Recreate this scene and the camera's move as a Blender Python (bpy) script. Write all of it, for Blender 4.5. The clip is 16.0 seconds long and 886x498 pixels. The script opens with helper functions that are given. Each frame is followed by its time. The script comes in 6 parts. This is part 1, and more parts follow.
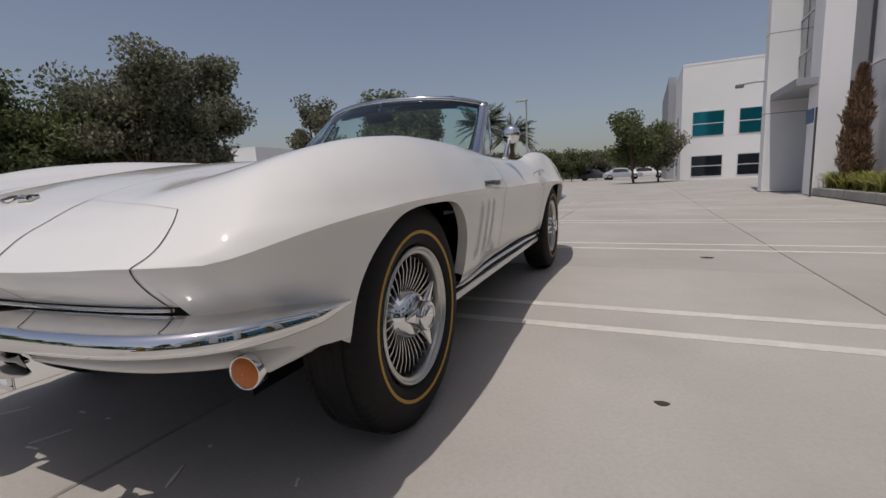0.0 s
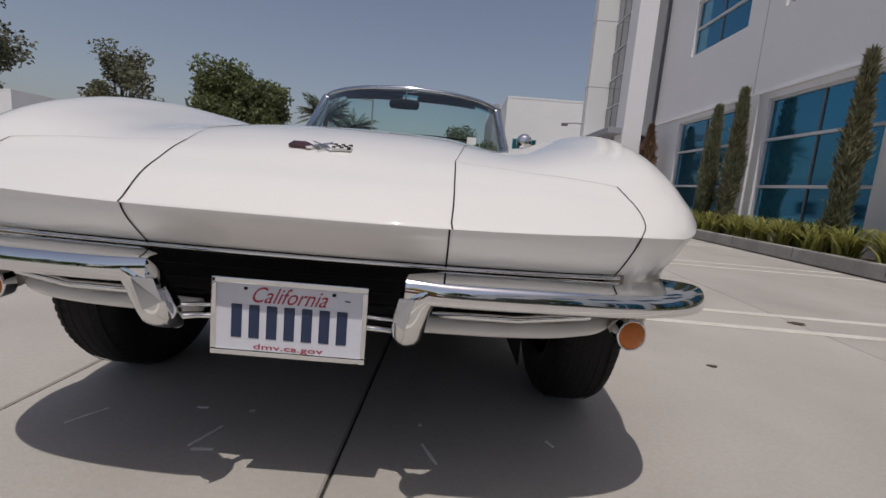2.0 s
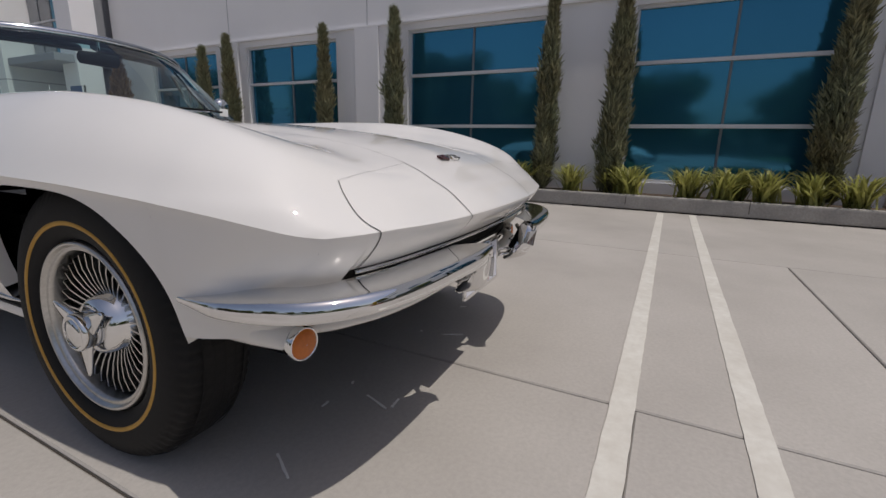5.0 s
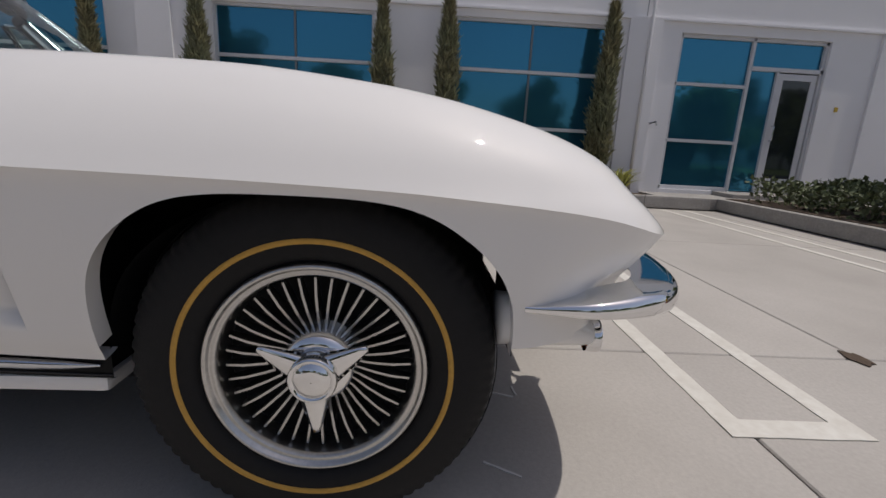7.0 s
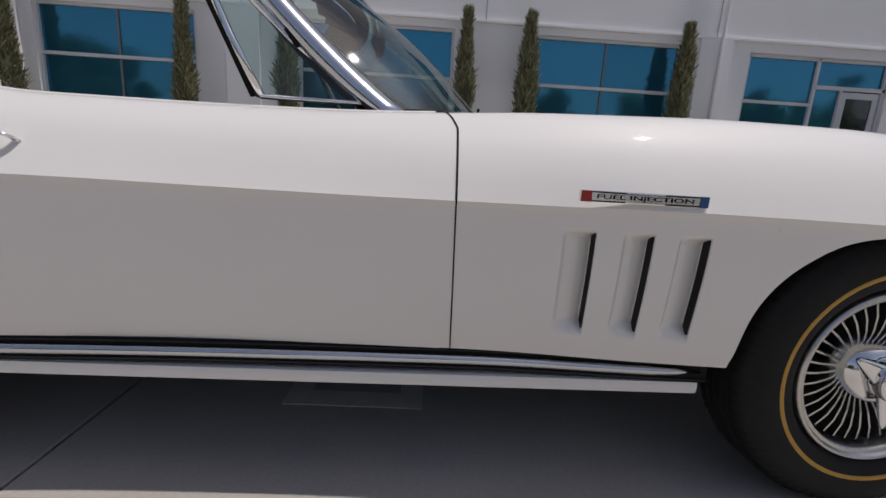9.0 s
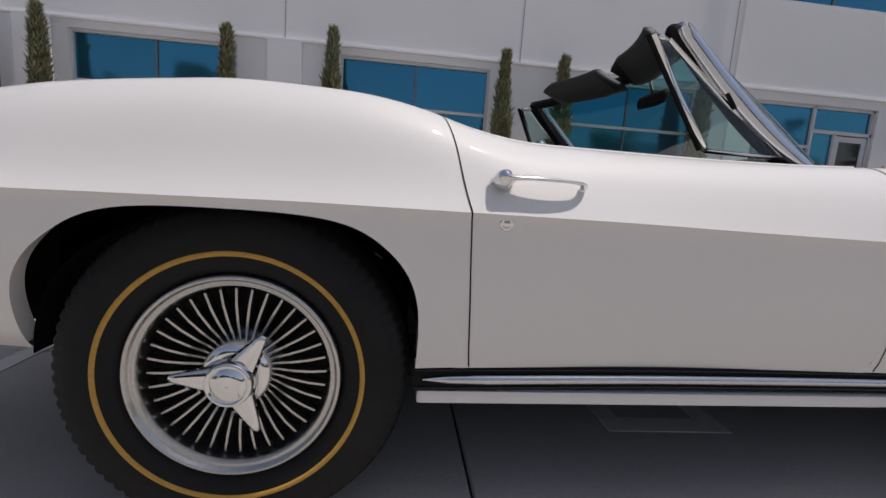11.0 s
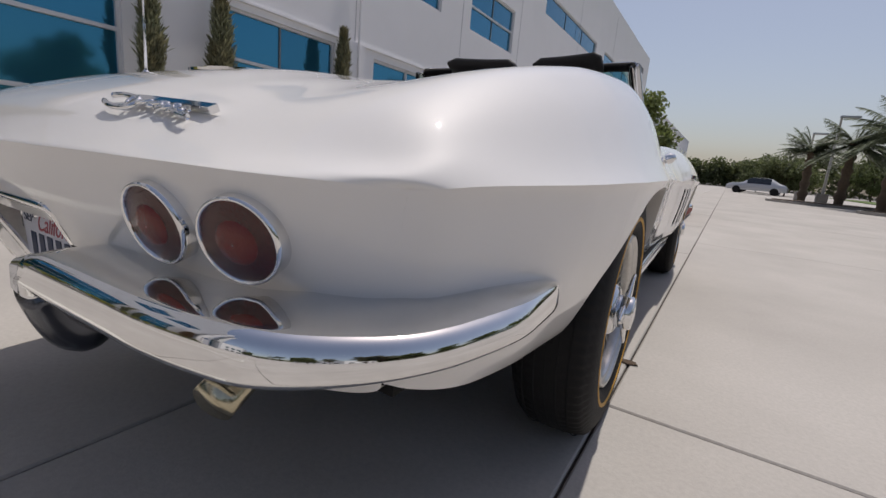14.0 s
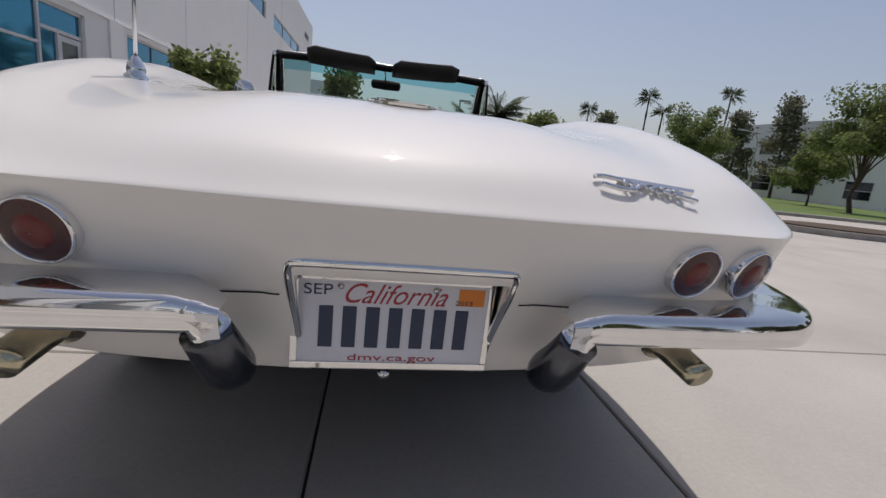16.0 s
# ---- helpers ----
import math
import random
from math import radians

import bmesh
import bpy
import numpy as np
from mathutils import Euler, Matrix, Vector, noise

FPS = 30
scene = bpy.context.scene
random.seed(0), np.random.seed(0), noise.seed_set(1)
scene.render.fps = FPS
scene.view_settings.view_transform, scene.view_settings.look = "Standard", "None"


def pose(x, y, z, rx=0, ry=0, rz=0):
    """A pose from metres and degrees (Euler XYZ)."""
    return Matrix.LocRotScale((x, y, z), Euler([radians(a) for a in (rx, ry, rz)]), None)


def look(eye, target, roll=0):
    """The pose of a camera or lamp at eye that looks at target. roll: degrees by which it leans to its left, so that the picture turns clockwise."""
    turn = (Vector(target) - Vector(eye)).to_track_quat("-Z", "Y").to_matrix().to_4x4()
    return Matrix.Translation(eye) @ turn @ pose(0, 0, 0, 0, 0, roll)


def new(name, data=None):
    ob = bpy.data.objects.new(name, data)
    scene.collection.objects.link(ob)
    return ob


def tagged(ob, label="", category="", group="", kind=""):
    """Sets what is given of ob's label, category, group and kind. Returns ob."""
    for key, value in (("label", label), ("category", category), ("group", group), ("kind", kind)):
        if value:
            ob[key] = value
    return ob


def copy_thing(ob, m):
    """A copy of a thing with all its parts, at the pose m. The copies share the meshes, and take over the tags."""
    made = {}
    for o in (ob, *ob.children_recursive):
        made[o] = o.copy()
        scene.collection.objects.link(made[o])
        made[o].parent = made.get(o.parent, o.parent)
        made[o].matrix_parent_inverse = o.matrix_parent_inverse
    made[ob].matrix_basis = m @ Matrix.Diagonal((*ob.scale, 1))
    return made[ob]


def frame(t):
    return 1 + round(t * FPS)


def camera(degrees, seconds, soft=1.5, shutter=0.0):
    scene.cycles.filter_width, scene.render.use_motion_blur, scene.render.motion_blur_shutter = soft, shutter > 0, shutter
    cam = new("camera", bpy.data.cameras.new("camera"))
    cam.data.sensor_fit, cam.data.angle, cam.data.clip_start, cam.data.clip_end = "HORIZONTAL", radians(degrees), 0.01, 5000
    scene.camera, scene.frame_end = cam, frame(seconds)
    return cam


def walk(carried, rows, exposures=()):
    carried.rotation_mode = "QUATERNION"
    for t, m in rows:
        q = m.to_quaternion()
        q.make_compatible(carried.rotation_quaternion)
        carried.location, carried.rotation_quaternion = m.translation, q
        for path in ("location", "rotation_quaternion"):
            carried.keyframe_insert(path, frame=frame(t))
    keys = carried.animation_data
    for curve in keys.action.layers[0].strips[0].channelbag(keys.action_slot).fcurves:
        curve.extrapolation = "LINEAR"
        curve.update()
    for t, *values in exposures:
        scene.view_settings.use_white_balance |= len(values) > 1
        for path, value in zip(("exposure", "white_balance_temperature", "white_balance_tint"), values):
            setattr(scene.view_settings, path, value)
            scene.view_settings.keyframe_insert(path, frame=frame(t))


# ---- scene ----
cam = camera(90.1, 16.0)
PATH = [
    (0, (1.403, -1.142, 0.734), (0.581, 0.656, 0.434), -2.65),
    (0.5, (1.138, -1.271, 0.736), (0.529, 0.616, 0.476), 0.73),
    (1, (0.885, -1.394, 0.680), (0.418, 0.540, 0.476), 3.38),
    (1.5, (0.607, -1.489, 0.674), (0.335, 0.479, 0.440), 4.51),
    (2, (0.309, -1.516, 0.685), (0.265, 0.461, 0.392), 4.76),
    (2.5, (0.029, -1.544, 0.683), (0.218, 0.424, 0.381), 3.43),
    (3, (-0.218, -1.586, 0.726), (0.219, 0.335, 0.381), 0.97),
    (3.5, (-0.500, -1.524, 0.703), (0.245, 0.293, 0.323), -0.31),
    (4, (-0.753, -1.406, 0.689), (0.344, 0.206, 0.244), -0.49),
    (4.5, (-1.018, -1.263, 0.755), (0.505, -0.058, 0.277), 1.69),
    (4.7, (-1.148, -1.253, 0.779), (0.480, -0.189, 0.309), 1.55),
    (6.8, (-1.524, -0.355, 0.753), (0.426, -0.364, 0.307), 3.00),
    (7, (-1.542, -0.244, 0.762), (0.404, -0.316, 0.309), 3.05),
    (7.5, (-1.572, 0.035, 0.744), (0.385, -0.053, 0.337), 3.24),
    (8, (-1.619, 0.302, 0.771), (0.337, 0.196, 0.369), 3.13),
    (8.5, (-1.652, 0.660, 0.771), (0.302, 0.550, 0.359), 4.03),
    (8.7, (-1.665, 0.804, 0.782), (0.287, 0.725, 0.353), 3.68),
    (10.8, (-1.720, 2.010, 0.746), (0.252, 1.843, 0.456), 3.58),
    (11, (-1.716, 2.135, 0.745), (0.253, 1.928, 0.466), 4.16),
    (11.5, (-1.694, 2.416, 0.757), (0.260, 2.110, 0.458), 4.61),
    (12, (-1.620, 2.736, 0.751), (0.279, 2.212, 0.406), 4.80),
    (12.5, (-1.528, 3.054, 0.736), (0.267, 2.256, 0.361), 4.90),
    (13, (-1.427, 3.295, 0.742), (0.210, 2.217, 0.344), 4.20),
    (13.5, (-1.258, 3.509, 0.734), (0.117, 2.117, 0.319), 4.82),
    (14, (-1.044, 3.664, 0.702), (-0.014, 1.997, 0.303), 5.01),
    (14.5, (-0.832, 3.808, 0.727), (-0.260, 1.941, 0.293), 6.52),
    (15, (-0.579, 3.875, 0.724), (-0.302, 1.944, 0.282), 6.47),
    (15.5, (-0.319, 3.967, 0.733), (-0.339, 2.013, 0.304), 6.98),
    (16, (-0.035, 4.054, 0.750), (-0.357, 2.123, 0.340), 6.24),
]
walk(cam, [(t, look(eye, target, roll)) for t, eye, target, roll in PATH],
     exposures=[(0, -0.28), (4.5, -0.3), (7, -0.22), (8.5, -0.16), (11, -0.03), (13, 0.0), (16, 0.06)])

# ---- daylight ----
SUN_WAY = Vector((0.05, 0.38, -1.0)).normalized()
world = bpy.data.worlds.new("sky")
scene.world = world
world.use_nodes = True
wt = world.node_tree
sky = wt.nodes.new("ShaderNodeTexSky")
sky.sky_type = "NISHITA"
sky.sun_disc = False
sky.sun_elevation = math.asin(-SUN_WAY.z)
sky.sun_rotation = math.pi
sky.air_density, sky.dust_density, sky.ozone_density = 1.15, 1.9, 1.0
haze = wt.nodes.new("ShaderNodeHueSaturation")
haze.inputs["Saturation"].default_value = 0.78
wt.links.new(sky.outputs[0], haze.inputs["Color"])
tone = wt.nodes.new("ShaderNodeMix")
tone.data_type, tone.blend_type = "RGBA", "MULTIPLY"
tone.inputs["Factor"].default_value = 1.0
tone.inputs["B"].default_value = (1.02, 0.98, 1.03, 1)
wt.links.new(haze.outputs[0], tone.inputs["A"])
wt.links.new(tone.outputs["Result"], wt.nodes["Background"].inputs[0])
wt.nodes["Background"].inputs[1].default_value = 0.088
sun_data = bpy.data.lights.new("sun", "SUN")
sun_data.energy, sun_data.angle, sun_data.color = 2.85, radians(0.53), (1.0, 0.945, 0.895)
sun = new("sun", sun_data)
sun.matrix_world = look((0, 0, 40), Vector((0, 0, 40)) + SUN_WAY)

# ---- materials ----


def material(name, color, rough=0.5, metal=0.0, spec=0.5, coat=0.0, grain=0.0, grain_size=40.0, stain=0.0, stain_size=1.5,
             bump=0.0, bump_size=80.0, tint=None, by_object=0.0, by_island=0.0, thin=0.0):
    """A surface with fine grain, broad stains and relief, all in metres of the object's own space."""
    m = bpy.data.materials.new(name)
    m.use_nodes = True
    nt = m.node_tree
    b = nt.nodes["Principled BSDF"]
    b.inputs["Base Color"].default_value = (*color, 1)
    b.inputs["Roughness"].default_value = rough
    b.inputs["Metallic"].default_value = metal
    b.inputs["Specular IOR Level"].default_value = spec
    if coat:
        b.inputs["Coat Weight"].default_value = coat
        b.inputs["Coat Roughness"].default_value = 0.025
    if not (grain or stain or bump or by_object or by_island):
        return m
    geo = nt.nodes.new("ShaderNodeNewGeometry")

    def noise_of(scale, detail, rough_):
        n = nt.nodes.new("ShaderNodeTexNoise")
        n.inputs["Scale"].default_value, n.inputs["Detail"].default_value, n.inputs["Roughness"].default_value = scale, detail, rough_
        nt.links.new(geo.outputs["Position"], n.inputs["Vector"])
        return n.outputs["Fac"]

    col = nt.nodes.new("ShaderNodeRGB").outputs[0]
    col.default_value = (*color, 1)

    def vary(col, fac, amount, other):
        ramp = nt.nodes.new("ShaderNodeMapRange")
        ramp.inputs["From Min"].default_value, ramp.inputs["From Max"].default_value = 0.35, 0.68
        ramp.inputs["To Min"].default_value, ramp.inputs["To Max"].default_value = 0.0, amount
        nt.links.new(fac, ramp.inputs["Value"])
        mix = nt.nodes.new("ShaderNodeMix")
        mix.data_type = "RGBA"
        nt.links.new(ramp.outputs[0], mix.inputs["Factor"])
        nt.links.new(col, mix.inputs["A"])
        mix.inputs["B"].default_value = (*other, 1)
        return mix.outputs["Result"]

    dark = tint or tuple(c * 0.45 for c in color)
    if stain:
        col = vary(col, noise_of(stain_size, 6, 0.6), stain, dark)
    if grain:
        col = vary(col, noise_of(grain_size, 4, 0.65), grain, dark)
    if by_object or by_island:
        src = nt.nodes.new("ShaderNodeObjectInfo").outputs["Random"] if by_object else geo.outputs["Random Per Island"]
        hsv = nt.nodes.new("ShaderNodeHueSaturation")
        val = nt.nodes.new("ShaderNodeMapRange")
        span = by_object or by_island
        val.inputs["To Min"].default_value, val.inputs["To Max"].default_value = 1 - span, 1 + span
        nt.links.new(src, val.inputs["Value"])
        nt.links.new(val.outputs[0], hsv.inputs["Value"])
        nt.links.new(col, hsv.inputs["Color"])
        col = hsv.outputs[0]
    nt.links.new(col, b.inputs["Base Color"])
    if bump:
        bn = nt.nodes.new("ShaderNodeBump")
        bn.inputs["Strength"].default_value, bn.inputs["Distance"].default_value = bump, 0.004
        nt.links.new(noise_of(bump_size, 5, 0.6), bn.inputs["Height"])
        nt.links.new(bn.outputs[0], b.inputs["Normal"])
    if thin:
        through_leaf = nt.nodes.new("ShaderNodeBsdfTranslucent")
        nt.links.new(col, through_leaf.inputs[0])
        both = nt.nodes.new("ShaderNodeMixShader")
        both.inputs[0].default_value = thin
        nt.links.new(b.outputs[0], both.inputs[1])
        nt.links.new(through_leaf.outputs[0], both.inputs[2])
        nt.links.new(both.outputs[0], nt.nodes["Material Output"].inputs[0])
    return m


def glass_material(name, tint, gloss=1.0):
    """A thin pane: what lies behind shows through tinted, and Fresnel drives the gloss."""
    m = bpy.data.materials.new(name)
    m.use_nodes = True
    nt = m.node_tree
    nt.nodes.remove(nt.nodes["Principled BSDF"])
    see = nt.nodes.new("ShaderNodeBsdfTransparent")
    see.inputs[0].default_value = (*tint, 1)
    shine = nt.nodes.new("ShaderNodeBsdfGlossy")
    shine.inputs["Roughness"].default_value = 0.015
    fr = nt.nodes.new("ShaderNodeLayerWeight")
    fr.inputs["Blend"].default_value = 0.5
    p5 = nt.nodes.new("ShaderNodeMath")
    p5.operation = "POWER"
    p5.inputs[1].default_value = 4.0
    nt.links.new(fr.outputs["Facing"], p5.inputs[0])
    k = nt.nodes.new("ShaderNodeMath")
    k.operation = "MULTIPLY_ADD"
    k.inputs[1].default_value, k.inputs[2].default_value = 0.8 * gloss, 0.07 * gloss
    nt.links.new(p5.outputs[0], k.inputs[0])
    mix = nt.nodes.new("ShaderNodeMixShader")
    nt.links.new(k.outputs[0], mix.inputs[0])
    nt.links.new(see.outputs[0], mix.inputs[1])
    nt.links.new(shine.outputs[0], mix.inputs[2])
    nt.links.new(mix.outputs[0], nt.nodes["Material Output"].inputs[0])
    return m


PAINT = material("cream_white_paint", (0.77, 0.745, 0.715), 0.5, spec=0.12, coat=1.0, grain=0.03, grain_size=900, stain=0.025, stain_size=3)
CHROME = material("chrome", (0.80, 0.80, 0.80), 0.045, 1.0, grain=0.10, grain_size=25)
ALLOY = material("brushed_alloy", (0.58, 0.57, 0.55), 0.28, 1.0, grain=0.25, grain_size=120)
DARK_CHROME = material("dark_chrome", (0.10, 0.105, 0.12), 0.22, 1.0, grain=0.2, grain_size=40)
STAINLESS = material("stainless_trim", (0.60, 0.62, 0.66), 0.14, 1.0, grain=0.1, grain_size=60)
RUBBER = material("tyre_rubber", (0.006, 0.0058, 0.006), 0.7, spec=0.3, grain=0.4, grain_size=60, stain=0.4, stain_size=12, tint=(0.013, 0.012, 0.012), bump=0.25, bump_size=300)
GOLD = material("gold_stripe", (0.56, 0.31, 0.05), 0.6, grain=0.3, grain_size=90)
BLACK = material("black_trim", (0.006, 0.006, 0.0065), 0.75, spec=0.2, grain=0.3, grain_size=50, tint=(0.02, 0.02, 0.02))
VINYL = material("black_vinyl", (0.016, 0.015, 0.017), 0.55, grain=0.3, grain_size=200, tint=(0.03, 0.03, 0.032), bump=0.3, bump_size=500)
SEAM = material("seam_gap", (0.006, 0.006, 0.006), 0.9)
AMBER = material("amber_lens", (0.62, 0.16, 0.012), 0.18, spec=0.6, grain=0.3, grain_size=160, bump=0.5, bump_size=260)
RED_LENS = material("red_lens", (0.055, 0.004, 0.003), 0.05, spec=0.6, stain=0.4, stain_size=30, bump=0.3, bump_size=300)
RED_CORE = material("red_lens_core", (0.14, 0.013, 0.007), 0.12, spec=0.6, bump=0.4, bump_size=320)
RED = material("red_enamel", (0.30, 0.018, 0.015), 0.3, grain=0.3, grain_size=120)
BLUE = material("blue_enamel", (0.015, 0.07, 0.20), 0.3, grain=0.2, grain_size=120)
WHITE = material("white_enamel", (0.75, 0.75, 0.73), 0.4)
PLATE = material("plate_sheet", (0.66, 0.66, 0.72), 0.35, grain=0.08, grain_size=60)
PLATE_BLUE = material("plate_navy", (0.02, 0.035, 0.08), 0.45)
PLATE_RED = material("plate_red", (0.35, 0.03, 0.05), 0.45)
STICKER = material("sticker_orange", (0.75, 0.23, 0.03), 0.5)
EXHAUST = material("exhaust_tip", (0.55, 0.50, 0.36), 0.22, 1.0, grain=0.4, grain_size=40)
SHADE_BAND = glass_material("teal_shade_band", (0.30, 0.62, 0.66), 1.0)
WINDSHIELD = glass_material("green_tinted_glass", (0.66, 0.83, 0.80), 1.0)
CONCRETE = material("concrete_slab", (0.465, 0.433, 0.395), 0.85, grain=0.30, grain_size=70, stain=0.50, stain_size=0.8, tint=(0.275, 0.252, 0.225), bump=0.25, bump_size=160, by_object=0.03)
JOINT = material("joint_dirt", (0.06, 0.05, 0.042), 0.95, grain=0.5, grain_size=30)
LINE_PAINT = material("line_paint", (0.68, 0.66, 0.60), 0.7, grain=0.5, grain_size=22, stain=0.55, stain_size=4, tint=(0.50, 0.46, 0.40))
CHALK = material("chalk", (0.72, 0.70, 0.66), 0.9)
KERB = material("kerb_concrete", (0.40, 0.375, 0.345), 0.9, grain=0.35, grain_size=40, stain=0.5, stain_size=2.5, bump=0.4, bump_size=120)
RED_KERB = material("red_kerb_paint", (0.30, 0.07, 0.05), 0.8, grain=0.4, grain_size=25)
SOIL = material("mulch", (0.10, 0.068, 0.045), 0.95, grain=0.6, grain_size=25, stain=0.4, stain_size=4, bump=0.8, bump_size=40)
STUCCO = material("pale_stucco", (0.82, 0.805, 0.815), 0.9, grain=0.06, grain_size=120, stain=0.06, stain_size=0.7, bump=0.2, bump_size=160)
STUCCO_WHITE = material("white_stucco", (0.80, 0.79, 0.78), 0.9, grain=0.06, grain_size=120, stain=0.05, stain_size=0.6, bump=0.15, bump_size=160)
# plain grey for joints, canopy and return wall; painted shade on the tower recess
STUCCO_GREY_AND_SHADE = material("grey_and_shade_stucco", (0.33, 0.335, 0.36), 0.9, grain=0.1, grain_size=120, stain=0.08, stain_size=0.7, bump=0.2, bump_size=160)
ALU = material("white_window_frame", (0.62, 0.62, 0.64), 0.45, grain=0.08, grain_size=60)
BLUE_GLASS = material("blue_mirror_glass", (0.048, 0.225, 0.36), 0.05, 0.72, stain=0.2, stain_size=0.8, tint=(0.036, 0.18, 0.28), by_object=0.12)
TEAL_GLASS = material("teal_mirror_glass", (0.02, 0.24, 0.30), 0.07, 0.7, stain=0.2, stain_size=0.8, by_object=0.1)
SILVER_GLASS = material("grey_mirror_glass", (0.30, 0.31, 0.33), 0.08, 0.6, stain=0.3, stain_size=0.6, by_object=0.12)
DARK_GLASS = material("dark_glass", (0.012, 0.016, 0.02), 0.04, spec=0.9)
BARK = material("bark", (0.12, 0.085, 0.06), 0.95, grain=0.6, grain_size=18, bump=0.8, bump_size=30)
PALM_BARK = material("palm_bark", (0.13, 0.095, 0.065), 0.95, grain=0.6, grain_size=14, bump=1.0, bump_size=22)
LEAF = material("leaf_green", (0.15, 0.18, 0.075), 0.6, thin=0.45, by_island=0.45, stain=0.4, stain_size=0.5, tint=(0.12, 0.11, 0.04))
LEAF_OLIVE = material("leaf_olive", (0.20, 0.21, 0.14), 0.6, thin=0.45, by_island=0.5, stain=0.5, stain_size=0.4, tint=(0.14, 0.10, 0.05))
LEAF_BRIGHT = material("leaf_bright", (0.20, 0.24, 0.08), 0.55, thin=0.45, by_island=0.4, stain=0.4, stain_size=0.5)
PALM_LEAF = material("palm_leaf", (0.13, 0.155, 0.09), 0.5, thin=0.35, by_island=0.35)
JUNIPER = material("juniper_spray", (0.21, 0.225, 0.135), 0.7, thin=0.3, by_island=0.55, stain=0.6, stain_size=1.6, tint=(0.20, 0.15, 0.07))
BRONZE_LEAF = material("bronze_spray", (0.17, 0.10, 0.055), 0.7, by_island=0.5)
GRASS_BLADE = material("lily_blade", (0.34, 0.35, 0.095), 0.5, thin=0.35, by_island=0.4, stain=0.5, stain_size=6, tint=(0.30, 0.25, 0.09))
HEDGE = material("hedge_leaf", (0.10, 0.12, 0.05), 0.6, by_island=0.5)
LAWN = material("lawn", (0.11, 0.17, 0.03), 0.9, grain=0.5, grain_size=20, stain=0.4, stain_size=0.6, bump=0.8, bump_size=60)
POLE = material("pole_metal", (0.50, 0.50, 0.50), 0.5, 0.3)
YELLOW = material("bollard_yellow", (0.55, 0.36, 0.03), 0.5, grain=0.2, grain_size=20)
GREY_BOX = material("cabinet_grey", (0.16, 0.17, 0.18), 0.6, grain=0.1, grain_size=30)

# ---- building blocks ----


def curve(*pairs):
    """A smooth monotone line through (position, value) pairs."""
    xs, ys = (np.array(c, float) for c in zip(*pairs))
    h = np.diff(xs)
    d = np.diff(ys) / h
    m = np.zeros(len(xs))
    m[0], m[-1] = d[0], d[-1]
    for i in range(1, len(xs) - 1):
        if d[i - 1] * d[i] > 0:
            a, b = 2 * h[i] + h[i - 1], h[i] + 2 * h[i - 1]
            m[i] = (a + b) / (a / d[i - 1] + b / d[i])

    def f(x):
        x = np.clip(x, xs[0], xs[-1])
        i = np.clip(np.searchsorted(xs, x) - 1, 0, len(h) - 1)
        t = (x - xs[i]) / h[i]
        return ((1 + 2 * t) * (1 - t) ** 2 * ys[i] + t * (1 - t) ** 2 * h[i] * m[i]
                + t * t * (3 - 2 * t) * ys[i + 1] + t * t * (t - 1) * h[i] * m[i + 1])
    return f


def link(name, me, mat, parent=None, label="", smooth=True):
    if smooth:
        me.polygons.foreach_set("use_smooth", np.ones(len(me.polygons), bool))
    me.materials.append(mat)
    ob = new(name, me)
    if parent:
        ob.parent = parent
    return tagged(ob, label)


def part(name, bm, mat, parent=None, label="", smooth=False):
    me = bpy.data.meshes.new(name)
    bmesh.ops.recalc_face_normals(bm, faces=bm.faces)
    bm.to_mesh(me)
    bm.free()
    return link(name, me, mat, parent, label, smooth)


def raw(name, verts, faces, mat, parent=None, label="", smooth=True, normals=None):
    me = bpy.data.meshes.new(name)
    me.from_pydata([tuple(map(float, v)) for v in verts], [], [tuple(map(int, f)) for f in faces])
    me.update()
    ob = link(name, me, mat, parent, label, smooth)
    if normals is not None:
        me.normals_split_custom_set_from_vertices([tuple(map(float, n)) for n in normals])
    return ob


def sheet(name, P, mat, parent=None, label="", loop=False, smooth=True, cells=None, N=None):
    """A grid of points as one skin; cells: which of its cells to keep; loop: the columns close round."""
    P = np.asarray(P, float)
    m, n = P.shape[:2]
    idx = np.arange(m * n).reshape(m, n)
    nxt = np.roll(idx, -1, 1) if loop else None
    cols = n if loop else n - 1
    right = nxt if loop else idx[:, 1:]
    f = np.stack([idx[:-1, :cols], idx[1:, :cols], right[1:, :cols], right[:-1, :cols]], -1)
    f = f[cells] if cells is not None else f.reshape(-1, 4)
    used, inv = np.unique(f, return_inverse=True)
    V = P.reshape(-1, 3)[used]
    nn = N.reshape(-1, 3)[used] if N is not None else None
    if N is not None:
        f = inv.reshape(-1, 4)
        way = np.cross(V[f[:, 2]] - V[f[:, 0]], V[f[:, 3]] - V[f[:, 1]])
        if (way * nn[f[:, 0]]).sum() < 0:
            inv = f[:, ::-1]
    return raw(name, V, inv.reshape(-1, 4), mat, parent, label, smooth, nn)


def normals_of(P):
    n = np.cross(np.gradient(P, axis=0), np.gradient(P, axis=1))
    return n / np.maximum(np.linalg.norm(n, axis=-1, keepdims=True), 1e-12)


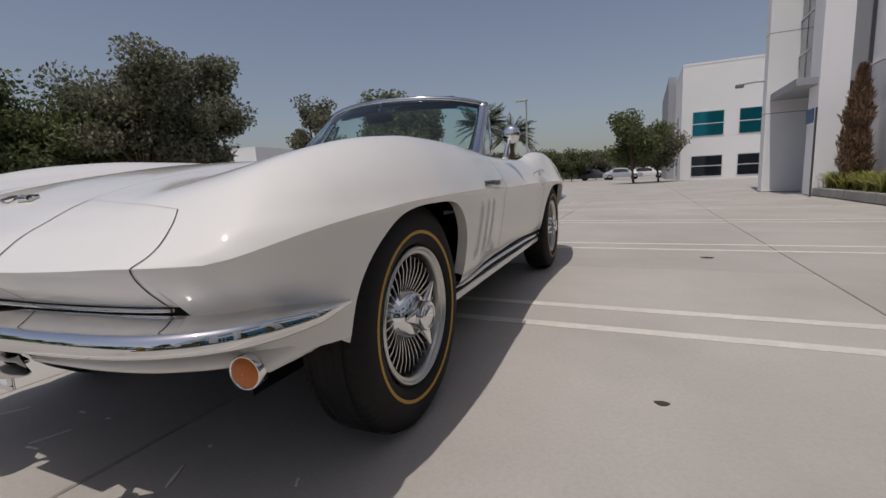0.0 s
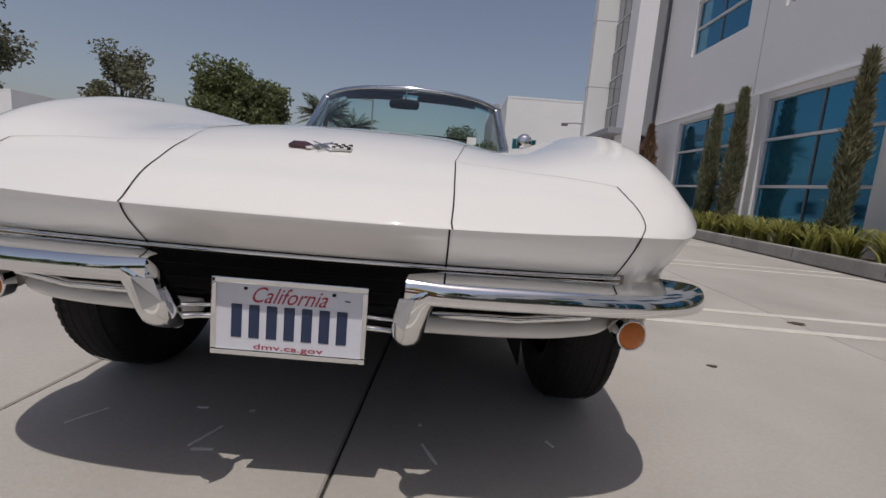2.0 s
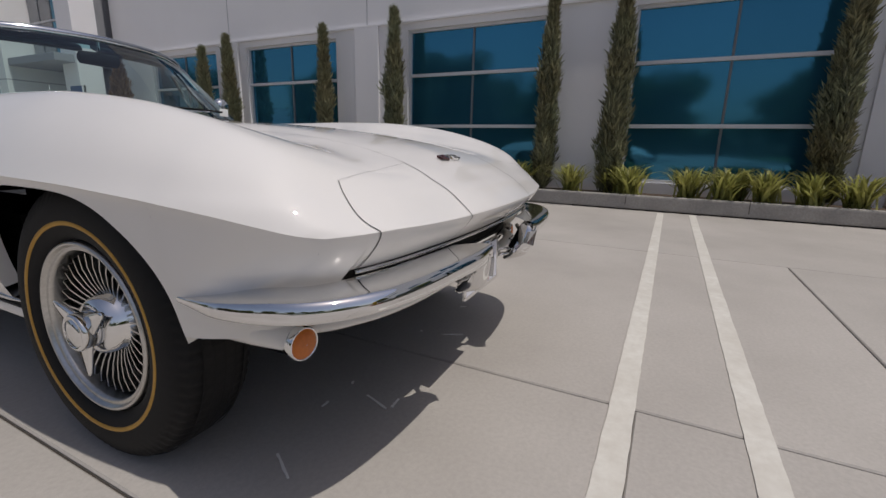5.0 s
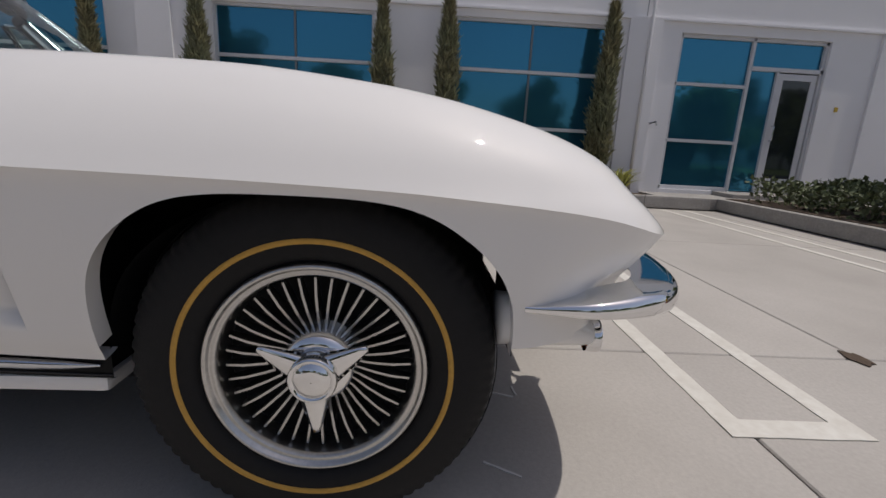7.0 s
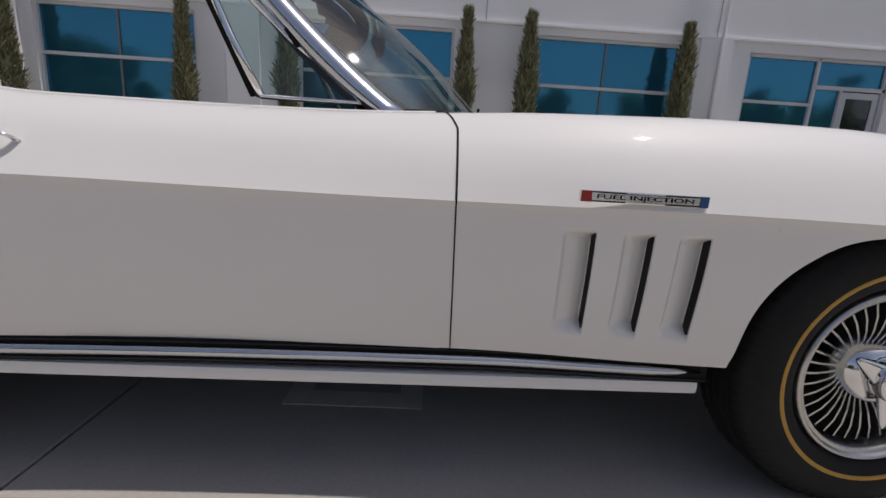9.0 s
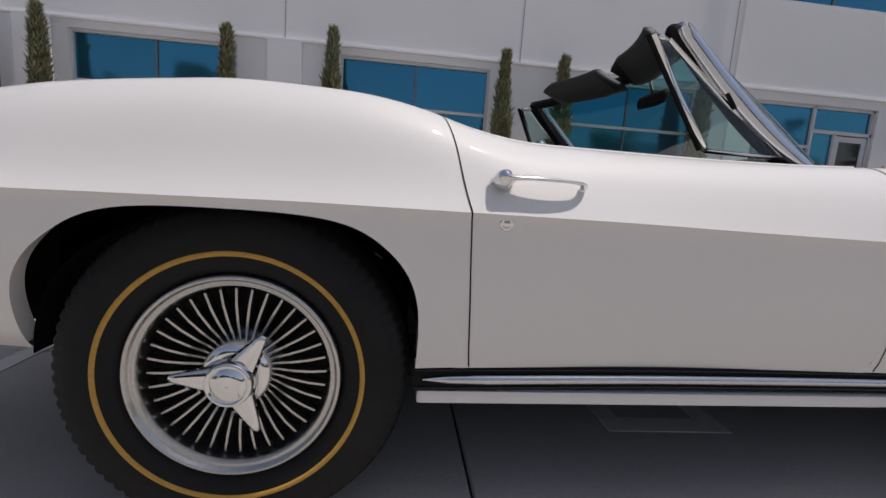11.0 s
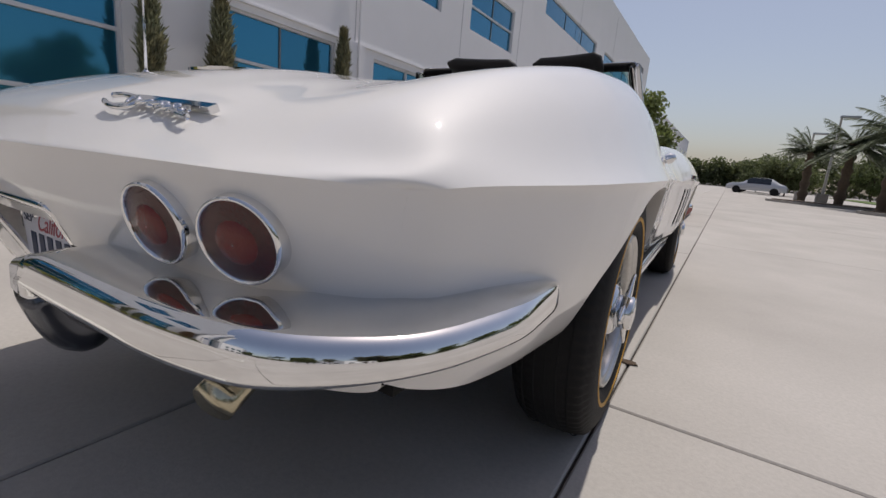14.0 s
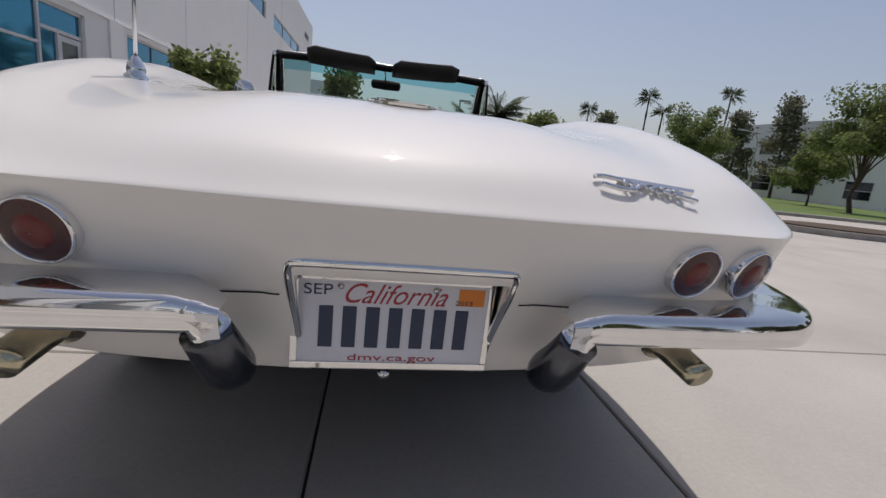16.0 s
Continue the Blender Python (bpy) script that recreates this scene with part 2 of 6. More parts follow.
def box_bm(a, b, bevel=0.0, bm=None):
    a, b = [min(p, q) for p, q in zip(a, b)], [max(p, q) for p, q in zip(a, b)]
    own = bmesh.new()
    bmesh.ops.create_cube(own, size=1)
    for v in own.verts:
        v.co = [a[i] + (v.co[i] + 0.5) * (b[i] - a[i]) for i in range(3)]
    if bevel:
        bmesh.ops.bevel(own, geom=own.edges[:], offset=bevel, segments=2, profile=0.7, affect="EDGES")
    if bm is None:
        return own
    me = bpy.data.meshes.new("tmp")
    own.to_mesh(me)
    own.free()
    bm.from_mesh(me)
    bpy.data.meshes.remove(me)
    return bm


def tube_points(path, radius, sides=12, flat=1.0, up=(0, 0, 1)):
    """Rings of a tube along a path; radius: one or one a point; flat: its height over its width."""
    path = np.asarray(path, float)
    r = np.broadcast_to(np.asarray(radius, float), (len(path),))
    tan = np.gradient(path, axis=0)
    tan /= np.maximum(np.linalg.norm(tan, axis=1, keepdims=True), 1e-9)
    side = np.cross(tan, up)
    bad = np.linalg.norm(side, axis=1) < 1e-3
    side[bad] = (1, 0, 0)
    side /= np.linalg.norm(side, axis=1, keepdims=True)
    top = np.cross(side, tan)
    a = np.linspace(0, 2 * math.pi, sides, endpoint=False)
    return path[:, None] + r[:, None, None] * (np.cos(a)[None, :, None] * side[:, None] + flat * np.sin(a)[None, :, None] * top[:, None])


def tube(name, path, radius, mat, parent=None, label="", sides=12, flat=1.0, up=(0, 0, 1)):
    P = tube_points(path, radius, sides, flat, up)
    m, n = P.shape[:2]
    verts = P.reshape(-1, 3).tolist()
    faces = [(i * n + j, (i + 1) * n + j, (i + 1) * n + (j + 1) % n, i * n + (j + 1) % n) for i in range(m - 1) for j in range(n)]
    faces += [tuple(range(n)), tuple(range((m - 1) * n, m * n))]
    return raw(name, verts, faces, mat, parent, label)


def smooth_path(points, n=40):
    """A rounded line through a few points."""
    p = np.asarray(points, float)
    t = np.r_[0, np.cumsum(np.linalg.norm(np.diff(p, axis=0), axis=1))]
    fs = [curve(*zip(t, p[:, k])) for k in range(3)]
    q = np.linspace(0, t[-1], n)
    return np.stack([f(q) for f in fs], -1)


def lathe(name, profile, mat, parent=None, label="", steps=48, axis="x"):
    """A turned piece: profile of (place along the axis, radius)."""
    a = np.linspace(0, 2 * math.pi, steps, endpoint=False)
    pr = np.asarray(profile, float)
    rim = np.stack([np.cos(a), np.sin(a)], -1)
    P = np.zeros((len(pr), steps, 3))
    k = "xyz".index(axis)
    P[..., k] = pr[:, None, 0]
    P[..., [i for i in range(3) if i != k]] = pr[:, None, None, 1] * rim[None]
    return sheet(name, P, mat, parent, label, loop=True)


def empty(name, at, label, category, group="", kind=""):
    ob = new(name)
    ob.location = at
    return tagged(ob, label, category, group, kind)


def lettering(name, body, size, mat, parent, m, depth=0.0006, width=None, label="", shear=0.0):
    """Raised letters of the built-in font as one mesh, centred on the pose m; width: stretched or squeezed to it."""
    cu = bpy.data.curves.new(name, "FONT")
    cu.body, cu.size, cu.extrude, cu.align_x, cu.align_y, cu.shear = body, size, depth, "CENTER", "CENTER", shear
    ob = bpy.data.objects.new(name, cu)
    me = bpy.data.meshes.new_from_object(ob)
    bpy.data.objects.remove(ob)
    bpy.data.curves.remove(cu)
    co = np.array([v.co for v in me.vertices])
    if width and len(co):
        co[:, 0] *= width / (co[:, 0].max() - co[:, 0].min())
    me.vertices.foreach_set("co", co.ravel())
    me.transform(m)
    me.materials.clear()
    return link(name, me, mat, parent, label, smooth=False)

# ---- the car: nose at -y, driver's side at +x ----
car = empty("sports_car", (0, 0, 0), "cream white vintage convertible sports car parked with its top down", "car")
NOSE, TAIL = -0.725, 3.50
half_width = curve((-0.725, 0.784), (-0.699, 0.818), (-0.652, 0.852), (-0.604, 0.880), (-0.554, 0.903), (-0.448, 0.936), (-0.226, 0.954), (0.005, 0.959), (0.361, 0.950), (0.703, 0.935), (1.146, 0.910), (1.533, 0.898), (1.969, 0.912), (2.299, 0.941), (2.637, 0.961), (2.873, 0.965), (3.098, 0.943), (3.208, 0.921), (3.316, 0.894), (3.428, 0.859), (3.475, 0.836), (3.500, 0.808))
crease_z = curve((-0.725, 0.655), (-0.584, 0.689), (-0.394, 0.713), (-0.169, 0.733), (0.123, 0.742), (0.582, 0.746), (0.939, 0.741), (1.228, 0.739), (1.450, 0.741), (1.709, 0.745), (2.020, 0.746), (2.299, 0.747), (2.637, 0.742), (2.987, 0.733), (3.208, 0.725), (3.428, 0.717), (3.500, 0.708))
top_lines = (
    (0.0, curve((-0.725, 0.646), (-0.697, 0.680), (-0.668, 0.708), (-0.607, 0.763), (-0.570, 0.789), (-0.459, 0.836), (-0.313, 0.873), (-0.103, 0.902), (0.291, 0.924), (0.703, 0.943), (1.049, 0.956), (1.301, 0.950), (2.020, 0.943), (2.299, 0.950), (2.637, 0.953), (2.873, 0.946), (3.138, 0.922), (3.258, 0.890), (3.339, 0.851), (3.390, 0.820), (3.425, 0.797), (3.461, 0.760), (3.500, 0.713))),
    (0.28, curve((-0.725, 0.646), (-0.700, 0.680), (-0.671, 0.708), (-0.610, 0.763), (-0.572, 0.782), (-0.461, 0.829), (-0.314, 0.865), (-0.103, 0.895), (0.291, 0.917), (0.703, 0.936), (1.049, 0.956), (1.301, 0.950), (2.020, 0.941), (2.299, 0.948), (2.637, 0.950), (2.873, 0.943), (3.139, 0.919), (3.259, 0.888), (3.341, 0.848), (3.392, 0.818), (3.427, 0.794), (3.463, 0.758), (3.500, 0.713))),
    (0.5, curve((-0.725, 0.648), (-0.680, 0.694), (-0.611, 0.762), (-0.512, 0.803), (-0.417, 0.824), (-0.212, 0.848), (0.124, 0.876), (0.473, 0.902), (0.824, 0.927), (1.146, 0.944), (1.301, 0.945), (2.020, 0.938), (2.637, 0.938), (3.042, 0.909), (3.176, 0.888), (3.261, 0.866), (3.344, 0.834), (3.396, 0.806), (3.441, 0.774), (3.475, 0.742), (3.500, 0.715))),
    (0.66, curve((-0.725, 0.651), (-0.676, 0.696), (-0.605, 0.772), (-0.517, 0.822), (-0.420, 0.852), (-0.214, 0.887), (0.124, 0.918), (0.473, 0.933), (0.824, 0.942), (1.146, 0.944), (1.301, 0.938), (1.886, 0.934), (2.020, 0.946), (2.299, 0.962), (2.637, 0.954), (3.042, 0.912), (3.178, 0.882), (3.264, 0.854), (3.349, 0.818), (3.411, 0.782), (3.455, 0.748), (3.500, 0.715))),
    (0.82, curve((-0.725, 0.655), (-0.667, 0.702), (-0.599, 0.788), (-0.487, 0.854), (-0.366, 0.897), (-0.239, 0.928), (-0.107, 0.947), (0.159, 0.968), (0.473, 0.971), (0.703, 0.966), (0.939, 0.960), (1.146, 0.946), (1.301, 0.934), (1.533, 0.928), (1.868, 0.928), (1.969, 0.955), (2.091, 0.992), (2.266, 1.015), (2.474, 1.017), (2.637, 1.004), (2.873, 0.978), (3.026, 0.947), (3.183, 0.902), (3.291, 0.856), (3.380, 0.803), (3.422, 0.766), (3.465, 0.732), (3.500, 0.713))),
    (0.91, curve((-0.725, 0.655), (-0.680, 0.689), (-0.611, 0.757), (-0.495, 0.808), (-0.372, 0.842), (-0.242, 0.867), (-0.108, 0.882), (0.159, 0.900), (0.473, 0.903), (0.703, 0.899), (0.939, 0.893), (1.146, 0.882), (1.301, 0.874), (1.533, 0.871), (1.868, 0.871), (1.969, 0.891), (2.091, 0.919), (2.266, 0.937), (2.474, 0.938), (2.637, 0.927), (2.873, 0.905), (3.028, 0.881), (3.191, 0.848), (3.304, 0.814), (3.400, 0.774), (3.440, 0.741), (3.500, 0.712))),
    (0.962, curve((-0.725, 0.655), (-0.694, 0.676), (-0.622, 0.716), (-0.504, 0.759), (-0.377, 0.781), (-0.245, 0.798), (-0.110, 0.809), (0.159, 0.821), (0.473, 0.824), (0.703, 0.821), (0.939, 0.817), (1.146, 0.810), (1.301, 0.799), (1.533, 0.798), (1.868, 0.800), (1.969, 0.800), (2.091, 0.802), (2.266, 0.803), (2.474, 0.802), (2.637, 0.798), (2.873, 0.788), (3.030, 0.779), (3.199, 0.769), (3.320, 0.760), (3.423, 0.749), (3.466, 0.727), (3.500, 0.710))),
    (1.0, crease_z))


def plan_y(v, s):
    """Where a station of the body lies along the car: nose and tail are bowed in plan."""
    a = np.abs(s)
    fn = np.clip(1 - (v - NOSE) / 0.9, 0, 1) ** 2
    ft = np.clip(1 - (TAIL - v) / 0.6, 0, 1) ** 2
    return v - (0.05 * (1 - a * a) + 0.035 * (1 - a ** 10)) * fn + (0.05 * (1 - a * a) + 0.115 * (1 - a ** 9)) * ft


def top_height(v, a):
    vals = np.array([f(v) for _, f in top_lines])
    return curve(*zip([k for k, _ in top_lines], vals))(a)


q = np.linspace(-1, 1, 145)
ACROSS = q * (1.22 - 0.22 * q * q)
k = np.linspace(0, 1, 46)
ALONG = np.r_[NOSE + 0.685 * k ** 1.7, np.linspace(-0.04, 2.9, 120)[1:], TAIL - 0.6 * (k[::-1] ** 1.6)[1:]]
ZT = np.array([top_height(v, np.abs(ACROSS)) for v in ALONG])
for _ in range(5):
    ZT[1:-1] = 0.25 * ZT[:-2] + 0.5 * ZT[1:-1] + 0.25 * ZT[2:]
    ZT[:, 1:-1] = 0.25 * ZT[:, :-2] + 0.5 * ZT[:, 1:-1] + 0.25 * ZT[:, 2:]
ZT[:, 0] = ZT[:, -1] = crease_z(ALONG)
VV, SS = np.meshgrid(ALONG, ACROSS, indexing="ij")
TOP = np.stack([half_width(VV) * SS, plan_y(VV, SS), ZT], -1)
TOP_N = normals_of(TOP)
TOP_N *= np.sign(TOP_N[..., 2].mean())


def on_top(v, s, lift=0.0):
    """A point of the upper skin and its normal."""
    i = min(max(np.searchsorted(ALONG, v) - 1, 0), len(ALONG) - 2)
    j = min(max(np.searchsorted(ACROSS, s) - 1, 0), len(ACROSS) - 2)
    a, b = (v - ALONG[i]) / (ALONG[i + 1] - ALONG[i]), (s - ACROSS[j]) / (ACROSS[j + 1] - ACROSS[j])
    w = lambda G: (1 - a) * ((1 - b) * G[i, j] + b * G[i, j + 1]) + a * ((1 - b) * G[i + 1, j] + b * G[i + 1, j + 1])  # noqa: E731
    n = w(TOP_N)
    n = n / np.linalg.norm(n)
    return w(TOP) + lift * n, n


def at_xy(x, y):
    """The upper skin's station at a place of the plan."""
    v = y
    for _ in range(40):
        s = x / float(half_width(v))
        v += y - float(plan_y(v, np.clip(s, -1, 1)))
    return v, float(np.clip(x / float(half_width(v)), -1, 1))


vc = 0.5 * (VV[:-1, :-1] + VV[1:, 1:])
sc = 0.5 * (SS[:-1, :-1] + SS[1:, 1:])
cockpit = (np.abs(sc) < 0.80) & (vc > 1.14) & (vc < 2.06)
hood = (np.abs(sc) < 0.56) & (vc <= 1.0) & ((vc > -0.30) | (np.abs(sc) < 0.372)) & ~cockpit
lamp_r = (sc < -0.372) & (sc > -0.82) & (vc < -0.58)
lamp_l = (sc > 0.372) & (sc < 0.82) & (vc < -0.58)
door = (vc > 1.13) & (vc < 1.99) & (np.abs(sc) >= 0.80)
rear = (vc >= 1.99) & ~cockpit
lid = rear & (np.abs(sc) < 0.60) & (vc < 2.55)
front = ~(hood | lamp_r | lamp_l | door | rear | cockpit)
for nm, mask, lab in (("hood", hood, "raised-centre hood panel"), ("headlamp_door", lamp_r, "closed flip-over headlamp panel"), ("headlamp_door", lamp_l, "closed flip-over headlamp panel"),
                      ("front_fender", front & (sc < 0), ""), ("front_fender", front & (sc >= 0), ""), ("soft_top_lid", lid, ""),
                      ("rear_deck", rear & ~lid, "rear deck and haunches")):
    sheet(nm, TOP, PAINT, car, lab, cells=mask, N=TOP_N)
door_shell = {}
for sgn in (-1, 1):
    door_shell[sgn] = sheet("door", TOP, PAINT, car, "closed door", cells=door & (sc * sgn > 0), N=TOP_N)


# sides below the crease
def lower_x(v, z):
    drop = np.maximum(crease_z(v) - z, 0)
    tuck = 0.05 * np.clip((v - 2.72) / 0.2, 0, 1) * (drop / 0.33) ** 2
    return half_width(v) - 0.011 * (1 - np.exp(-drop / 0.018)) - 0.072 * (drop / 0.42) ** 1.5 - tuck


def lower_y(v, z):
    drop = np.maximum(crease_z(v) - z, 0)
    fn = np.clip(1 - (v - NOSE) / 0.3, 0, 1) ** 1.3
    ft = np.clip(1 - (TAIL - v) / 0.22, 0, 1) ** 1.5
    return v + 0.10 * np.minimum(1, drop / 0.12) ** 1.3 * fn - 0.10 * (drop / 0.3) ** 1.2 * ft


FRONT_ARCH, REAR_ARCH = (-0.0096, 0.425, 0.395, 0.318), (2.505, 0.422, 0.40, 0.319)


BACK_REACH = 1.03


def arch(spec, n=64):
    c, hw, base, rise = spec
    t = -np.cos(np.linspace(0, math.pi, n))
    p = np.where(t < 0, 2.7, 3.0) if c < 1 else np.where(t < 0, 3.2, 2.6)
    return c + hw * t * np.where((t > 0) & (c > 1), BACK_REACH, 1), base + rise * (1 - np.abs(t) ** p) ** (1 / p)


def louvre(v, z):
    """Three slanted vents sunk into the fender, deepest at their front edges."""
    dent = np.zeros(np.broadcast(v, z).shape)
    for y0 in (0.560, 0.692, 0.829):
        lean = y0 - 0.012 - 0.012 * (0.69 - z) / 0.27
        r = (v - lean) / 0.075
        inside = (r >= -1e-4) & (r <= 1) & (z > 0.442) & (z < 0.685)
        ends = np.clip(np.minimum((0.685 - z) / 0.012, (z - 0.442) / 0.03), 0, 1)
        dent = np.where(inside, (0.007 * np.clip((1 - r) / 0.14, 0, 1) + 0.026 * np.clip(1 - r, 0, 1)) * ends, dent)
    return dent


def side_piece(name, sgn, vs, bottoms, parent, rows=16, label="", dents=False):
    w = np.linspace(0, 1, rows) ** 1.4
    zc = crease_z(vs)
    Z = zc[:, None] + (np.asarray(bottoms)[:, None] - zc[:, None]) * w[None]
    V = np.broadcast_to(vs[:, None], Z.shape)
    if dents:
        V = V - 0.012 * (0.69 - Z) / 0.27 * np.interp(vs, (0.50, 0.54, 0.92, 0.98), (0, 1, 1, 0))[:, None]
    X = lower_x(V, Z) - (louvre(V, Z) if dents else 0)
    P = np.stack([sgn * X, lower_y(V, Z), Z], -1)
    N = normals_of(P)
    N *= np.sign(N[..., 0:1] * sgn + 1e-9)
    for end, fwd in ((NOSE, -1), (TAIL, 1)):
        k = np.exp(-np.abs(V - end) / 0.03)[..., None] * (1 if min(abs(vs[0] - end), abs(vs[-1] - end)) < 1e-6 else 0)
        N = N * (1 - k) + k * np.array((sgn * 0.70, fwd * 0.68, -0.2))
    N /= np.linalg.norm(N, axis=-1, keepdims=True)
    if dents:
        N = None
    ob = sheet(name, P, PAINT, parent, label, N=N)
    lip = np.stack([P[:, -1], P[:, -1] - np.array([sgn * 0.012, 0, -0.002]), P[:, -1] - np.array([sgn * 0.04, 0, -0.012])], 1)
    sheet("inner_lip", lip, PAINT, ob if parent is car else parent)
    return ob


SILL_TOP = curve((0.426, 0.342), (1.1, 0.353), (1.5, 0.354), (2.093, 0.345))
QUARTER_LOW = curve((2.923, 0.368), (3.0, 0.371), (3.1, 0.381), (3.2, 0.396), (3.32, 0.417), (3.5, 0.445))
for sgn in (-1, 1):
    y0 = FRONT_ARCH[0] - FRONT_ARCH[1]
    vs = np.r_[ALONG[ALONG < y0 - 0.003], y0]
    side_piece("fender_front_side", sgn, vs, np.interp(vs, (NOSE, y0), (0.435, 0.42)), car)
    side_piece("wheel_arch", sgn, *arch(FRONT_ARCH), car)
    vs = np.unique(np.r_[np.linspace(FRONT_ARCH[0] + FRONT_ARCH[1], 0.53, 10), np.linspace(0.53, 0.95, 180), np.linspace(0.95, 1.13, 10), [y - 0.012 - d for y in (0.560, 0.692, 0.829) for d in (0.0, 0.0007)]])
    side_piece("fender_vent_side", sgn, vs, SILL_TOP(vs), car, rows=60, label="fender side with three slanted vents", dents=True)
    vs = np.linspace(1.13, 1.985, 40)
    side_piece("door_side", sgn, vs, SILL_TOP(vs) - 0.002, door_shell[sgn])
    vs = np.linspace(1.985, REAR_ARCH[0] - REAR_ARCH[1], 10)
    side_piece("quarter_front_side", sgn, vs, SILL_TOP(vs), car)
    side_piece("wheel_arch", sgn, *arch(REAR_ARCH), car)
    y0 = REAR_ARCH[0] + REAR_ARCH[1] * BACK_REACH
    vs = np.r_[y0, ALONG[ALONG > y0 + 0.003]]
    side_piece("quarter_rear_side", sgn, vs, QUARTER_LOW(vs), car)

    for y0 in (0.560, 0.692, 0.829):
        zz = np.linspace(0.454, 0.681, 12)
        yy = y0 - 0.012 - 0.012 * (0.69 - zz) / 0.27 + 0.0008
        xx = lower_x(yy, zz)
        sheet("vent_opening", np.stack([np.stack([sgn * (xx - 0.003), yy, zz], -1), np.stack([sgn * (xx - 0.029), yy, zz], -1)], 1), SEAM, car)

# nose underside and tail panel
w = np.linspace(0, 1, 14)
S2, W2 = np.meshgrid(ACROSS, w)
zc = np.interp(S2, ACROSS, ZT[0])
wing = np.clip((np.abs(S2) - 0.875) / 0.03, 0, 1)
NZ = zc + (0.564 - 0.061 * wing * wing * (3 - 2 * wing) - 0.06 * np.clip((np.abs(S2) - 0.90) / 0.09, 0, 1) - zc) * W2
corner = np.abs(S2) ** 8
NOSE_FACE = np.stack([S2 * (half_width(NOSE) + (lower_x(NOSE, NZ) - half_width(NOSE)) * corner),
                      plan_y(np.full_like(S2, NOSE), S2) + 0.055 * W2 ** 1.4 * (1 - corner) + (lower_y(NOSE, NZ) - NOSE) * corner, NZ], -1)
nn = normals_of(NOSE_FACE)
nn *= -np.sign(nn[..., 1:2])
k = np.exp(-(1 - np.abs(S2)) / 0.035)[..., None]
nn = nn * (1 - k) + k * np.stack([np.sign(S2) * 0.70, np.full_like(S2, -0.68), np.full_like(S2, -0.2)], -1)
nn /= np.linalg.norm(nn, axis=-1, keepdims=True)
sheet("nose_panel", NOSE_FACE, PAINT, car, "chamfered nose panel below the crease", N=nn)
back = np.stack([NOSE_FACE[-1], NOSE_FACE[-1] + (0, 0.012, 0.001), NOSE_FACE[-1] + (0, 0.10, 0.01)])
sheet("grille_lip", back, PAINT, car)
S2, W2 = np.meshgrid(ACROSS, np.linspace(0, 1, 28))
zc = np.interp(S2, ACROSS, ZT[-1])
low = 0.378 + 0.058 * np.abs(S2) ** 2
TZ = zc + (low - zc) * W2
corner = np.abs(S2) ** 10
TAIL_FACE = np.stack([S2 * (half_width(TAIL) + (lower_x(TAIL, TZ) - half_width(TAIL)) * corner),
                      plan_y(np.full_like(S2, TAIL), S2) - 0.185 * W2 * (1 - corner) + (lower_y(TAIL, TZ) - TAIL) * corner, TZ], -1)
nn = normals_of(TAIL_FACE)
nn *= np.sign(nn[..., 1:2])
k = np.exp(-(1 - np.abs(S2)) / 0.035)[..., None]
nn = nn * (1 - k) + k * np.stack([np.sign(S2) * 0.70, np.full_like(S2, 0.68), np.full_like(S2, -0.2)], -1)
nn /= np.linalg.norm(nn, axis=-1, keepdims=True)
recess = (np.abs(0.5 * (TAIL_FACE[:-1, :-1, 0] + TAIL_FACE[1:, 1:, 0]) - 0.002) < 0.178) & (0.5 * (TAIL_FACE[:-1, :-1, 2] + TAIL_FACE[1:, 1:, 2]) < 0.606)
sheet("tail_panel", TAIL_FACE, PAINT, car, "upright tail panel with a plate recess", cells=~recess, N=nn)
back = np.stack([TAIL_FACE[-1], TAIL_FACE[-1] - (0, 0.012, -0.001), TAIL_FACE[-1] - (0, 0.12, -0.01)])
sheet("tail_lip", back, PAINT, car)


def tail_point(x, z, out=0.0):
    """A point of the tail panel, with its outward way."""
    s = x / float(half_width(TAIL))
    j = int(np.argmin(np.abs(ACROSS - s)))
    col, nor = TAIL_FACE[:, j], nn[:, j]
    i = int(np.argmin(np.abs(col[:, 2] - z)))
    n = Vector(nor[i])
    return Vector((x, col[i, 1], z)) + n * out, n


# panel gaps
def gap(name, pts, nor, width=0.0045, parent=car):
    """A narrow dark gap that follows the skin."""
    pts, nor = np.asarray(pts, float), np.asarray(nor, float)
    tan = np.gradient(pts, axis=0)
    side = np.cross(tan, nor)
    side /= np.maximum(np.linalg.norm(side, axis=1, keepdims=True), 1e-9)
    lift = pts + 0.0012 * nor
    sheet(name, np.stack([lift - side * width / 2, lift + side * width / 2], 1), SEAM, parent)


def gap_top(name, stations, width=0.0045):
    rows = [on_top(v, s) for v, s in stations]
    gap(name, [r[0] for r in rows], [r[1] for r in rows], width)


def gap_side(name, sgn, stations, width=0.0028):
    pts = [(sgn * float(lower_x(v, z)), float(lower_y(v, z)), z) for v, z in stations]
    gap(name, pts, [(sgn, 0, 0.08)] * len(pts), width)


def between(a, b, n=24, bow=0.0):
    t = np.linspace(0, 1, n)
    return [(a[0] + (b[0] - a[0]) * u, a[1] + (b[1] - a[1]) * u + bow * math.sin(math.pi * u)) for u in t]


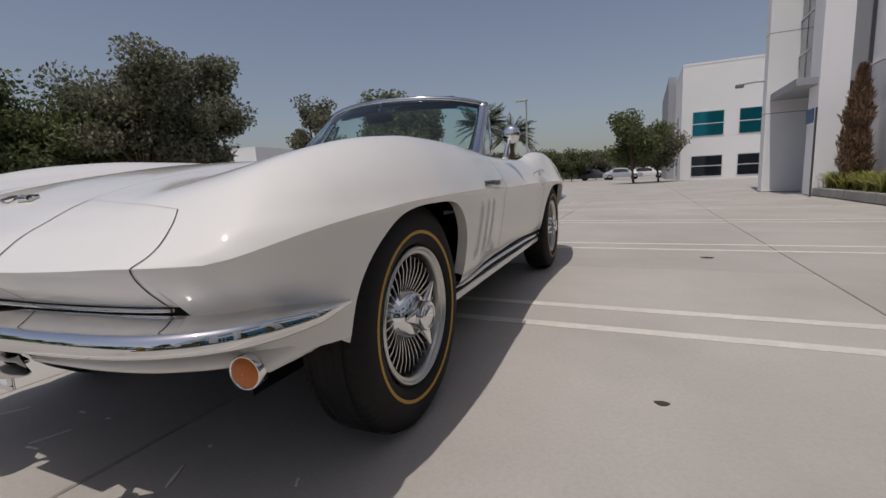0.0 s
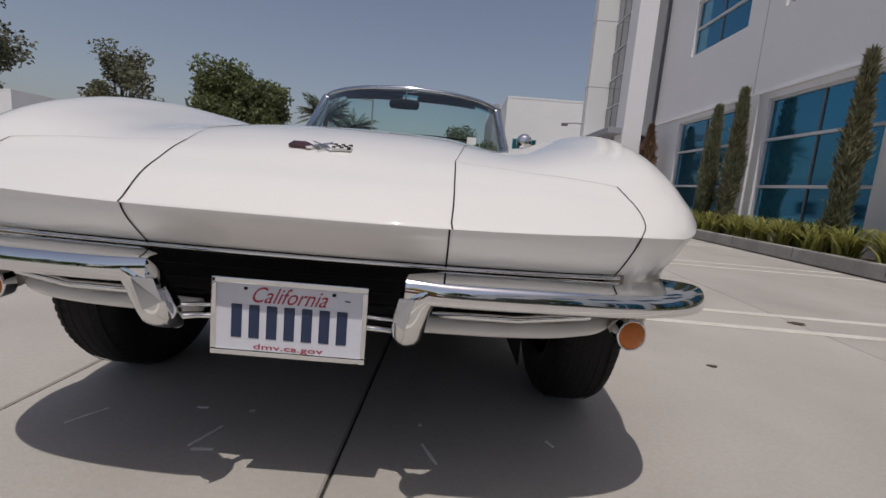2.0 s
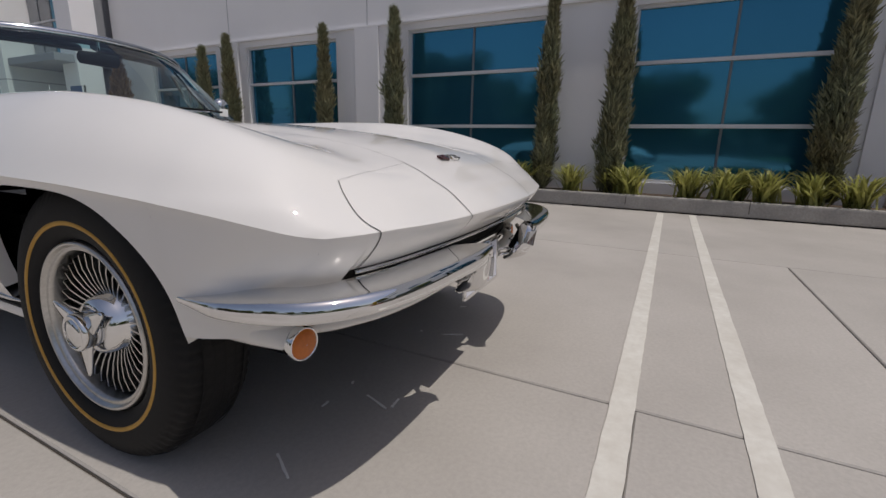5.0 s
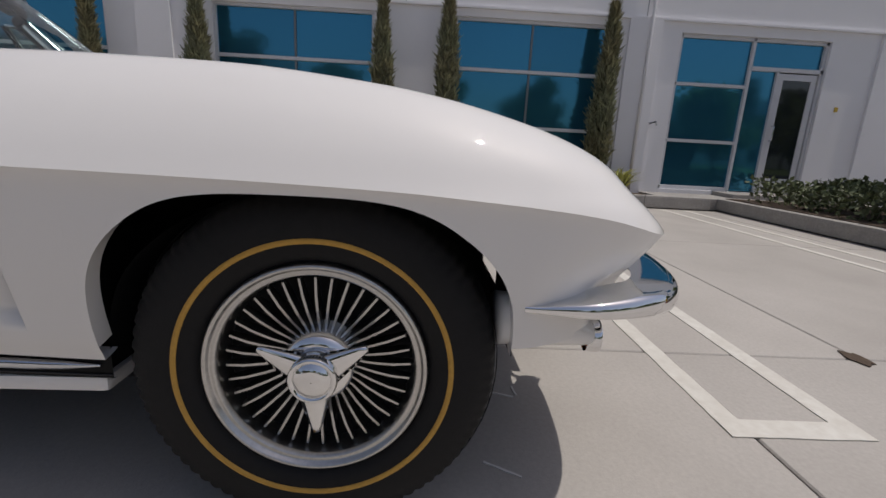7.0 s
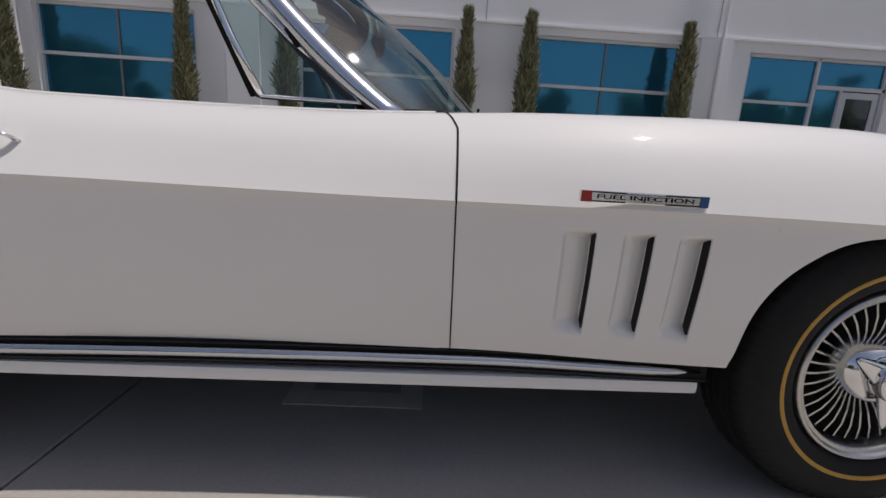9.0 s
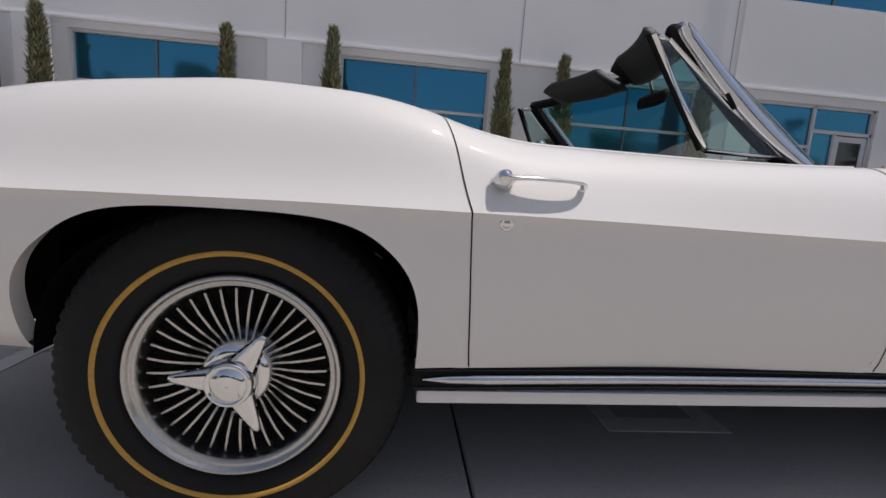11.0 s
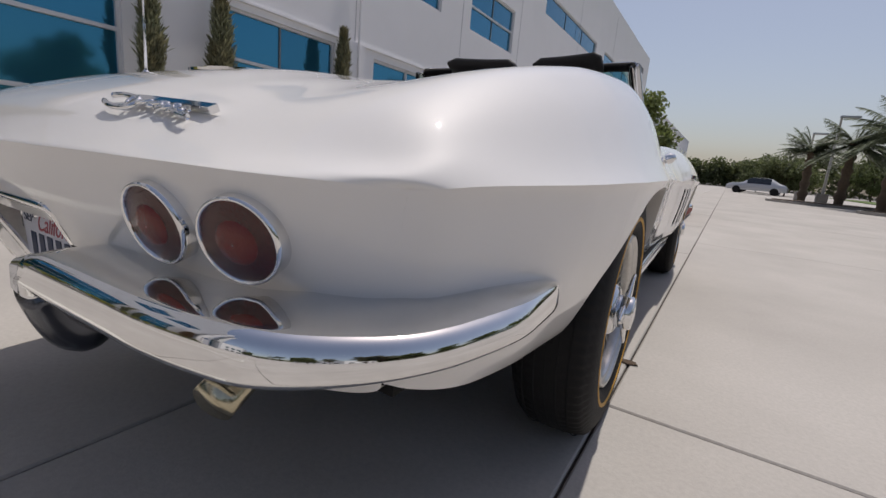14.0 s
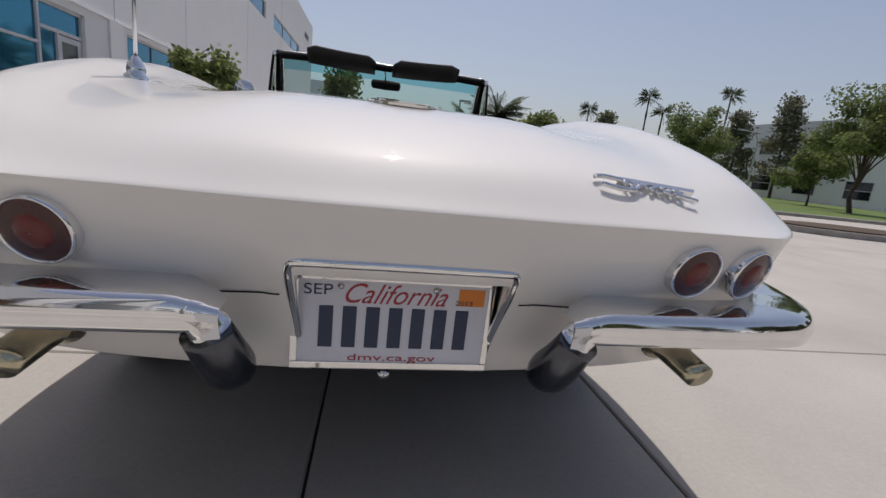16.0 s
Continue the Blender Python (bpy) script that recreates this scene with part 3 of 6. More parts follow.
for sgn in (-1, 1):
    # the two edges of each headlamp panel bow inward as they climb from the crease
    inner = [(NOSE + 0.150 * u, sgn * (0.389 - 0.050 * u ** 0.6)) for u in np.linspace(0, 1, 26)]
    outer = [(NOSE + 0.098 * u, sgn * (0.857 - 0.102 * u ** 1.5)) for u in np.linspace(0, 1, 26)]
    gap_top("panel_gap", inner, 0.003)
    gap_top("panel_gap", outer, 0.002)
    gap_top("panel_gap", between(inner[-1], outer[-1]), 0.0005)
    for sA, lean in ((0.389, -0.012), (0.857, -0.015)):
        j = int(np.argmin(np.abs(ACROSS - sgn * sA)))
        j2 = int(np.argmin(np.abs(ACROSS - sgn * (sA + lean))))
        cols = np.linspace(j, j2, 14).round().astype(int)
        t = np.linspace(0, 1, 14)[:, None]
        pts = (1 - t) * NOSE_FACE[range(14), [j] * 14] + t * NOSE_FACE[range(14), [j2] * 14]
        gap("panel_gap", pts, [(0, -0.9, -0.4)] * 14, 0.0035)
    gap_top("panel_gap", between((NOSE + 0.150, sgn * 0.339), (-0.30, sgn * 0.37), 14), 0.0012)
    gap_top("panel_gap", between((-0.30, sgn * 0.37), (0.95, sgn * 0.585), 40), 0.001)
    gap_top("panel_gap", between((1.15, sgn * 0.80), (1.120, sgn * 0.89), 12) + between((1.120, sgn * 0.89), (1.121, sgn * 1.0), 16)[1:], 0.004)
    gap_side("panel_gap", sgn, [(1.121 - 0.012 * u, 0.741 - 0.385 * u) for u in np.linspace(0, 1, 20)], 0.003)
    gap_top("panel_gap", between((2.06, sgn * 0.80), (1.985, sgn * 1.0), 20), 0.0034)
    gap_side("panel_gap", sgn, [(1.985 - 0.028 * u, 0.746 - 0.395 * u) for u in np.linspace(0, 1, 20)])
    gap("panel_gap", [(sgn * x, tail_point(sgn * x, 0.56)[0].y + 0.007, 0.565 - 0.03 * max(0, x - 0.22)) for x in np.linspace(0.20, 0.30, 8)], [(0, 1, 0)] * 8, 0.003)
gap_top("panel_gap", between((0.95, -0.585), (0.95, 0.585), 40), 0.003)
gap_top("panel_gap", between((2.52, -0.58), (2.52, 0.58), 40), 0.003)

# black inside: floor pan, wheel wells, engine bay
part("floor_pan", box_bm((-0.70, 0.46, 0.215), (0.70, 2.04, 0.30), 0.01), BLACK, car, "black underside")
part("engine_bay", box_bm((-0.54, -0.42, 0.32), (0.54, 1.10, 0.74), 0.02), BLACK, car)
part("trunk_tub", box_bm((-0.54, 2.10, 0.29), (0.54, 3.05, 0.72), 0.02), BLACK, car)
for sgn in (-1, 1):
    part("inner_sill", box_bm((sgn * 0.54, 0.46, 0.25), (sgn * 0.80, 2.06, 0.60)), BLACK, car)
    part("nose_filler", box_bm((sgn * 0.54, -0.54, 0.42), (sgn * 0.76, -0.455, 0.62)), BLACK, car)
    part("tail_filler", box_bm((sgn * 0.54, 2.94, 0.42), (sgn * 0.74, 3.40, 0.66)), BLACK, car)
    for c, hw, *_ in (FRONT_ARCH, REAR_ARCH):
        a = np.linspace(0, math.pi, 28)
        ring = np.stack([np.zeros(28), c + (hw + 0.012) * np.cos(a), 0.36 + 0.345 * np.sin(a) ** 0.8], -1)
        ring = np.r_[[(0, c + hw + 0.012, 0.35)], ring, [(0, c - hw - 0.012, 0.355)]]
        P = np.stack([ring + (sgn * x, 0, 0) for x in (0.545, 0.70, 0.835)], 1)
        sheet("wheel_well", P, BLACK, car)
        disc = np.stack([ring + (sgn * 0.55, 0, 0), np.stack([np.full(30, sgn * 0.55), ring[:, 1], np.full(30, 0.2)], -1)], 1)
        sheet("wheel_well_wall", disc, BLACK, car)

# ---- wheels ----


def wheel(name, at, side, turn):
    """Built about its own centre with the outer face towards +x, then turned to its side of the car."""
    hub = new(name)
    hub.parent = car
    tagged(hub, "gold-striped tyre on a finned alloy knock-off wheel")
    R = 0.343
    # tyre: a turned profile whose shoulder rows are notched into blocks
    prof = [(-0.075, 0.203), (-0.092, 0.223), (-0.099, 0.263), (-0.094, 0.303), (-0.08, 0.327), (-0.062, 0.338), (-0.03, 0.3425), (0, R), (0.03, 0.3425),
            (0.062, 0.338), (0.074, 0.3335), (0.080, 0.3275), (0.084, 0.319), (0.090, 0.309), (0.096, 0.292), (0.099, 0.270), (0.098, 0.25), (0.094, 0.232), (0.088, 0.218), (0.07, 0.206)]
    a = np.linspace(0, 2 * math.pi, 240, endpoint=False)
    P = np.array([[(x + (0.0 if 9 < i < 13 else 0), 0, 0)] * 240 for i, (x, r) in enumerate(prof)], float)
    notch = np.where(np.arange(240) % 3 == 0, 0.0055, 0.0)
    for i, (x, r) in enumerate(prof):
        rr = r - (notch if i in (4, 5, 9, 10, 11, 12) else 0.0)
        P[i, :, 1], P[i, :, 2] = rr * np.cos(a), rr * np.sin(a)
    sheet("tyre", P, RUBBER, hub, "black tyre with a thin gold stripe", loop=True)
    lathe("gold_stripe", [(0.0965, 0.2560), (0.0992, 0.2545), (0.0998, 0.2500), (0.0992, 0.2460), (0.0962, 0.2445)], GOLD, hub, "thin gold line", steps=96)
    for x0 in (-0.052, -0.026, 0.0, 0.026, 0.052):
        lathe("tread_groove", [(x0 - 0.003, 0.3428), (x0, 0.3442), (x0 + 0.003, 0.3428)], SEAM, hub, steps=72)
    rim = lathe("rim", [(0.066, 0.209), (0.084, 0.208), (0.090, 0.2055), (0.092, 0.201), (0.089, 0.1975), (0.083, 0.1955), (0.080, 0.192), (0.083, 0.189), (0.080, 0.1845),
                        (0.070, 0.182), (0.052, 0.180), (0.02, 0.176)], ALLOY, hub, "polished alloy rim", steps=96)
    lathe("rim_recess", [(0.026, 0.181), (0.012, 0.115), (0.016, 0.05), (0.016, 0.001)], BLACK, hub, steps=48)
    # fins
    fin = bpy.data.meshes.new("fin")
    fb = bmesh.new()
    ring = []
    for (r, x, t) in ((0.080, 0.046, 0.0024), (0.105, 0.054, 0.0024), (0.140, 0.060, 0.0024), (0.174, 0.058, 0.0022), (0.178, 0.040, 0.0022), (0.080, 0.020, 0.0024)):
        ring.append((fb.verts.new((x, -t, r)), fb.verts.new((x, t, r))))
    for i in range(len(ring)):
        a, b = ring[i], ring[(i + 1) % len(ring)]
        fb.faces.new((a[0], a[1], b[1], b[0]))
    fb.faces.new([p[0] for p in ring])
    fb.faces.new([p[1] for p in ring])
    bmesh.ops.recalc_face_normals(fb, faces=fb.faces)
    fb.to_mesh(fin)
    fb.free()
    fin.materials.append(ALLOY)
    for i in range(36):
        o = new("fin", fin)
        o.parent = hub
        o.matrix_basis = Matrix.Rotation(2 * math.pi * i / 36 + 0.03, 4, "X")
    cone = lathe("hub_cone", [(0.02, 0.090), (0.034, 0.088), (0.040, 0.083), (0.056, 0.076), (0.074, 0.067), (0.081, 0.060), (0.084, 0.053), (0.085, 0.040), (0.078, 0.030)], CHROME, hub, "chrome hub cone", steps=64)
    lathe("serrated_ring", [(0.084, 0.044), (0.094, 0.043), (0.096, 0.038), (0.096, 0.03)], STAINLESS, hub, steps=40)
    spin = lathe("spinner_cap", [(0.084, 0.040), (0.096, 0.0445), (0.118, 0.0445), (0.123, 0.0415), (0.1235, 0.0365), (0.120, 0.035), (0.120, 0.033), (0.124, 0.0315), (0.126, 0.016), (0.1265, 0.001)], CHROME, hub, "chrome knock-off cap", steps=48)
    for i in range(3):
        wb = bmesh.new()
        rows = []
        for u in np.linspace(0, 1, 9):
            r, hw, x, th = 0.030 + 0.082 * u, 0.026 * (1 - u) ** 0.9 + 0.0065, 0.100 + 0.004 * u, 0.009 * (1 - 0.6 * u)
            rows.append([wb.verts.new((x + dx, dy, r)) for dx, dy in ((th, -hw * 0.55), (th * 1.15, 0), (th, hw * 0.55), (0.1 * th, hw), (-th, hw * 0.4), (-th, -hw * 0.4), (0.1 * th, -hw))])
        for a, b in zip(rows, rows[1:]):
            for j in range(7):
                wb.faces.new((a[j], a[(j + 1) % 7], b[(j + 1) % 7], b[j]))
        wb.faces.new(rows[0])
        wb.faces.new(rows[-1])
        o = part("spinner_wing", wb, CHROME, hub, smooth=True)
        o.matrix_basis = Matrix.Rotation(2 * math.pi * i / 3 + turn, 4, "X")
    hub.matrix_basis = Matrix.Translation(at) @ (Matrix.Rotation(math.pi, 4, "Z") if side < 0 else Matrix())
    return hub


WHEEL_PARTS = ("tyre", "gold_stripe", "tread_groove", "rim", "rim_recess", "fin", "hub_cone", "serrated_ring", "spinner_cap", "spinner_wing")
WHEEL_Z = 0.343
wheel("front_wheel", (-0.706, -0.028, WHEEL_Z), -1, radians(60) + 0.03)
wheel("front_wheel", (0.706, -0.028, WHEEL_Z), 1, radians(-40))
wheel("rear_wheel", (-0.706, 2.461, WHEEL_Z), -1, radians(87))
wheel("rear_wheel", (0.706, 2.461, WHEEL_Z), 1, radians(20))

# ---- bumpers ----


def blade(name, path, depth, height, mat, label=""):
    """A bumper blade swept along its front edge: a broad top that rolls over the edge and tucks under."""
    path = np.asarray(path, float)
    tan = np.gradient(path, axis=0)
    tan[:, 2] = 0
    tan /= np.linalg.norm(tan, axis=1, keepdims=True)
    inw = np.stack([-tan[:, 1], tan[:, 0], np.zeros(len(path))], -1)
    mid = np.array([0, 1.4, 0])
    inw *= np.sign(((mid - path) * inw).sum(1))[:, None]
    sec = ((1.0, 1.0), (0.8, 0.995), (0.6, 0.985), (0.4, 0.965), (0.25, 0.935), (0.15, 0.88), (0.085, 0.79), (0.04, 0.64), (0.013, 0.43), (0.0, 0.18), (0.0, -0.08), (0.02, -0.24), (0.09, -0.33), (0.3, -0.36), (0.6, -0.36))
    P = np.stack([path + inw * (o * depth)[:, None] + np.stack([0 * depth, 0 * depth, u * height], -1) for o, u in sec], 1)
    return sheet(name, P, mat, car, label)


for sgn in (-1, 1):
    path = smooth_path([(0.230, -0.842, 0.516), (0.321, -0.847, 0.516), (0.481, -0.837, 0.516), (0.663, -0.808, 0.513), (0.781, -0.772, 0.512), (0.856, -0.712, 0.511), (0.891, -0.633, 0.510), (0.907, -0.554, 0.509), (0.903, -0.448, 0.508)], 56)
    path[:, 0] *= sgn
    t = np.linspace(0, 1, 56)
    bump = blade("front_bumper", path, 0.085 * np.clip(0.45 + t * 7, 0, 1) * np.clip((1 - t) * 5, 0.12, 1) ** 0.7, 0.038 * np.clip((1 - t) * 4, 0.12, 1) ** 0.6, CHROME, "chrome front bumper half")
    # guard: the inner end turns down into a tapered horn
    tube("bumper_guard", smooth_path([(sgn * 0.321, -0.813, 0.531), (sgn * 0.283, -0.818, 0.528), (sgn * 0.255, -0.816, 0.511), (sgn * 0.244, -0.810, 0.481), (sgn * 0.237, -0.796, 0.445), (sgn * 0.234, -0.772, 0.405), (sgn * 0.234, -0.756, 0.380)], 26),
         np.r_[np.linspace(0.018, 0.030, 8), np.linspace(0.031, 0.032, 10), np.linspace(0.030, 0.010, 8)], CHROME, bump, "chrome bumper guard horn", sides=18, up=(0, 1, 0.3))
    q8 = np.array([(0.248, -0.854, 0.516), (0.220, -0.835, 0.512), (0.210, -0.826, 0.468), (0.233, -0.847, 0.456)]) * (sgn, 1, 1)
    raw("guard_plate", np.r_[q8, q8 + (0, 0.012, 0)], [(0, 1, 2, 3), (4, 5, 6, 7), (0, 1, 5, 4), (1, 2, 6, 5), (2, 3, 7, 6), (3, 0, 4, 7)], STAINLESS, bump, smooth=False)
    # valance below the bumper, from the wing's corner to the grille
    tube("chin_bar", smooth_path([(sgn * 0.215, -0.72, 0.420), (sgn * 0.40, -0.71, 0.420), (sgn * 0.54, -0.685, 0.418), (sgn * 0.64, -0.635, 0.414), (sgn * 0.71, -0.555, 0.410), (sgn * 0.77, -0.46, 0.40)], 30),
         np.r_[np.linspace(0.018, 0.022, 18), np.linspace(0.023, 0.04, 12)], PAINT, car, "rounded white valance bar", sides=18, flat=1.1)
    tube("signal_pod", [(sgn * 0.812, -0.410, 0.458), (sgn * 0.801, -0.480, 0.454), (sgn * 0.777, -0.554, 0.434), (sgn * 0.752, -0.602, 0.411), (sgn * 0.745, -0.620, 0.406)], [0.058, 0.056, 0.048, 0.040, 0.037], PAINT, car, "white pod behind the turn signal", sides=28)
    lamp = lathe("turn_signal", [(0.03, 0.043), (0.012, 0.045), (0.0, 0.045), (-0.006, 0.044), (-0.008, 0.041), (-0.004, 0.039)], CHROME, car, "round amber turn signal in a chrome ring", axis="y", steps=40)
    lathe("amber_lens", [(-0.004, 0.040), (-0.010, 0.033), (-0.014, 0.020), (-0.015, 0.001)], AMBER, lamp, "amber lens", axis="y", steps=40)
    lamp.matrix_basis = Matrix.Translation((sgn * 0.748, -0.642, 0.402)) @ Matrix.Rotation(sgn * radians(8), 4, "Z")
    # rear bumper
    path = smooth_path([(0.261, 3.720, 0.545), (0.389, 3.720, 0.545), (0.556, 3.720, 0.545), (0.700, 3.695, 0.546), (0.824, 3.591, 0.551), (0.888, 3.481, 0.556), (0.919, 3.360, 0.561), (0.914, 3.252, 0.556), (0.890, 3.145, 0.545)], 60)
    path[:, 0] *= sgn
    t = np.linspace(0, 1, 60)
    rb = blade("rear_bumper", path, 0.138 * np.clip(0.55 + t * 7, 0, 1) * np.clip((1 - t) * 3.2, 0.05, 1) ** 0.8, 0.046 * np.clip(0.6 + t * 7, 0, 1) * np.interp(t, (0, 0.45, 0.62, 0.93, 0.98, 1), (1, 1, 0.80, 0.74, 0.60, 0.34)), CHROME, "chrome rear bumper half")
    horn = smooth_path([(sgn * 0.345, 3.682, 0.556), (sgn * 0.306, 3.695, 0.556), (sgn * 0.280, 3.692, 0.542), (sgn * 0.267, 3.673, 0.510), (sgn * 0.260, 3.641, 0.476), (sgn * 0.257, 3.591, 0.446), (sgn * 0.255, 3.564, 0.436)], 28)
    girth = np.r_[np.linspace(0.018, 0.030, 8), np.linspace(0.031, 0.034, 12), [0.034, 0.033, 0.032, 0.030, 0.026, 0.021, 0.015, 0.007]]
    tube("bumper_guard", horn[:10], girth[:10], CHROME, rb, "chrome bumper guard end", sides=18, up=(0, 1, 0))
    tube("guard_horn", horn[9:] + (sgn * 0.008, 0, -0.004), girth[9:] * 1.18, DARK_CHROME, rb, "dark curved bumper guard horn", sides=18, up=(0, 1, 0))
    q8 = np.array([(0.291, 3.720, 0.565), (0.262, 3.720, 0.562), (0.258, 3.720, 0.527), (0.282, 3.720, 0.523)]) * (sgn, 1, 1)
    raw("guard_plate", np.r_[q8, q8 - (0, 0.012, 0)], [(0, 1, 2, 3), (4, 5, 6, 7), (0, 1, 5, 4), (1, 2, 6, 5), (2, 3, 7, 6), (3, 0, 4, 7)], STAINLESS, rb, smooth=False)
    # tail lamps
    for x, out in ((0.511, 0.003), (0.642, 0.005)):
        p, n = tail_point(sgn * x, 0.653, out + 0.006)
        n = Vector((n.x, n.y, 0.5 * n.z)).normalized()
        m = Matrix.Translation(p) @ n.to_track_quat("Y", "Z").to_matrix().to_4x4()
        lamp = lathe("tail_lamp", [(-0.03, 0.0585), (0.003, 0.0585), (0.008, 0.057), (0.009, 0.0545), (0.006, 0.0525), (0.0, 0.0515)], CHROME, car, "round red tail lamp in a chrome ring", axis="y", steps=48)
        lathe("red_lens", [(0.004, 0.053), (0.006, 0.042), (0.008, 0.029)], RED_LENS, lamp, "dark red lens", axis="y", steps=48)
        lathe("lens_core", [(0.008, 0.029), (0.012, 0.025), (0.015, 0.014), (0.015, 0.001)], RED_CORE, lamp, axis="y", steps=40)
        lamp.matrix_basis = m
    # exhaust
    port = tube("exhaust_port", [(sgn * 0.568, 3.45, 0.468), (sgn * 0.571, 3.485, 0.466)], [0.044, 0.046], STAINLESS, car, "oval chrome exhaust port", sides=28, flat=0.75)
    tip = smooth_path([(sgn * 0.566, 3.38, 0.472), (sgn * 0.574, 3.50, 0.464), (sgn * 0.590, 3.598, 0.441)], 14)
    P = tube_points(tip, 0.033, 24, 0.72)
    inner = tube_points(tip[::-1], 0.030, 24, 0.70)
    sheet("exhaust_tip", np.concatenate([P, inner[:8]]), EXHAUST, car, "flattened steel exhaust tip", loop=True)
    tube("exhaust_bore", tip[:-2], 0.0285, SEAM, car, sides=16, flat=0.7)

# grille
grille = part("grille", box_bm((-0.64, -0.640, 0.43), (0.64, -0.54, 0.552), 0.01), BLACK, car, "black grille opening with slim chrome bars")
for z in (0.42, 0.445, 0.475, 0.505, 0.535):
    tube("grille_bar", smooth_path([(-0.53, -0.655, z), (-0.3, -0.685, z), (0, -0.69, z), (0.3, -0.685, z), (0.53, -0.655, z)], 20), 0.0045, BLACK, grille, sides=6)
trim = NOSE_FACE[-1][(np.abs(ACROSS) < 0.86)] + (0, -0.004, -0.006)
tube("grille_trim", trim, 0.0045, CHROME, car, "thin chrome grille moulding", sides=8)
for sgn in (-1, 1):
    tube("grille_side_bar", [(sgn * 0.24, -0.79, 0.425), (sgn * 0.20, -0.745, 0.412), (sgn * 0.12, -0.735, 0.412)], 0.009, CHROME, car, sides=10)
    tube("grille_side_bar", [(sgn * 0.24, -0.79, 0.447), (sgn * 0.20, -0.745, 0.437), (sgn * 0.12, -0.735, 0.437)], 0.005, CHROME, car, sides=8)
    tube("lower_grille_bar", [(sgn * 0.28, -0.76, 0.462), (sgn * 0.45, -0.755, 0.462), (sgn * 0.62, -0.70, 0.462)], 0.008, CHROME, car, sides=8)
    # rocker
    rocker = box_bm((sgn * 0.70, 0.446, 0.250), (sgn * 0.829, 2.075, 0.281), 0.012)
    for v in rocker.verts:
        v.co.z += float(SILL_TOP(v.co.y)) - 0.343
    sill = part("rocker_panel", rocker, PAINT, car, "painted rocker under a chrome spear")
    vs = np.linspace(0.432, 2.085, 20)
    zt = SILL_TOP(vs)
    P = np.stack([np.stack([np.full(20, sgn * x), vs, zt + dz], -1) for x, dz in ((0.826, -0.001), (0.829, -0.008), (0.829, -0.062), (0.818, -0.066))], 1)
    sheet("rocker_band", P, BLACK, sill, "black ribbed band")
    for dz in (-0.011, -0.056):
        tube("rocker_rib", np.stack([np.full(20, sgn * 0.830), vs, zt + dz], -1), 0.0022, VINYL, sill, sides=6)
    sp = np.stack([np.full(24, sgn * 0.833), np.linspace(0.452, 2.062, 24), SILL_TOP(np.linspace(0.452, 2.062, 24)) - 0.034], -1)
    tube("chrome_spear", sp, np.r_[0.003, 0.010, np.full(20, 0.0125), 0.010, 0.003], STAINLESS, sill, "chrome rocker spear", sides=14, flat=1.0)

# ---- number plates, their numbers as plain bars ----


def number_plate(name, m, rear=False):
    p = part(name, box_bm((-0.156, -0.079, -0.004), (0.156, 0.079, 0.0), 0.0015), CHROME, car, "white Californian number plate in a chrome frame")
    part("plate_sheet", box_bm((-0.147, -0.070, 0.0005), (0.147, 0.070, 0.003), 0.001), PLATE, p, "white plate with dark characters")
    for a, b in (((-0.156, 0.068, -0.001), (0.156, 0.079, 0.006)), ((-0.156, -0.079, -0.001), (0.156, -0.067, 0.006)), ((-0.156, -0.067, -0.001), (-0.146, 0.068, 0.006)), ((0.146, -0.067, -0.001), (0.156, 0.068, 0.006))):
        part("plate_frame", box_bm(a, b, 0.002), CHROME, p)
    for i in range(7):
        x = -0.105 + i * 0.0352
        part("number_bar", box_bm((x - 0.0105, -0.042, 0.0025), (x + 0.0105, 0.026, 0.0045), 0.0012), PLATE_BLUE, p)
    lettering("state_name", "California", 0.046, PLATE_RED, p, Matrix.Translation((-0.004, 0.046, 0.0035)), 0.0003, 0.158 if rear else 0.15, shear=0.5)
    lettering("web_word", "dmv.ca.gov", 0.016, PLATE_RED, p, Matrix.Translation((0.0, -0.0595, 0.0035)), 0.0004, 0.14)
    if rear:
        lettering("month", "SEP", 0.024, PLATE_BLUE, p, Matrix.Translation((-0.118, 0.051, 0.0035)), 0.0004, 0.042)
        st = part("year_sticker", box_bm((0.098, 0.034, 0.002), (0.140, 0.062, 0.0042)), STICKER, p, "orange year sticker")
        lettering("year", "2013", 0.013, PLATE_BLUE, st, Matrix.Translation((0.119, 0.050, 0.0045)), 0.0003, 0.03)
        for y in (-0.118, 0.085):
            lathe("screw", [(0.0005, 0.006), (0.005, 0.0055), (0.0065, 0.001)], CHROME, p, axis="z", steps=12).location = (y * 0.72, 0.058, 0)
    else:
        for x in (-0.088, 0.088):
            part("plate_hole", box_bm((x - 0.0035, 0.056, 0.002), (x + 0.0035, 0.062, 0.0042)), SEAM, p)
        part("tab_mark", box_bm((0.110, 0.047, 0.002), (0.121, 0.049, 0.004)), PLATE_BLUE, p)
    p.matrix_basis = m
    return p


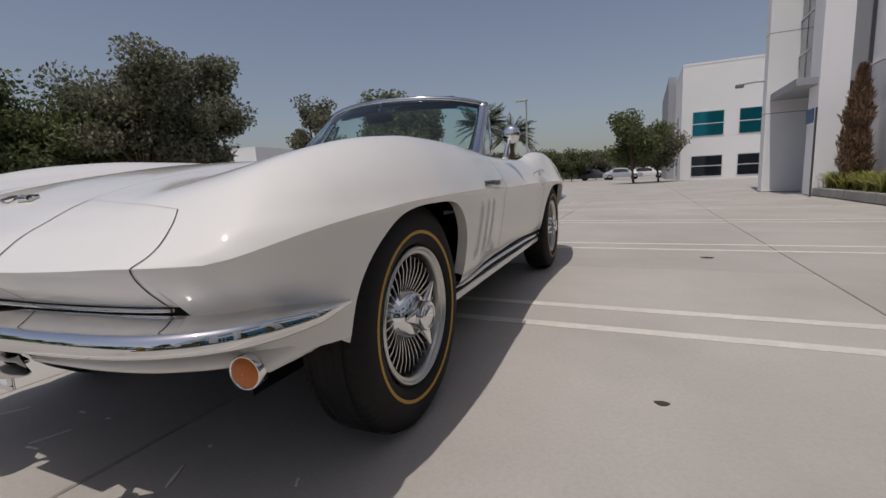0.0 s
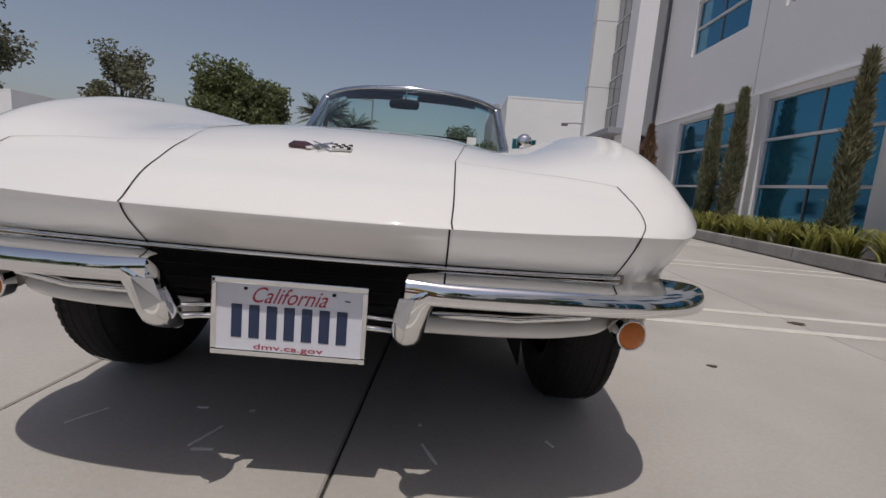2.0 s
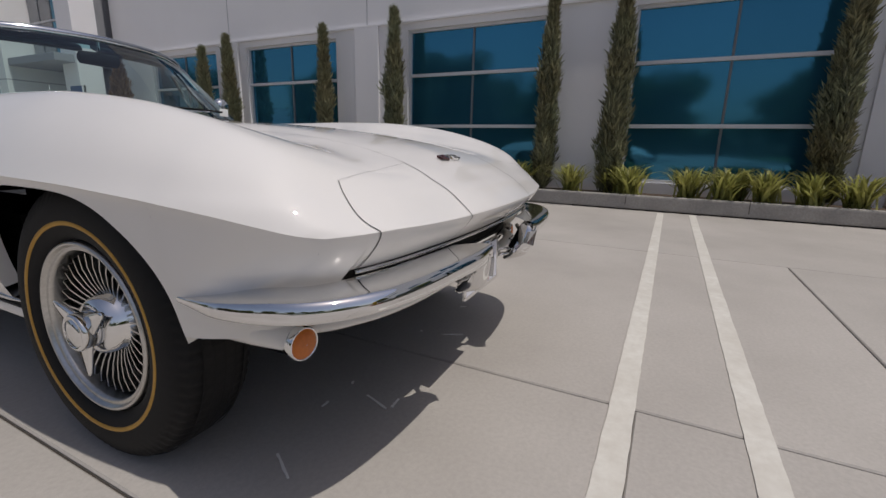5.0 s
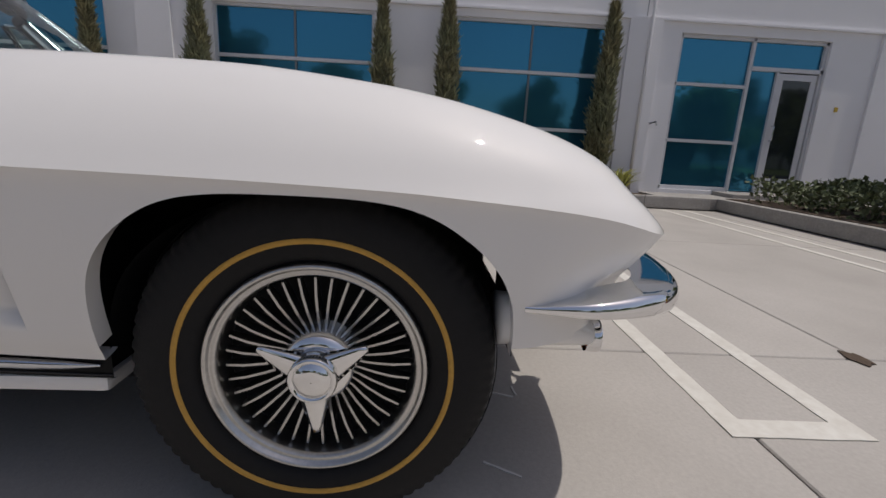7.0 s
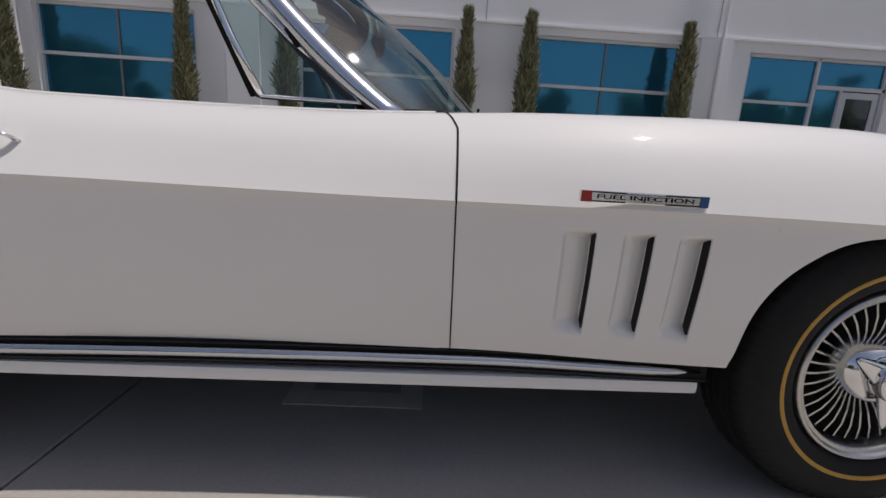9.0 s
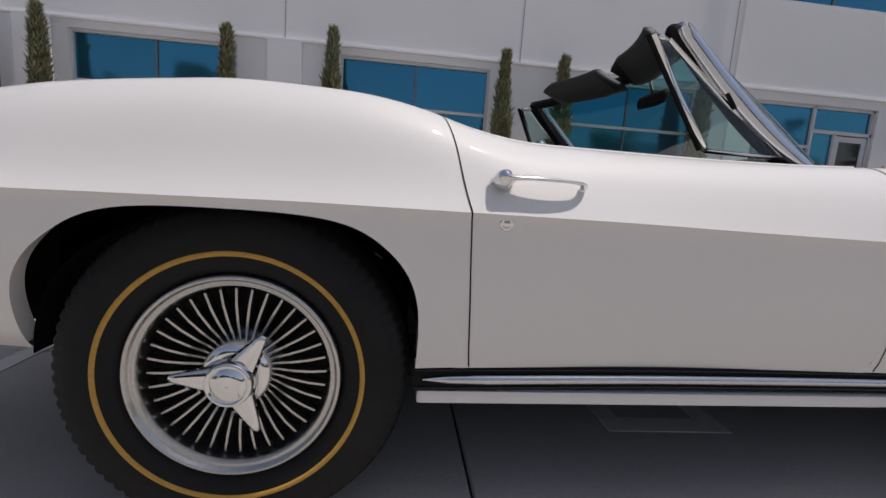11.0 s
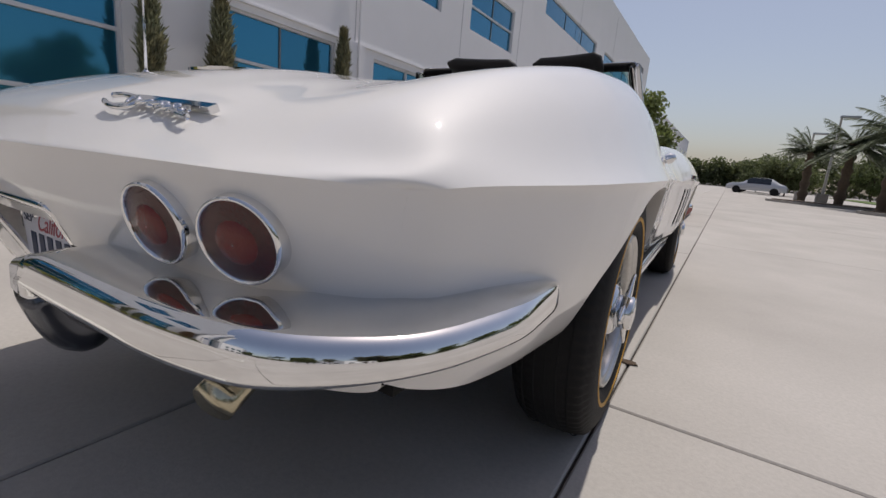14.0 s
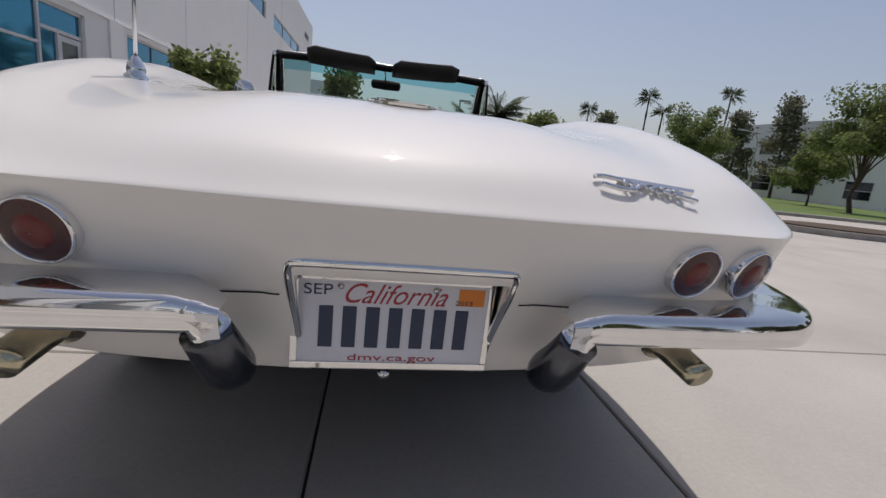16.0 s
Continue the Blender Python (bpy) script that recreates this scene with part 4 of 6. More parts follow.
number_plate("front_number_plate", Matrix.Translation((-0.011, -0.748, 0.418)) @ Matrix.Rotation(radians(88), 4, "X"))
number_plate("rear_number_plate", Matrix.Translation((0.009, 3.522, 0.500)) @ Matrix.Rotation(math.pi, 4, "Z") @ Matrix.Rotation(radians(92), 4, "X"), True)
bez = smooth_path([(0.166, 3.520, 0.470), (0.170, 3.548, 0.520), (0.176, 3.590, 0.590), (0.177, 3.603, 0.614), (0.168, 3.612, 0.625), (0.145, 3.615, 0.626), (0.0, 3.618, 0.627),
                   (-0.143, 3.615, 0.626), (-0.166, 3.612, 0.625), (-0.175, 3.603, 0.614), (-0.174, 3.590, 0.590), (-0.168, 3.548, 0.520), (-0.164, 3.520, 0.470)], 90)
bez[:, 0] *= 1.06
bezel = tube("plate_bezel", bez, 0.0075, CHROME, car, "chrome surround of the plate recess", sides=12)
well = np.stack([bez, bez * (0.985, 1, 1) + (0, -0.02, -0.006), np.stack([bez[:, 0] * 0.965, np.full(90, 3.484), np.minimum(bez[:, 2], 0.612)], -1)], 1)
sheet("recess_wall", well, ALLOY, bezel, "chrome lining of the plate recess")
part("plate_recess", box_bm((-0.182, 3.455, 0.40), (0.182, 3.482, 0.622)), BLACK, car)
lathe("tow_bolt", [(-0.03, 0.010), (0.0, 0.011), (0.006, 0.008), (0.007, 0.001)], STAINLESS, car, axis="y", steps=16).location = (0.02, 3.505, 0.385)

# ---- windscreen ----
BASE = smooth_path([(-0.670, 1.216, 0.943), (-0.614, 1.146, 0.950), (-0.447, 1.049, 0.956), (-0.223, 0.995, 0.961), (0.000, 0.978, 0.962), (0.223, 0.995, 0.961), (0.447, 1.049, 0.956), (0.614, 1.146, 0.950), (0.670, 1.216, 0.943)], 49)
HEAD = smooth_path([(-0.615, 1.500, 1.244), (-0.556, 1.450, 1.256), (-0.423, 1.388, 1.271), (-0.223, 1.341, 1.282), (0.000, 1.326, 1.286), (0.223, 1.341, 1.282), (0.423, 1.388, 1.271), (0.556, 1.450, 1.256), (0.615, 1.500, 1.244)], 49)
t = np.linspace(0, 1, 12)[:, None, None]
GLASS = BASE[None] * (1 - t) + HEAD[None] * t
bow = np.sin(math.pi * t) * 0.012
GLASS[..., 1] -= bow[..., 0]
screen = sheet("windscreen", GLASS[:10], WINDSHIELD, car, "green-tinted curved windscreen")
band = sheet("shade_band", GLASS[9:], SHADE_BAND, screen, "darker teal sun band")
band.visible_shadow = False
screen.visible_shadow = False
tube("header_rail", HEAD + (0, 0.006, 0.004), 0.0135, STAINLESS, car, "stainless windscreen header", sides=12, flat=1.2)
tube("header_inner", HEAD + (0, 0.024, -0.006), 0.019, BLACK, car, sides=10)
tube("screen_base_seal", BASE + (0, -0.004, 0.004), 0.008, BLACK, car, sides=8)
tube("screen_base_trim", BASE + (0, -0.016, 0.0), 0.006, STAINLESS, car, sides=8)
for sgn in (-1, 1):
    j = 0 if sgn < 0 else -1
    foot, top = BASE[j], HEAD[j]
    pil = tube("screen_pillar", np.linspace(foot + (0, 0.012, -0.02), top + (0, 0.008, 0.004), 14), np.linspace(0.044, 0.032, 14), STAINLESS, car, "stainless windscreen pillar", sides=18, flat=0.62)
    tube("pillar_inner", np.linspace(foot + (-sgn * 0.006, 0.042, -0.02), top + (-sgn * 0.006, 0.032, 0.0), 10), np.linspace(0.014, 0.012, 10), BLACK, pil, sides=12)
    tube("pillar_seal", np.linspace(foot + (-sgn * 0.022, -0.012, 0.0), top + (-sgn * 0.016, -0.004, -0.004), 8), 0.007, BLACK, pil, sides=8)
    # quarter light behind the pillar
    a, b, c = np.array((sgn * 0.683, 1.272, 0.958)), np.array((sgn * 0.684, 1.450, 0.960)), np.array((sgn * 0.622, 1.572, 1.223))
    d = np.array((sgn * 0.618, 1.533, 1.220))
    ql = raw("quarter_light", [a, b, c, d], [(0, 1, 2, 3)], WINDSHIELD, car, "small triangular vent window", smooth=False)
    ql.visible_shadow = False
    for p0, p1, r in ((b, c, 0.0085), (a, b, 0.007), (a, d, 0.007), (d, c, 0.007)):
        tube("vent_frame", [p0, 0.5 * (p0 + p1), p1], r, CHROME, ql, sides=10)
    tube("vent_seal", [b + (0, 0.013, 0), c + (0, 0.013, 0)], 0.006, BLACK, ql, sides=8)
    tube("vent_latch", [0.55 * a + 0.45 * d + (sgn * 0.01, 0, 0), 0.5 * a + 0.5 * d + (sgn * 0.012, 0.006, 0.02)], 0.006, BLACK, ql, sides=8)
    # sun visors folded at the header
    vb = bmesh.new()
    rows = []
    for u in np.linspace(0, 1, 10):
        x = sgn * (0.055 + 0.40 * u)
        y = 1.352 + 0.075 * u ** 2
        k = (min(1, u * 7 + 0.3, (1 - u) * 9 + 0.4)) ** 0.5
        h = 0.058 * k
        rows.append([vb.verts.new(p) for p in ((x, y, 1.236), (x, y + 0.022, 1.232), (x, y + 0.098, 1.238 + h), (x, y + 0.096, 1.252 + h), (x, y + 0.078, 1.256 + h), (x, y + 0.010, 1.256))])
    for p, r in zip(rows, rows[1:]):
        for i in range(6):
            vb.faces.new((p[i], p[(i + 1) % 6], r[(i + 1) % 6], r[i]))
    vb.faces.new(rows[0])
    vb.faces.new(rows[-1])
    part("sun_visor", vb, VINYL, car, "folded black sun visor", smooth=True)
    # wipers
    s0 = np.array((sgn * 0.12 - 0.12, 0.939, 0.972))
    arm = tube("wiper_arm", smooth_path([s0, s0 + (0.12, 0.03, 0.022), s0 + (0.30, 0.075, 0.028)], 10), [0.006] * 4 + [0.0035] * 6, STAINLESS, car, "chrome wiper arm", sides=8)
    tube("wiper_blade", smooth_path([s0 + (0.02, 0.075, 0.036), s0 + (0.18, 0.062, 0.036), s0 + (0.40, 0.10, 0.034)], 12), 0.005, BLACK, arm, "black wiper blade", sides=8)
    # cowl vent
    vent = part("cowl_vent", box_bm((sgn * 0.30, 0.90, 0.922), (sgn * 0.52, 0.935, 0.934), 0.003), PAINT, car, "slotted cowl vent")
    for i in range(11):
        x = sgn * (0.315 + 0.019 * i)
        part("vent_slot", box_bm((x - 0.005, 0.902, 0.932), (x + 0.005, 0.933, 0.9355)), SEAM, vent)
mir = tube("rear_view_mirror", [(-0.120, 1.308, 1.199), (-0.110, 1.304, 1.199), (-0.023, 1.301, 1.200), (0.064, 1.304, 1.199), (0.074, 1.308, 1.199)], [0.012, 0.024, 0.027, 0.024, 0.012], BLACK, car, "interior mirror", sides=16, up=(0, 1, 0.2), flat=0.45)
tube("mirror_stalk", [(-0.02, 1.303, 1.21), (-0.01, 1.315, 1.275)], 0.005, STAINLESS, mir, sides=8)
part("registration_sticker", box_bm((0.40, 1.055, 0.985), (0.455, 1.058, 1.025)), WHITE, car, "small white windscreen sticker")
outer = lathe("door_mirror", [(0.035, 0.001), (0.034, 0.02), (0.028, 0.038), (0.012, 0.052), (-0.006, 0.056), (-0.012, 0.054), (-0.013, 0.001)], CHROME, car, "round chrome door mirror", axis="y", steps=36)
outer.matrix_basis = Matrix.Translation((0.825, 1.426, 1.070)) @ Matrix.Rotation(math.pi, 4, "Z")
tube("mirror_foot", smooth_path([(0.80, 1.37, 0.92), (0.81, 1.385, 0.985), (0.822, 1.412, 1.045)], 10), np.linspace(0.018, 0.009, 10), CHROME, outer, sides=12).matrix_parent_inverse = outer.matrix_basis.inverted()

# ---- cockpit ----
tub = part("cockpit_tub", box_bm((-0.70, 1.10, 0.28), (0.70, 2.08, 0.40), 0.01), VINYL, car, "black interior")
part("dashboard", box_bm((-0.68, 1.06, 0.62), (0.68, 1.26, 0.905), 0.04), VINYL, car, "black padded dashboard")
part("firewall_back", box_bm((-0.70, 2.06, 0.40), (0.70, 2.10, 0.925), 0.01), VINYL, car)
for sgn in (-1, 1):
    part("door_card", box_bm((sgn * 0.69, 1.13, 0.40), (sgn * 0.735, 2.06, 0.915), 0.012), VINYL, car, "black door trim")
    belt = [on_top(v, sgn * 0.80)[0] for v in np.linspace(1.16, 2.05, 24)]
    tube("door_top_edge", np.array(belt) + (0, 0, -0.002), 0.006, PAINT, car, "rounded door top edge", sides=8)
    seat = part("seat", box_bm((sgn * 0.12, 1.42, 0.38), (sgn * 0.60, 1.92, 0.56), 0.05), VINYL, car, "black vinyl bucket seat", smooth=True)
    part("backrest", box_bm((sgn * 0.13, 1.86, 0.50), (sgn * 0.59, 2.03, 0.90), 0.06), VINYL, seat, smooth=True)
a = np.linspace(0, 2 * math.pi, 40)
rimw = np.stack([0.36 + 0.19 * np.cos(a), 1.40 - 0.06 * np.sin(a), 0.84 + 0.18 * np.sin(a)], -1)
sw = tube("steering_wheel", rimw, 0.011, BLACK, car, "thin-rimmed steering wheel", sides=8)
tube("steering_hub", [(0.36, 1.20, 0.80), (0.36, 1.40, 0.84)], 0.03, BLACK, sw, sides=12)
for ang in (0.5, 2.6, 4.71):
    tube("steering_spoke", [(0.36, 1.40, 0.84), (0.36 + 0.19 * math.cos(ang), 1.40 - 0.06 * math.sin(ang), 0.84 + 0.18 * math.sin(ang))], 0.008, STAINLESS, sw, sides=6)

# ---- badges and handles ----
for sgn in (-1, 1):
    y0, y1, z = 0.582, 0.875, 0.769
    xo = float(half_width(0.74)) - 0.004
    bd = part("fender_badge", box_bm((sgn * xo, y0, z - 0.012), (sgn * (xo + 0.012), y1, z + 0.012), 0.003), CHROME, car, "slim chrome fender badge reading FUEL INJECTION")
    part("badge_red", box_bm((sgn * (xo + 0.0115), y1 - 0.024, z - 0.0115), (sgn * (xo + 0.0132), y1 - 0.001, z + 0.0115)), RED, bd)
    part("badge_blue", box_bm((sgn * (xo + 0.0115), y0 + 0.001, z - 0.0115), (sgn * (xo + 0.0132), y0 + 0.020, z + 0.0115)), BLUE, bd)
    part("badge_field", box_bm((sgn * (xo + 0.0115), y0 + 0.022, z - 0.007), (sgn * (xo + 0.0128), y1 - 0.026, z + 0.007)), STAINLESS, bd)
    for ya, yb, za in ((y0 + 0.02, y0 + 0.10, 0.0078), (y1 - 0.10, y1 - 0.024, 0.0078), (y0 + 0.02, y0 + 0.10, -0.0106), (y1 - 0.10, y1 - 0.024, -0.0106)):
        part("badge_bar", box_bm((sgn * (xo + 0.0115), ya, z + za), (sgn * (xo + 0.0128), yb, z + za + 0.0028)), BLACK, bd)
    m = Matrix.Translation((sgn * (xo + 0.0132), 0.5 * (y0 + y1), z)) @ Matrix.Rotation(sgn * math.pi / 2, 4, "Z") @ Matrix.Rotation(math.pi / 2, 4, "X")
    lettering("badge_words", "FUEL INJECTION", 0.0125, BLACK, bd, m, 0.0005, 0.222)
    # handle
    v0 = 1.935
    p0, n0 = on_top(v0, sgn * 0.955)
    p1, n1 = on_top(v0 - 0.150, sgn * 0.955)
    h = tube("door_handle", smooth_path([p0 + 0.004 * n0, p0 + 0.03 * n0 + (0, -0.006, 0), 0.6 * p0 + 0.4 * p1 + 0.036 * n0, p1 + 0.03 * n1 + (0, 0.012, 0), p1 + 0.012 * n1, p1 + 0.001 * n1], 24),
             np.r_[np.linspace(0.022, 0.013, 8), np.linspace(0.012, 0.007, 16)], CHROME, door_shell[sgn], "chrome pull handle", sides=14, flat=0.5)
    btn = lathe("push_button", [(0.0, 0.020), (0.018, 0.019), (0.026, 0.014), (0.028, 0.012), (0.032, 0.010), (0.034, 0.001)], CHROME, h, axis="x", steps=28)
    btn.matrix_basis = Matrix.Translation(Vector(p0) + Vector(n0) * 0.012) @ Vector(n0).to_track_quat("X", "Z").to_matrix().to_4x4()
    p2 = Vector((sgn * float(lower_x(1.925, 0.722)), 1.925, 0.722))
    lock = lathe("door_lock", [(-0.004, 0.0165), (0.002, 0.016), (0.0035, 0.0125), (0.002, 0.009), (0.003, 0.006), (0.003, 0.001)], CHROME, door_shell[sgn], "round chrome door lock", axis="x", steps=28)
    lock.matrix_basis = Matrix.Translation(p2) @ (Matrix.Rotation(math.pi, 4, "Z") if sgn < 0 else Matrix())


def laid(name, outline, mat, parent, v, s, turn=0.0, lift=0.003, thick=0.004, label="", size=1.0):
    """A flat shape laid on the upper skin: outline in metres about a station."""
    p, n = on_top(v, s)
    n = Vector(n)
    ax = Vector((1, 0, 0))
    ax = (ax - n * ax.dot(n)).normalized()
    m = Matrix((ax, n.cross(ax), n)).transposed().to_4x4()
    m = Matrix.Translation(p) @ m @ Matrix.Rotation(turn, 4, "Z")
    bm = bmesh.new()
    lo = [bm.verts.new(m @ Vector((x * size, y * size, lift - 0.003))) for x, y in outline]
    hi = [bm.verts.new(m @ Vector((x * size, y * size, lift + thick))) for x, y in outline]
    bm.faces.new(hi)
    bm.faces.new(lo[::-1])
    for i in range(len(lo)):
        j = (i + 1) % len(lo)
        bm.faces.new((lo[i], lo[j], hi[j], hi[i]))
    return part(name, bm, mat, parent, label)


# crossed-flag shapes on the nose
ve, se = at_xy(-0.012, -0.628)
emb = laid("hood_emblem", [(-0.012, 0.012), (0.012, 0.012), (0.020, -0.004), (0.0, -0.024), (-0.020, -0.004)], CHROME, car, ve, 0.0, 0, 0.0, 0.004, "crossed-flag hood emblem")
for sgn in (-1, 1):
    f = [(sgn * 0.022, 0.0), (sgn * 0.045, 0.018), (sgn * 0.078, 0.016), (sgn * 0.082, -0.012), (sgn * 0.05, -0.014), (sgn * 0.03, -0.018)]
    laid("emblem_flag", f, RED_LENS if sgn < 0 else WHITE, emb, ve, 0.0, 0, 0.004, 0.004, size=0.85)
    laid("emblem_staff", [(sgn * -0.028, 0.02), (sgn * -0.024, 0.023), (sgn * 0.034, -0.018), (sgn * 0.030, -0.021)], CHROME, emb, ve, 0.0, 0, 0.006, 0.003, size=0.85)
for i in range(5):
    for jx in range(3):
        if (i + jx) % 2 == 0:
            x0, y0 = 0.032 + 0.0098 * i, -0.013 + 0.0096 * jx
            laid("emblem_check", [(x0, y0), (x0 + 0.0098, y0), (x0 + 0.0098, y0 + 0.0096), (x0, y0 + 0.0096)], SEAM, emb, ve, 0.0, 0, 0.0085, 0.0008, size=0.85)

# script-like chrome ornament on the tail: a ring, a wave and a bar
vs0, ss0 = at_xy(-0.413, 3.556)
orn = laid("deck_ornament", [(-0.112, -0.010), (-0.118, -0.022), (0.046, -0.018), (0.052, -0.006)], CHROME, car, vs0, ss0, 0.0, 0.002, 0.007, "chrome ring-and-bar deck ornament")
p, n = on_top(vs0, ss0)
n = Vector(n)
ax = (Vector((1, 0, 0)) - n * n.x).normalized()
ay = n.cross(ax)
place = lambda x, y, z: np.array(Vector(p) + ax * x + ay * y + n * z)  # noqa: E731
tube("ornament_ring", [place(0.062 + 0.040 * math.cos(a) - 0.010 * math.sin(a), 0.006 + 0.017 * math.sin(a), 0.008) for a in np.linspace(0.5, 5.6, 30)], 0.0045, CHROME, orn, sides=10)
tube("ornament_wave", [place(0.040 - 0.122 * u + 0.006 * math.sin(u * 60), 0.001 + 0.003 * u + (0.009 - 0.003 * u) * math.cos(u * 47 + 2 * math.sin(u * 9)), 0.008 + 0.002 * math.sin(u * 31)) for u in np.linspace(0, 1, 140)], 0.0033, CHROME, orn, sides=7)
tube("ornament_tail", smooth_path([place(-0.060, 0.010, 0.008), place(-0.085, 0.016, 0.009), place(-0.104, 0.018, 0.008)], 10), np.linspace(0.003, 0.0042, 10), CHROME, orn, sides=8)
vg, sg = at_xy(0.0, 3.164)
cap = laid("fuel_cap", [(0.088 * math.cos(a), 0.088 * math.sin(a)) for a in np.linspace(0, 2 * math.pi, 40, endpoint=False)], CHROME, car, vg, sg, 0, 0.002, 0.003, "round chrome fuel filler lid")
laid("cap_disc", [(0.066 * math.cos(a), 0.066 * math.sin(a)) for a in np.linspace(0, 2 * math.pi, 32, endpoint=False)], CHROME, cap, vg, sg, 0, 0.005, 0.004)
va, sa = at_xy(0.643, 3.050)
pa, na = on_top(va, sa)
ant = lathe("antenna_base", [(-0.004, 0.024), (0.006, 0.024), (0.010, 0.018), (0.018, 0.020), (0.030, 0.017), (0.042, 0.010), (0.048, 0.006)], CHROME, car, "chrome radio antenna on the rear deck", axis="z", steps=28)
tube("antenna_mast", [(0, 0, 0.045), (0, 0, 0.18), (0, 0.0, 0.33)], [0.0045, 0.004, 0.0035], STAINLESS, ant, sides=8)
ant.location = pa

# the body's true proportions: stations along, half widths and heights
STATION = curve((-0.90, -0.86), (-0.81, -0.782), (-0.77, -0.732), (-0.62, -0.566), (-0.45, -0.402), (-0.028, -0.028), (0.424, 0.355), (0.548, 0.470), (0.868, 0.738), (1.132, 0.984),
                (1.45, 1.40), (1.925, 1.946), (1.985, 2.018), (2.08, 2.10), (2.475, 2.461), (2.925, 2.845), (3.15, 3.047), (3.50, 3.360), (3.665, 3.480), (3.72, 3.51))
BREADTH = curve((-0.90, 0.935), (-0.66, 0.935), (-0.40, 0.905), (0.6, 0.905), (1.05, 0.895), (2.0, 0.905), (2.5, 0.90), (3.05, 0.875), (3.4, 0.88), (3.7, 0.90))
LEVEL = curve((0, 0), (0.25, 0.268), (0.352, 0.362), (0.405, 0.392), (0.50, 0.478), (0.65, 0.612), (0.703, 0.668), (0.74, 0.695), (0.80, 0.748), (0.93, 0.855), (1.0, 0.915), (1.27, 1.205), (2.2, 2.1))


def true_place(p):
    p = np.asarray(p, float).reshape(-1, 3)
    return np.stack([p[:, 0] * BREADTH(p[:, 1]), STATION(p[:, 1]), LEVEL(p[:, 2])], -1)


OWN_SIZE = {"tail_lamp": 0.79, "turn_signal": 0.78, "front_number_plate": 0.955, "rear_number_plate": 1.03}
for ob in car.children_recursive:
    if ob.type != "MESH" or ob.name.split(".")[0] in WHEEL_PARTS or ob.parent.matrix_basis != Matrix():
        continue
    if ob.matrix_basis == Matrix():
        co = np.zeros(3 * len(ob.data.vertices))
        ob.data.vertices.foreach_get("co", co)
        ob.data.vertices.foreach_set("co", true_place(co).ravel())
        ob.data.update()
    else:
        at, way, size = ob.matrix_basis.decompose()
        ob.matrix_basis = Matrix.LocRotScale(Vector(true_place(at)[0]), way, size * OWN_SIZE.get(ob.name.split(".")[0], 0.93))
car.matrix_basis = Matrix.Rotation(0.02656, 4, "Z")

# ---- ground ----
ground = tagged(part("ground", box_bm((-260, -260, -1.0), (260, 260, -0.012)), JOINT), "dirt-filled joints under the concrete paving", kind="structure")
pavement = tagged(part("pavement", box_bm((-1, -1, -0.10), (1, 1, -0.02)), JOINT), "pale concrete slab paving of a parking lot", kind="structure")


def flat(name, outline, z, mat, parent=None, label="", thick=0.003):
    bm = bmesh.new()
    lo = [bm.verts.new((x, y, z - thick)) for x, y in outline]
    hi = [bm.verts.new((x, y, z)) for x, y in outline]
    bm.faces.new(hi)
    bm.faces.new(lo[::-1])
    for i in range(len(lo)):
        j = (i + 1) % len(lo)
        bm.faces.new((lo[i], lo[j], hi[j], hi[i]))
    return part(name, bm, mat, parent, label)


def ragged(x0, y0, x1, y1, w, rnd, step=0.05):
    """A painted line with slightly uneven edges."""
    n = max(2, int(math.hypot(x1 - x0, y1 - y0) / step))
    d = Vector((x1 - x0, y1 - y0)).normalized()
    sd = Vector((-d.y, d.x))
    a = [Vector((x0, y0)) + (Vector((x1, y1)) - Vector((x0, y0))) * i / n for i in range(n + 1)]
    return [tuple(p + sd * (w / 2 + rnd.uniform(-0.0015, 0.0015))) for p in a] + [tuple(p - sd * (w / 2 + rnd.uniform(-0.0015, 0.0015))) for p in reversed(a)]


rnd = random.Random(5)
for i, (yc, x_end) in enumerate(((-6.43, -0.42), (-3.92, -0.42), (-1.348, -0.42), (1.205, -0.40), (3.69, -0.37), (6.2, -0.37), (8.75, -0.37), (11.3, -0.37))):
    st = tagged(flat("stall_line", ragged(x_end, yc + 0.178, 4.98, yc + 0.178, 0.074, rnd), 0.0035, LINE_PAINT), "worn white double stall line on the concrete", "road marking", "stall lines")
    flat("stall_line_side", ragged(x_end, yc - 0.178, 4.98, yc - 0.178, 0.074, rnd), 0.0035, LINE_PAINT, st)
    flat("stall_line_end", ragged(x_end - 0.002, yc - 0.215, x_end - 0.002, yc + 0.215, 0.085, rnd), 0.0045, LINE_PAINT, st)
# light marks on the paving by the nose
for x, y, a, l in ((-0.277, -0.49, 70, 0.10), (-0.255, -0.545, 5, 0.05), (0.294, -0.477, 118, 0.09), (-0.617, -0.451, 60, 0.10), (0.62, -0.38, 120, 0.03), (-0.36, -0.36, 5, 0.03), (-0.22, -0.355, 30, 0.015), (0.26, -0.345, 60, 0.012)):
    c, s = math.cos(radians(a)) * l / 2, math.sin(radians(a)) * l / 2
    tagged(flat("chalk_mark", ragged(x - c, y - s, x + c, y + s, 0.007, rnd, 0.02), 0.0028, CHALK), "short pale scratch on the concrete", "mark", "chalk marks")
spot = tagged(flat("oil_spot", [(1.470 + 0.022 * math.cos(a) * (1 + 0.2 * math.sin(3 * a)), 0.340 + 0.015 * math.sin(a)) for a in np.linspace(0, 6.28, 18, endpoint=False)], 0.0032, JOINT), "small dark oil spot on the concrete", "stain")
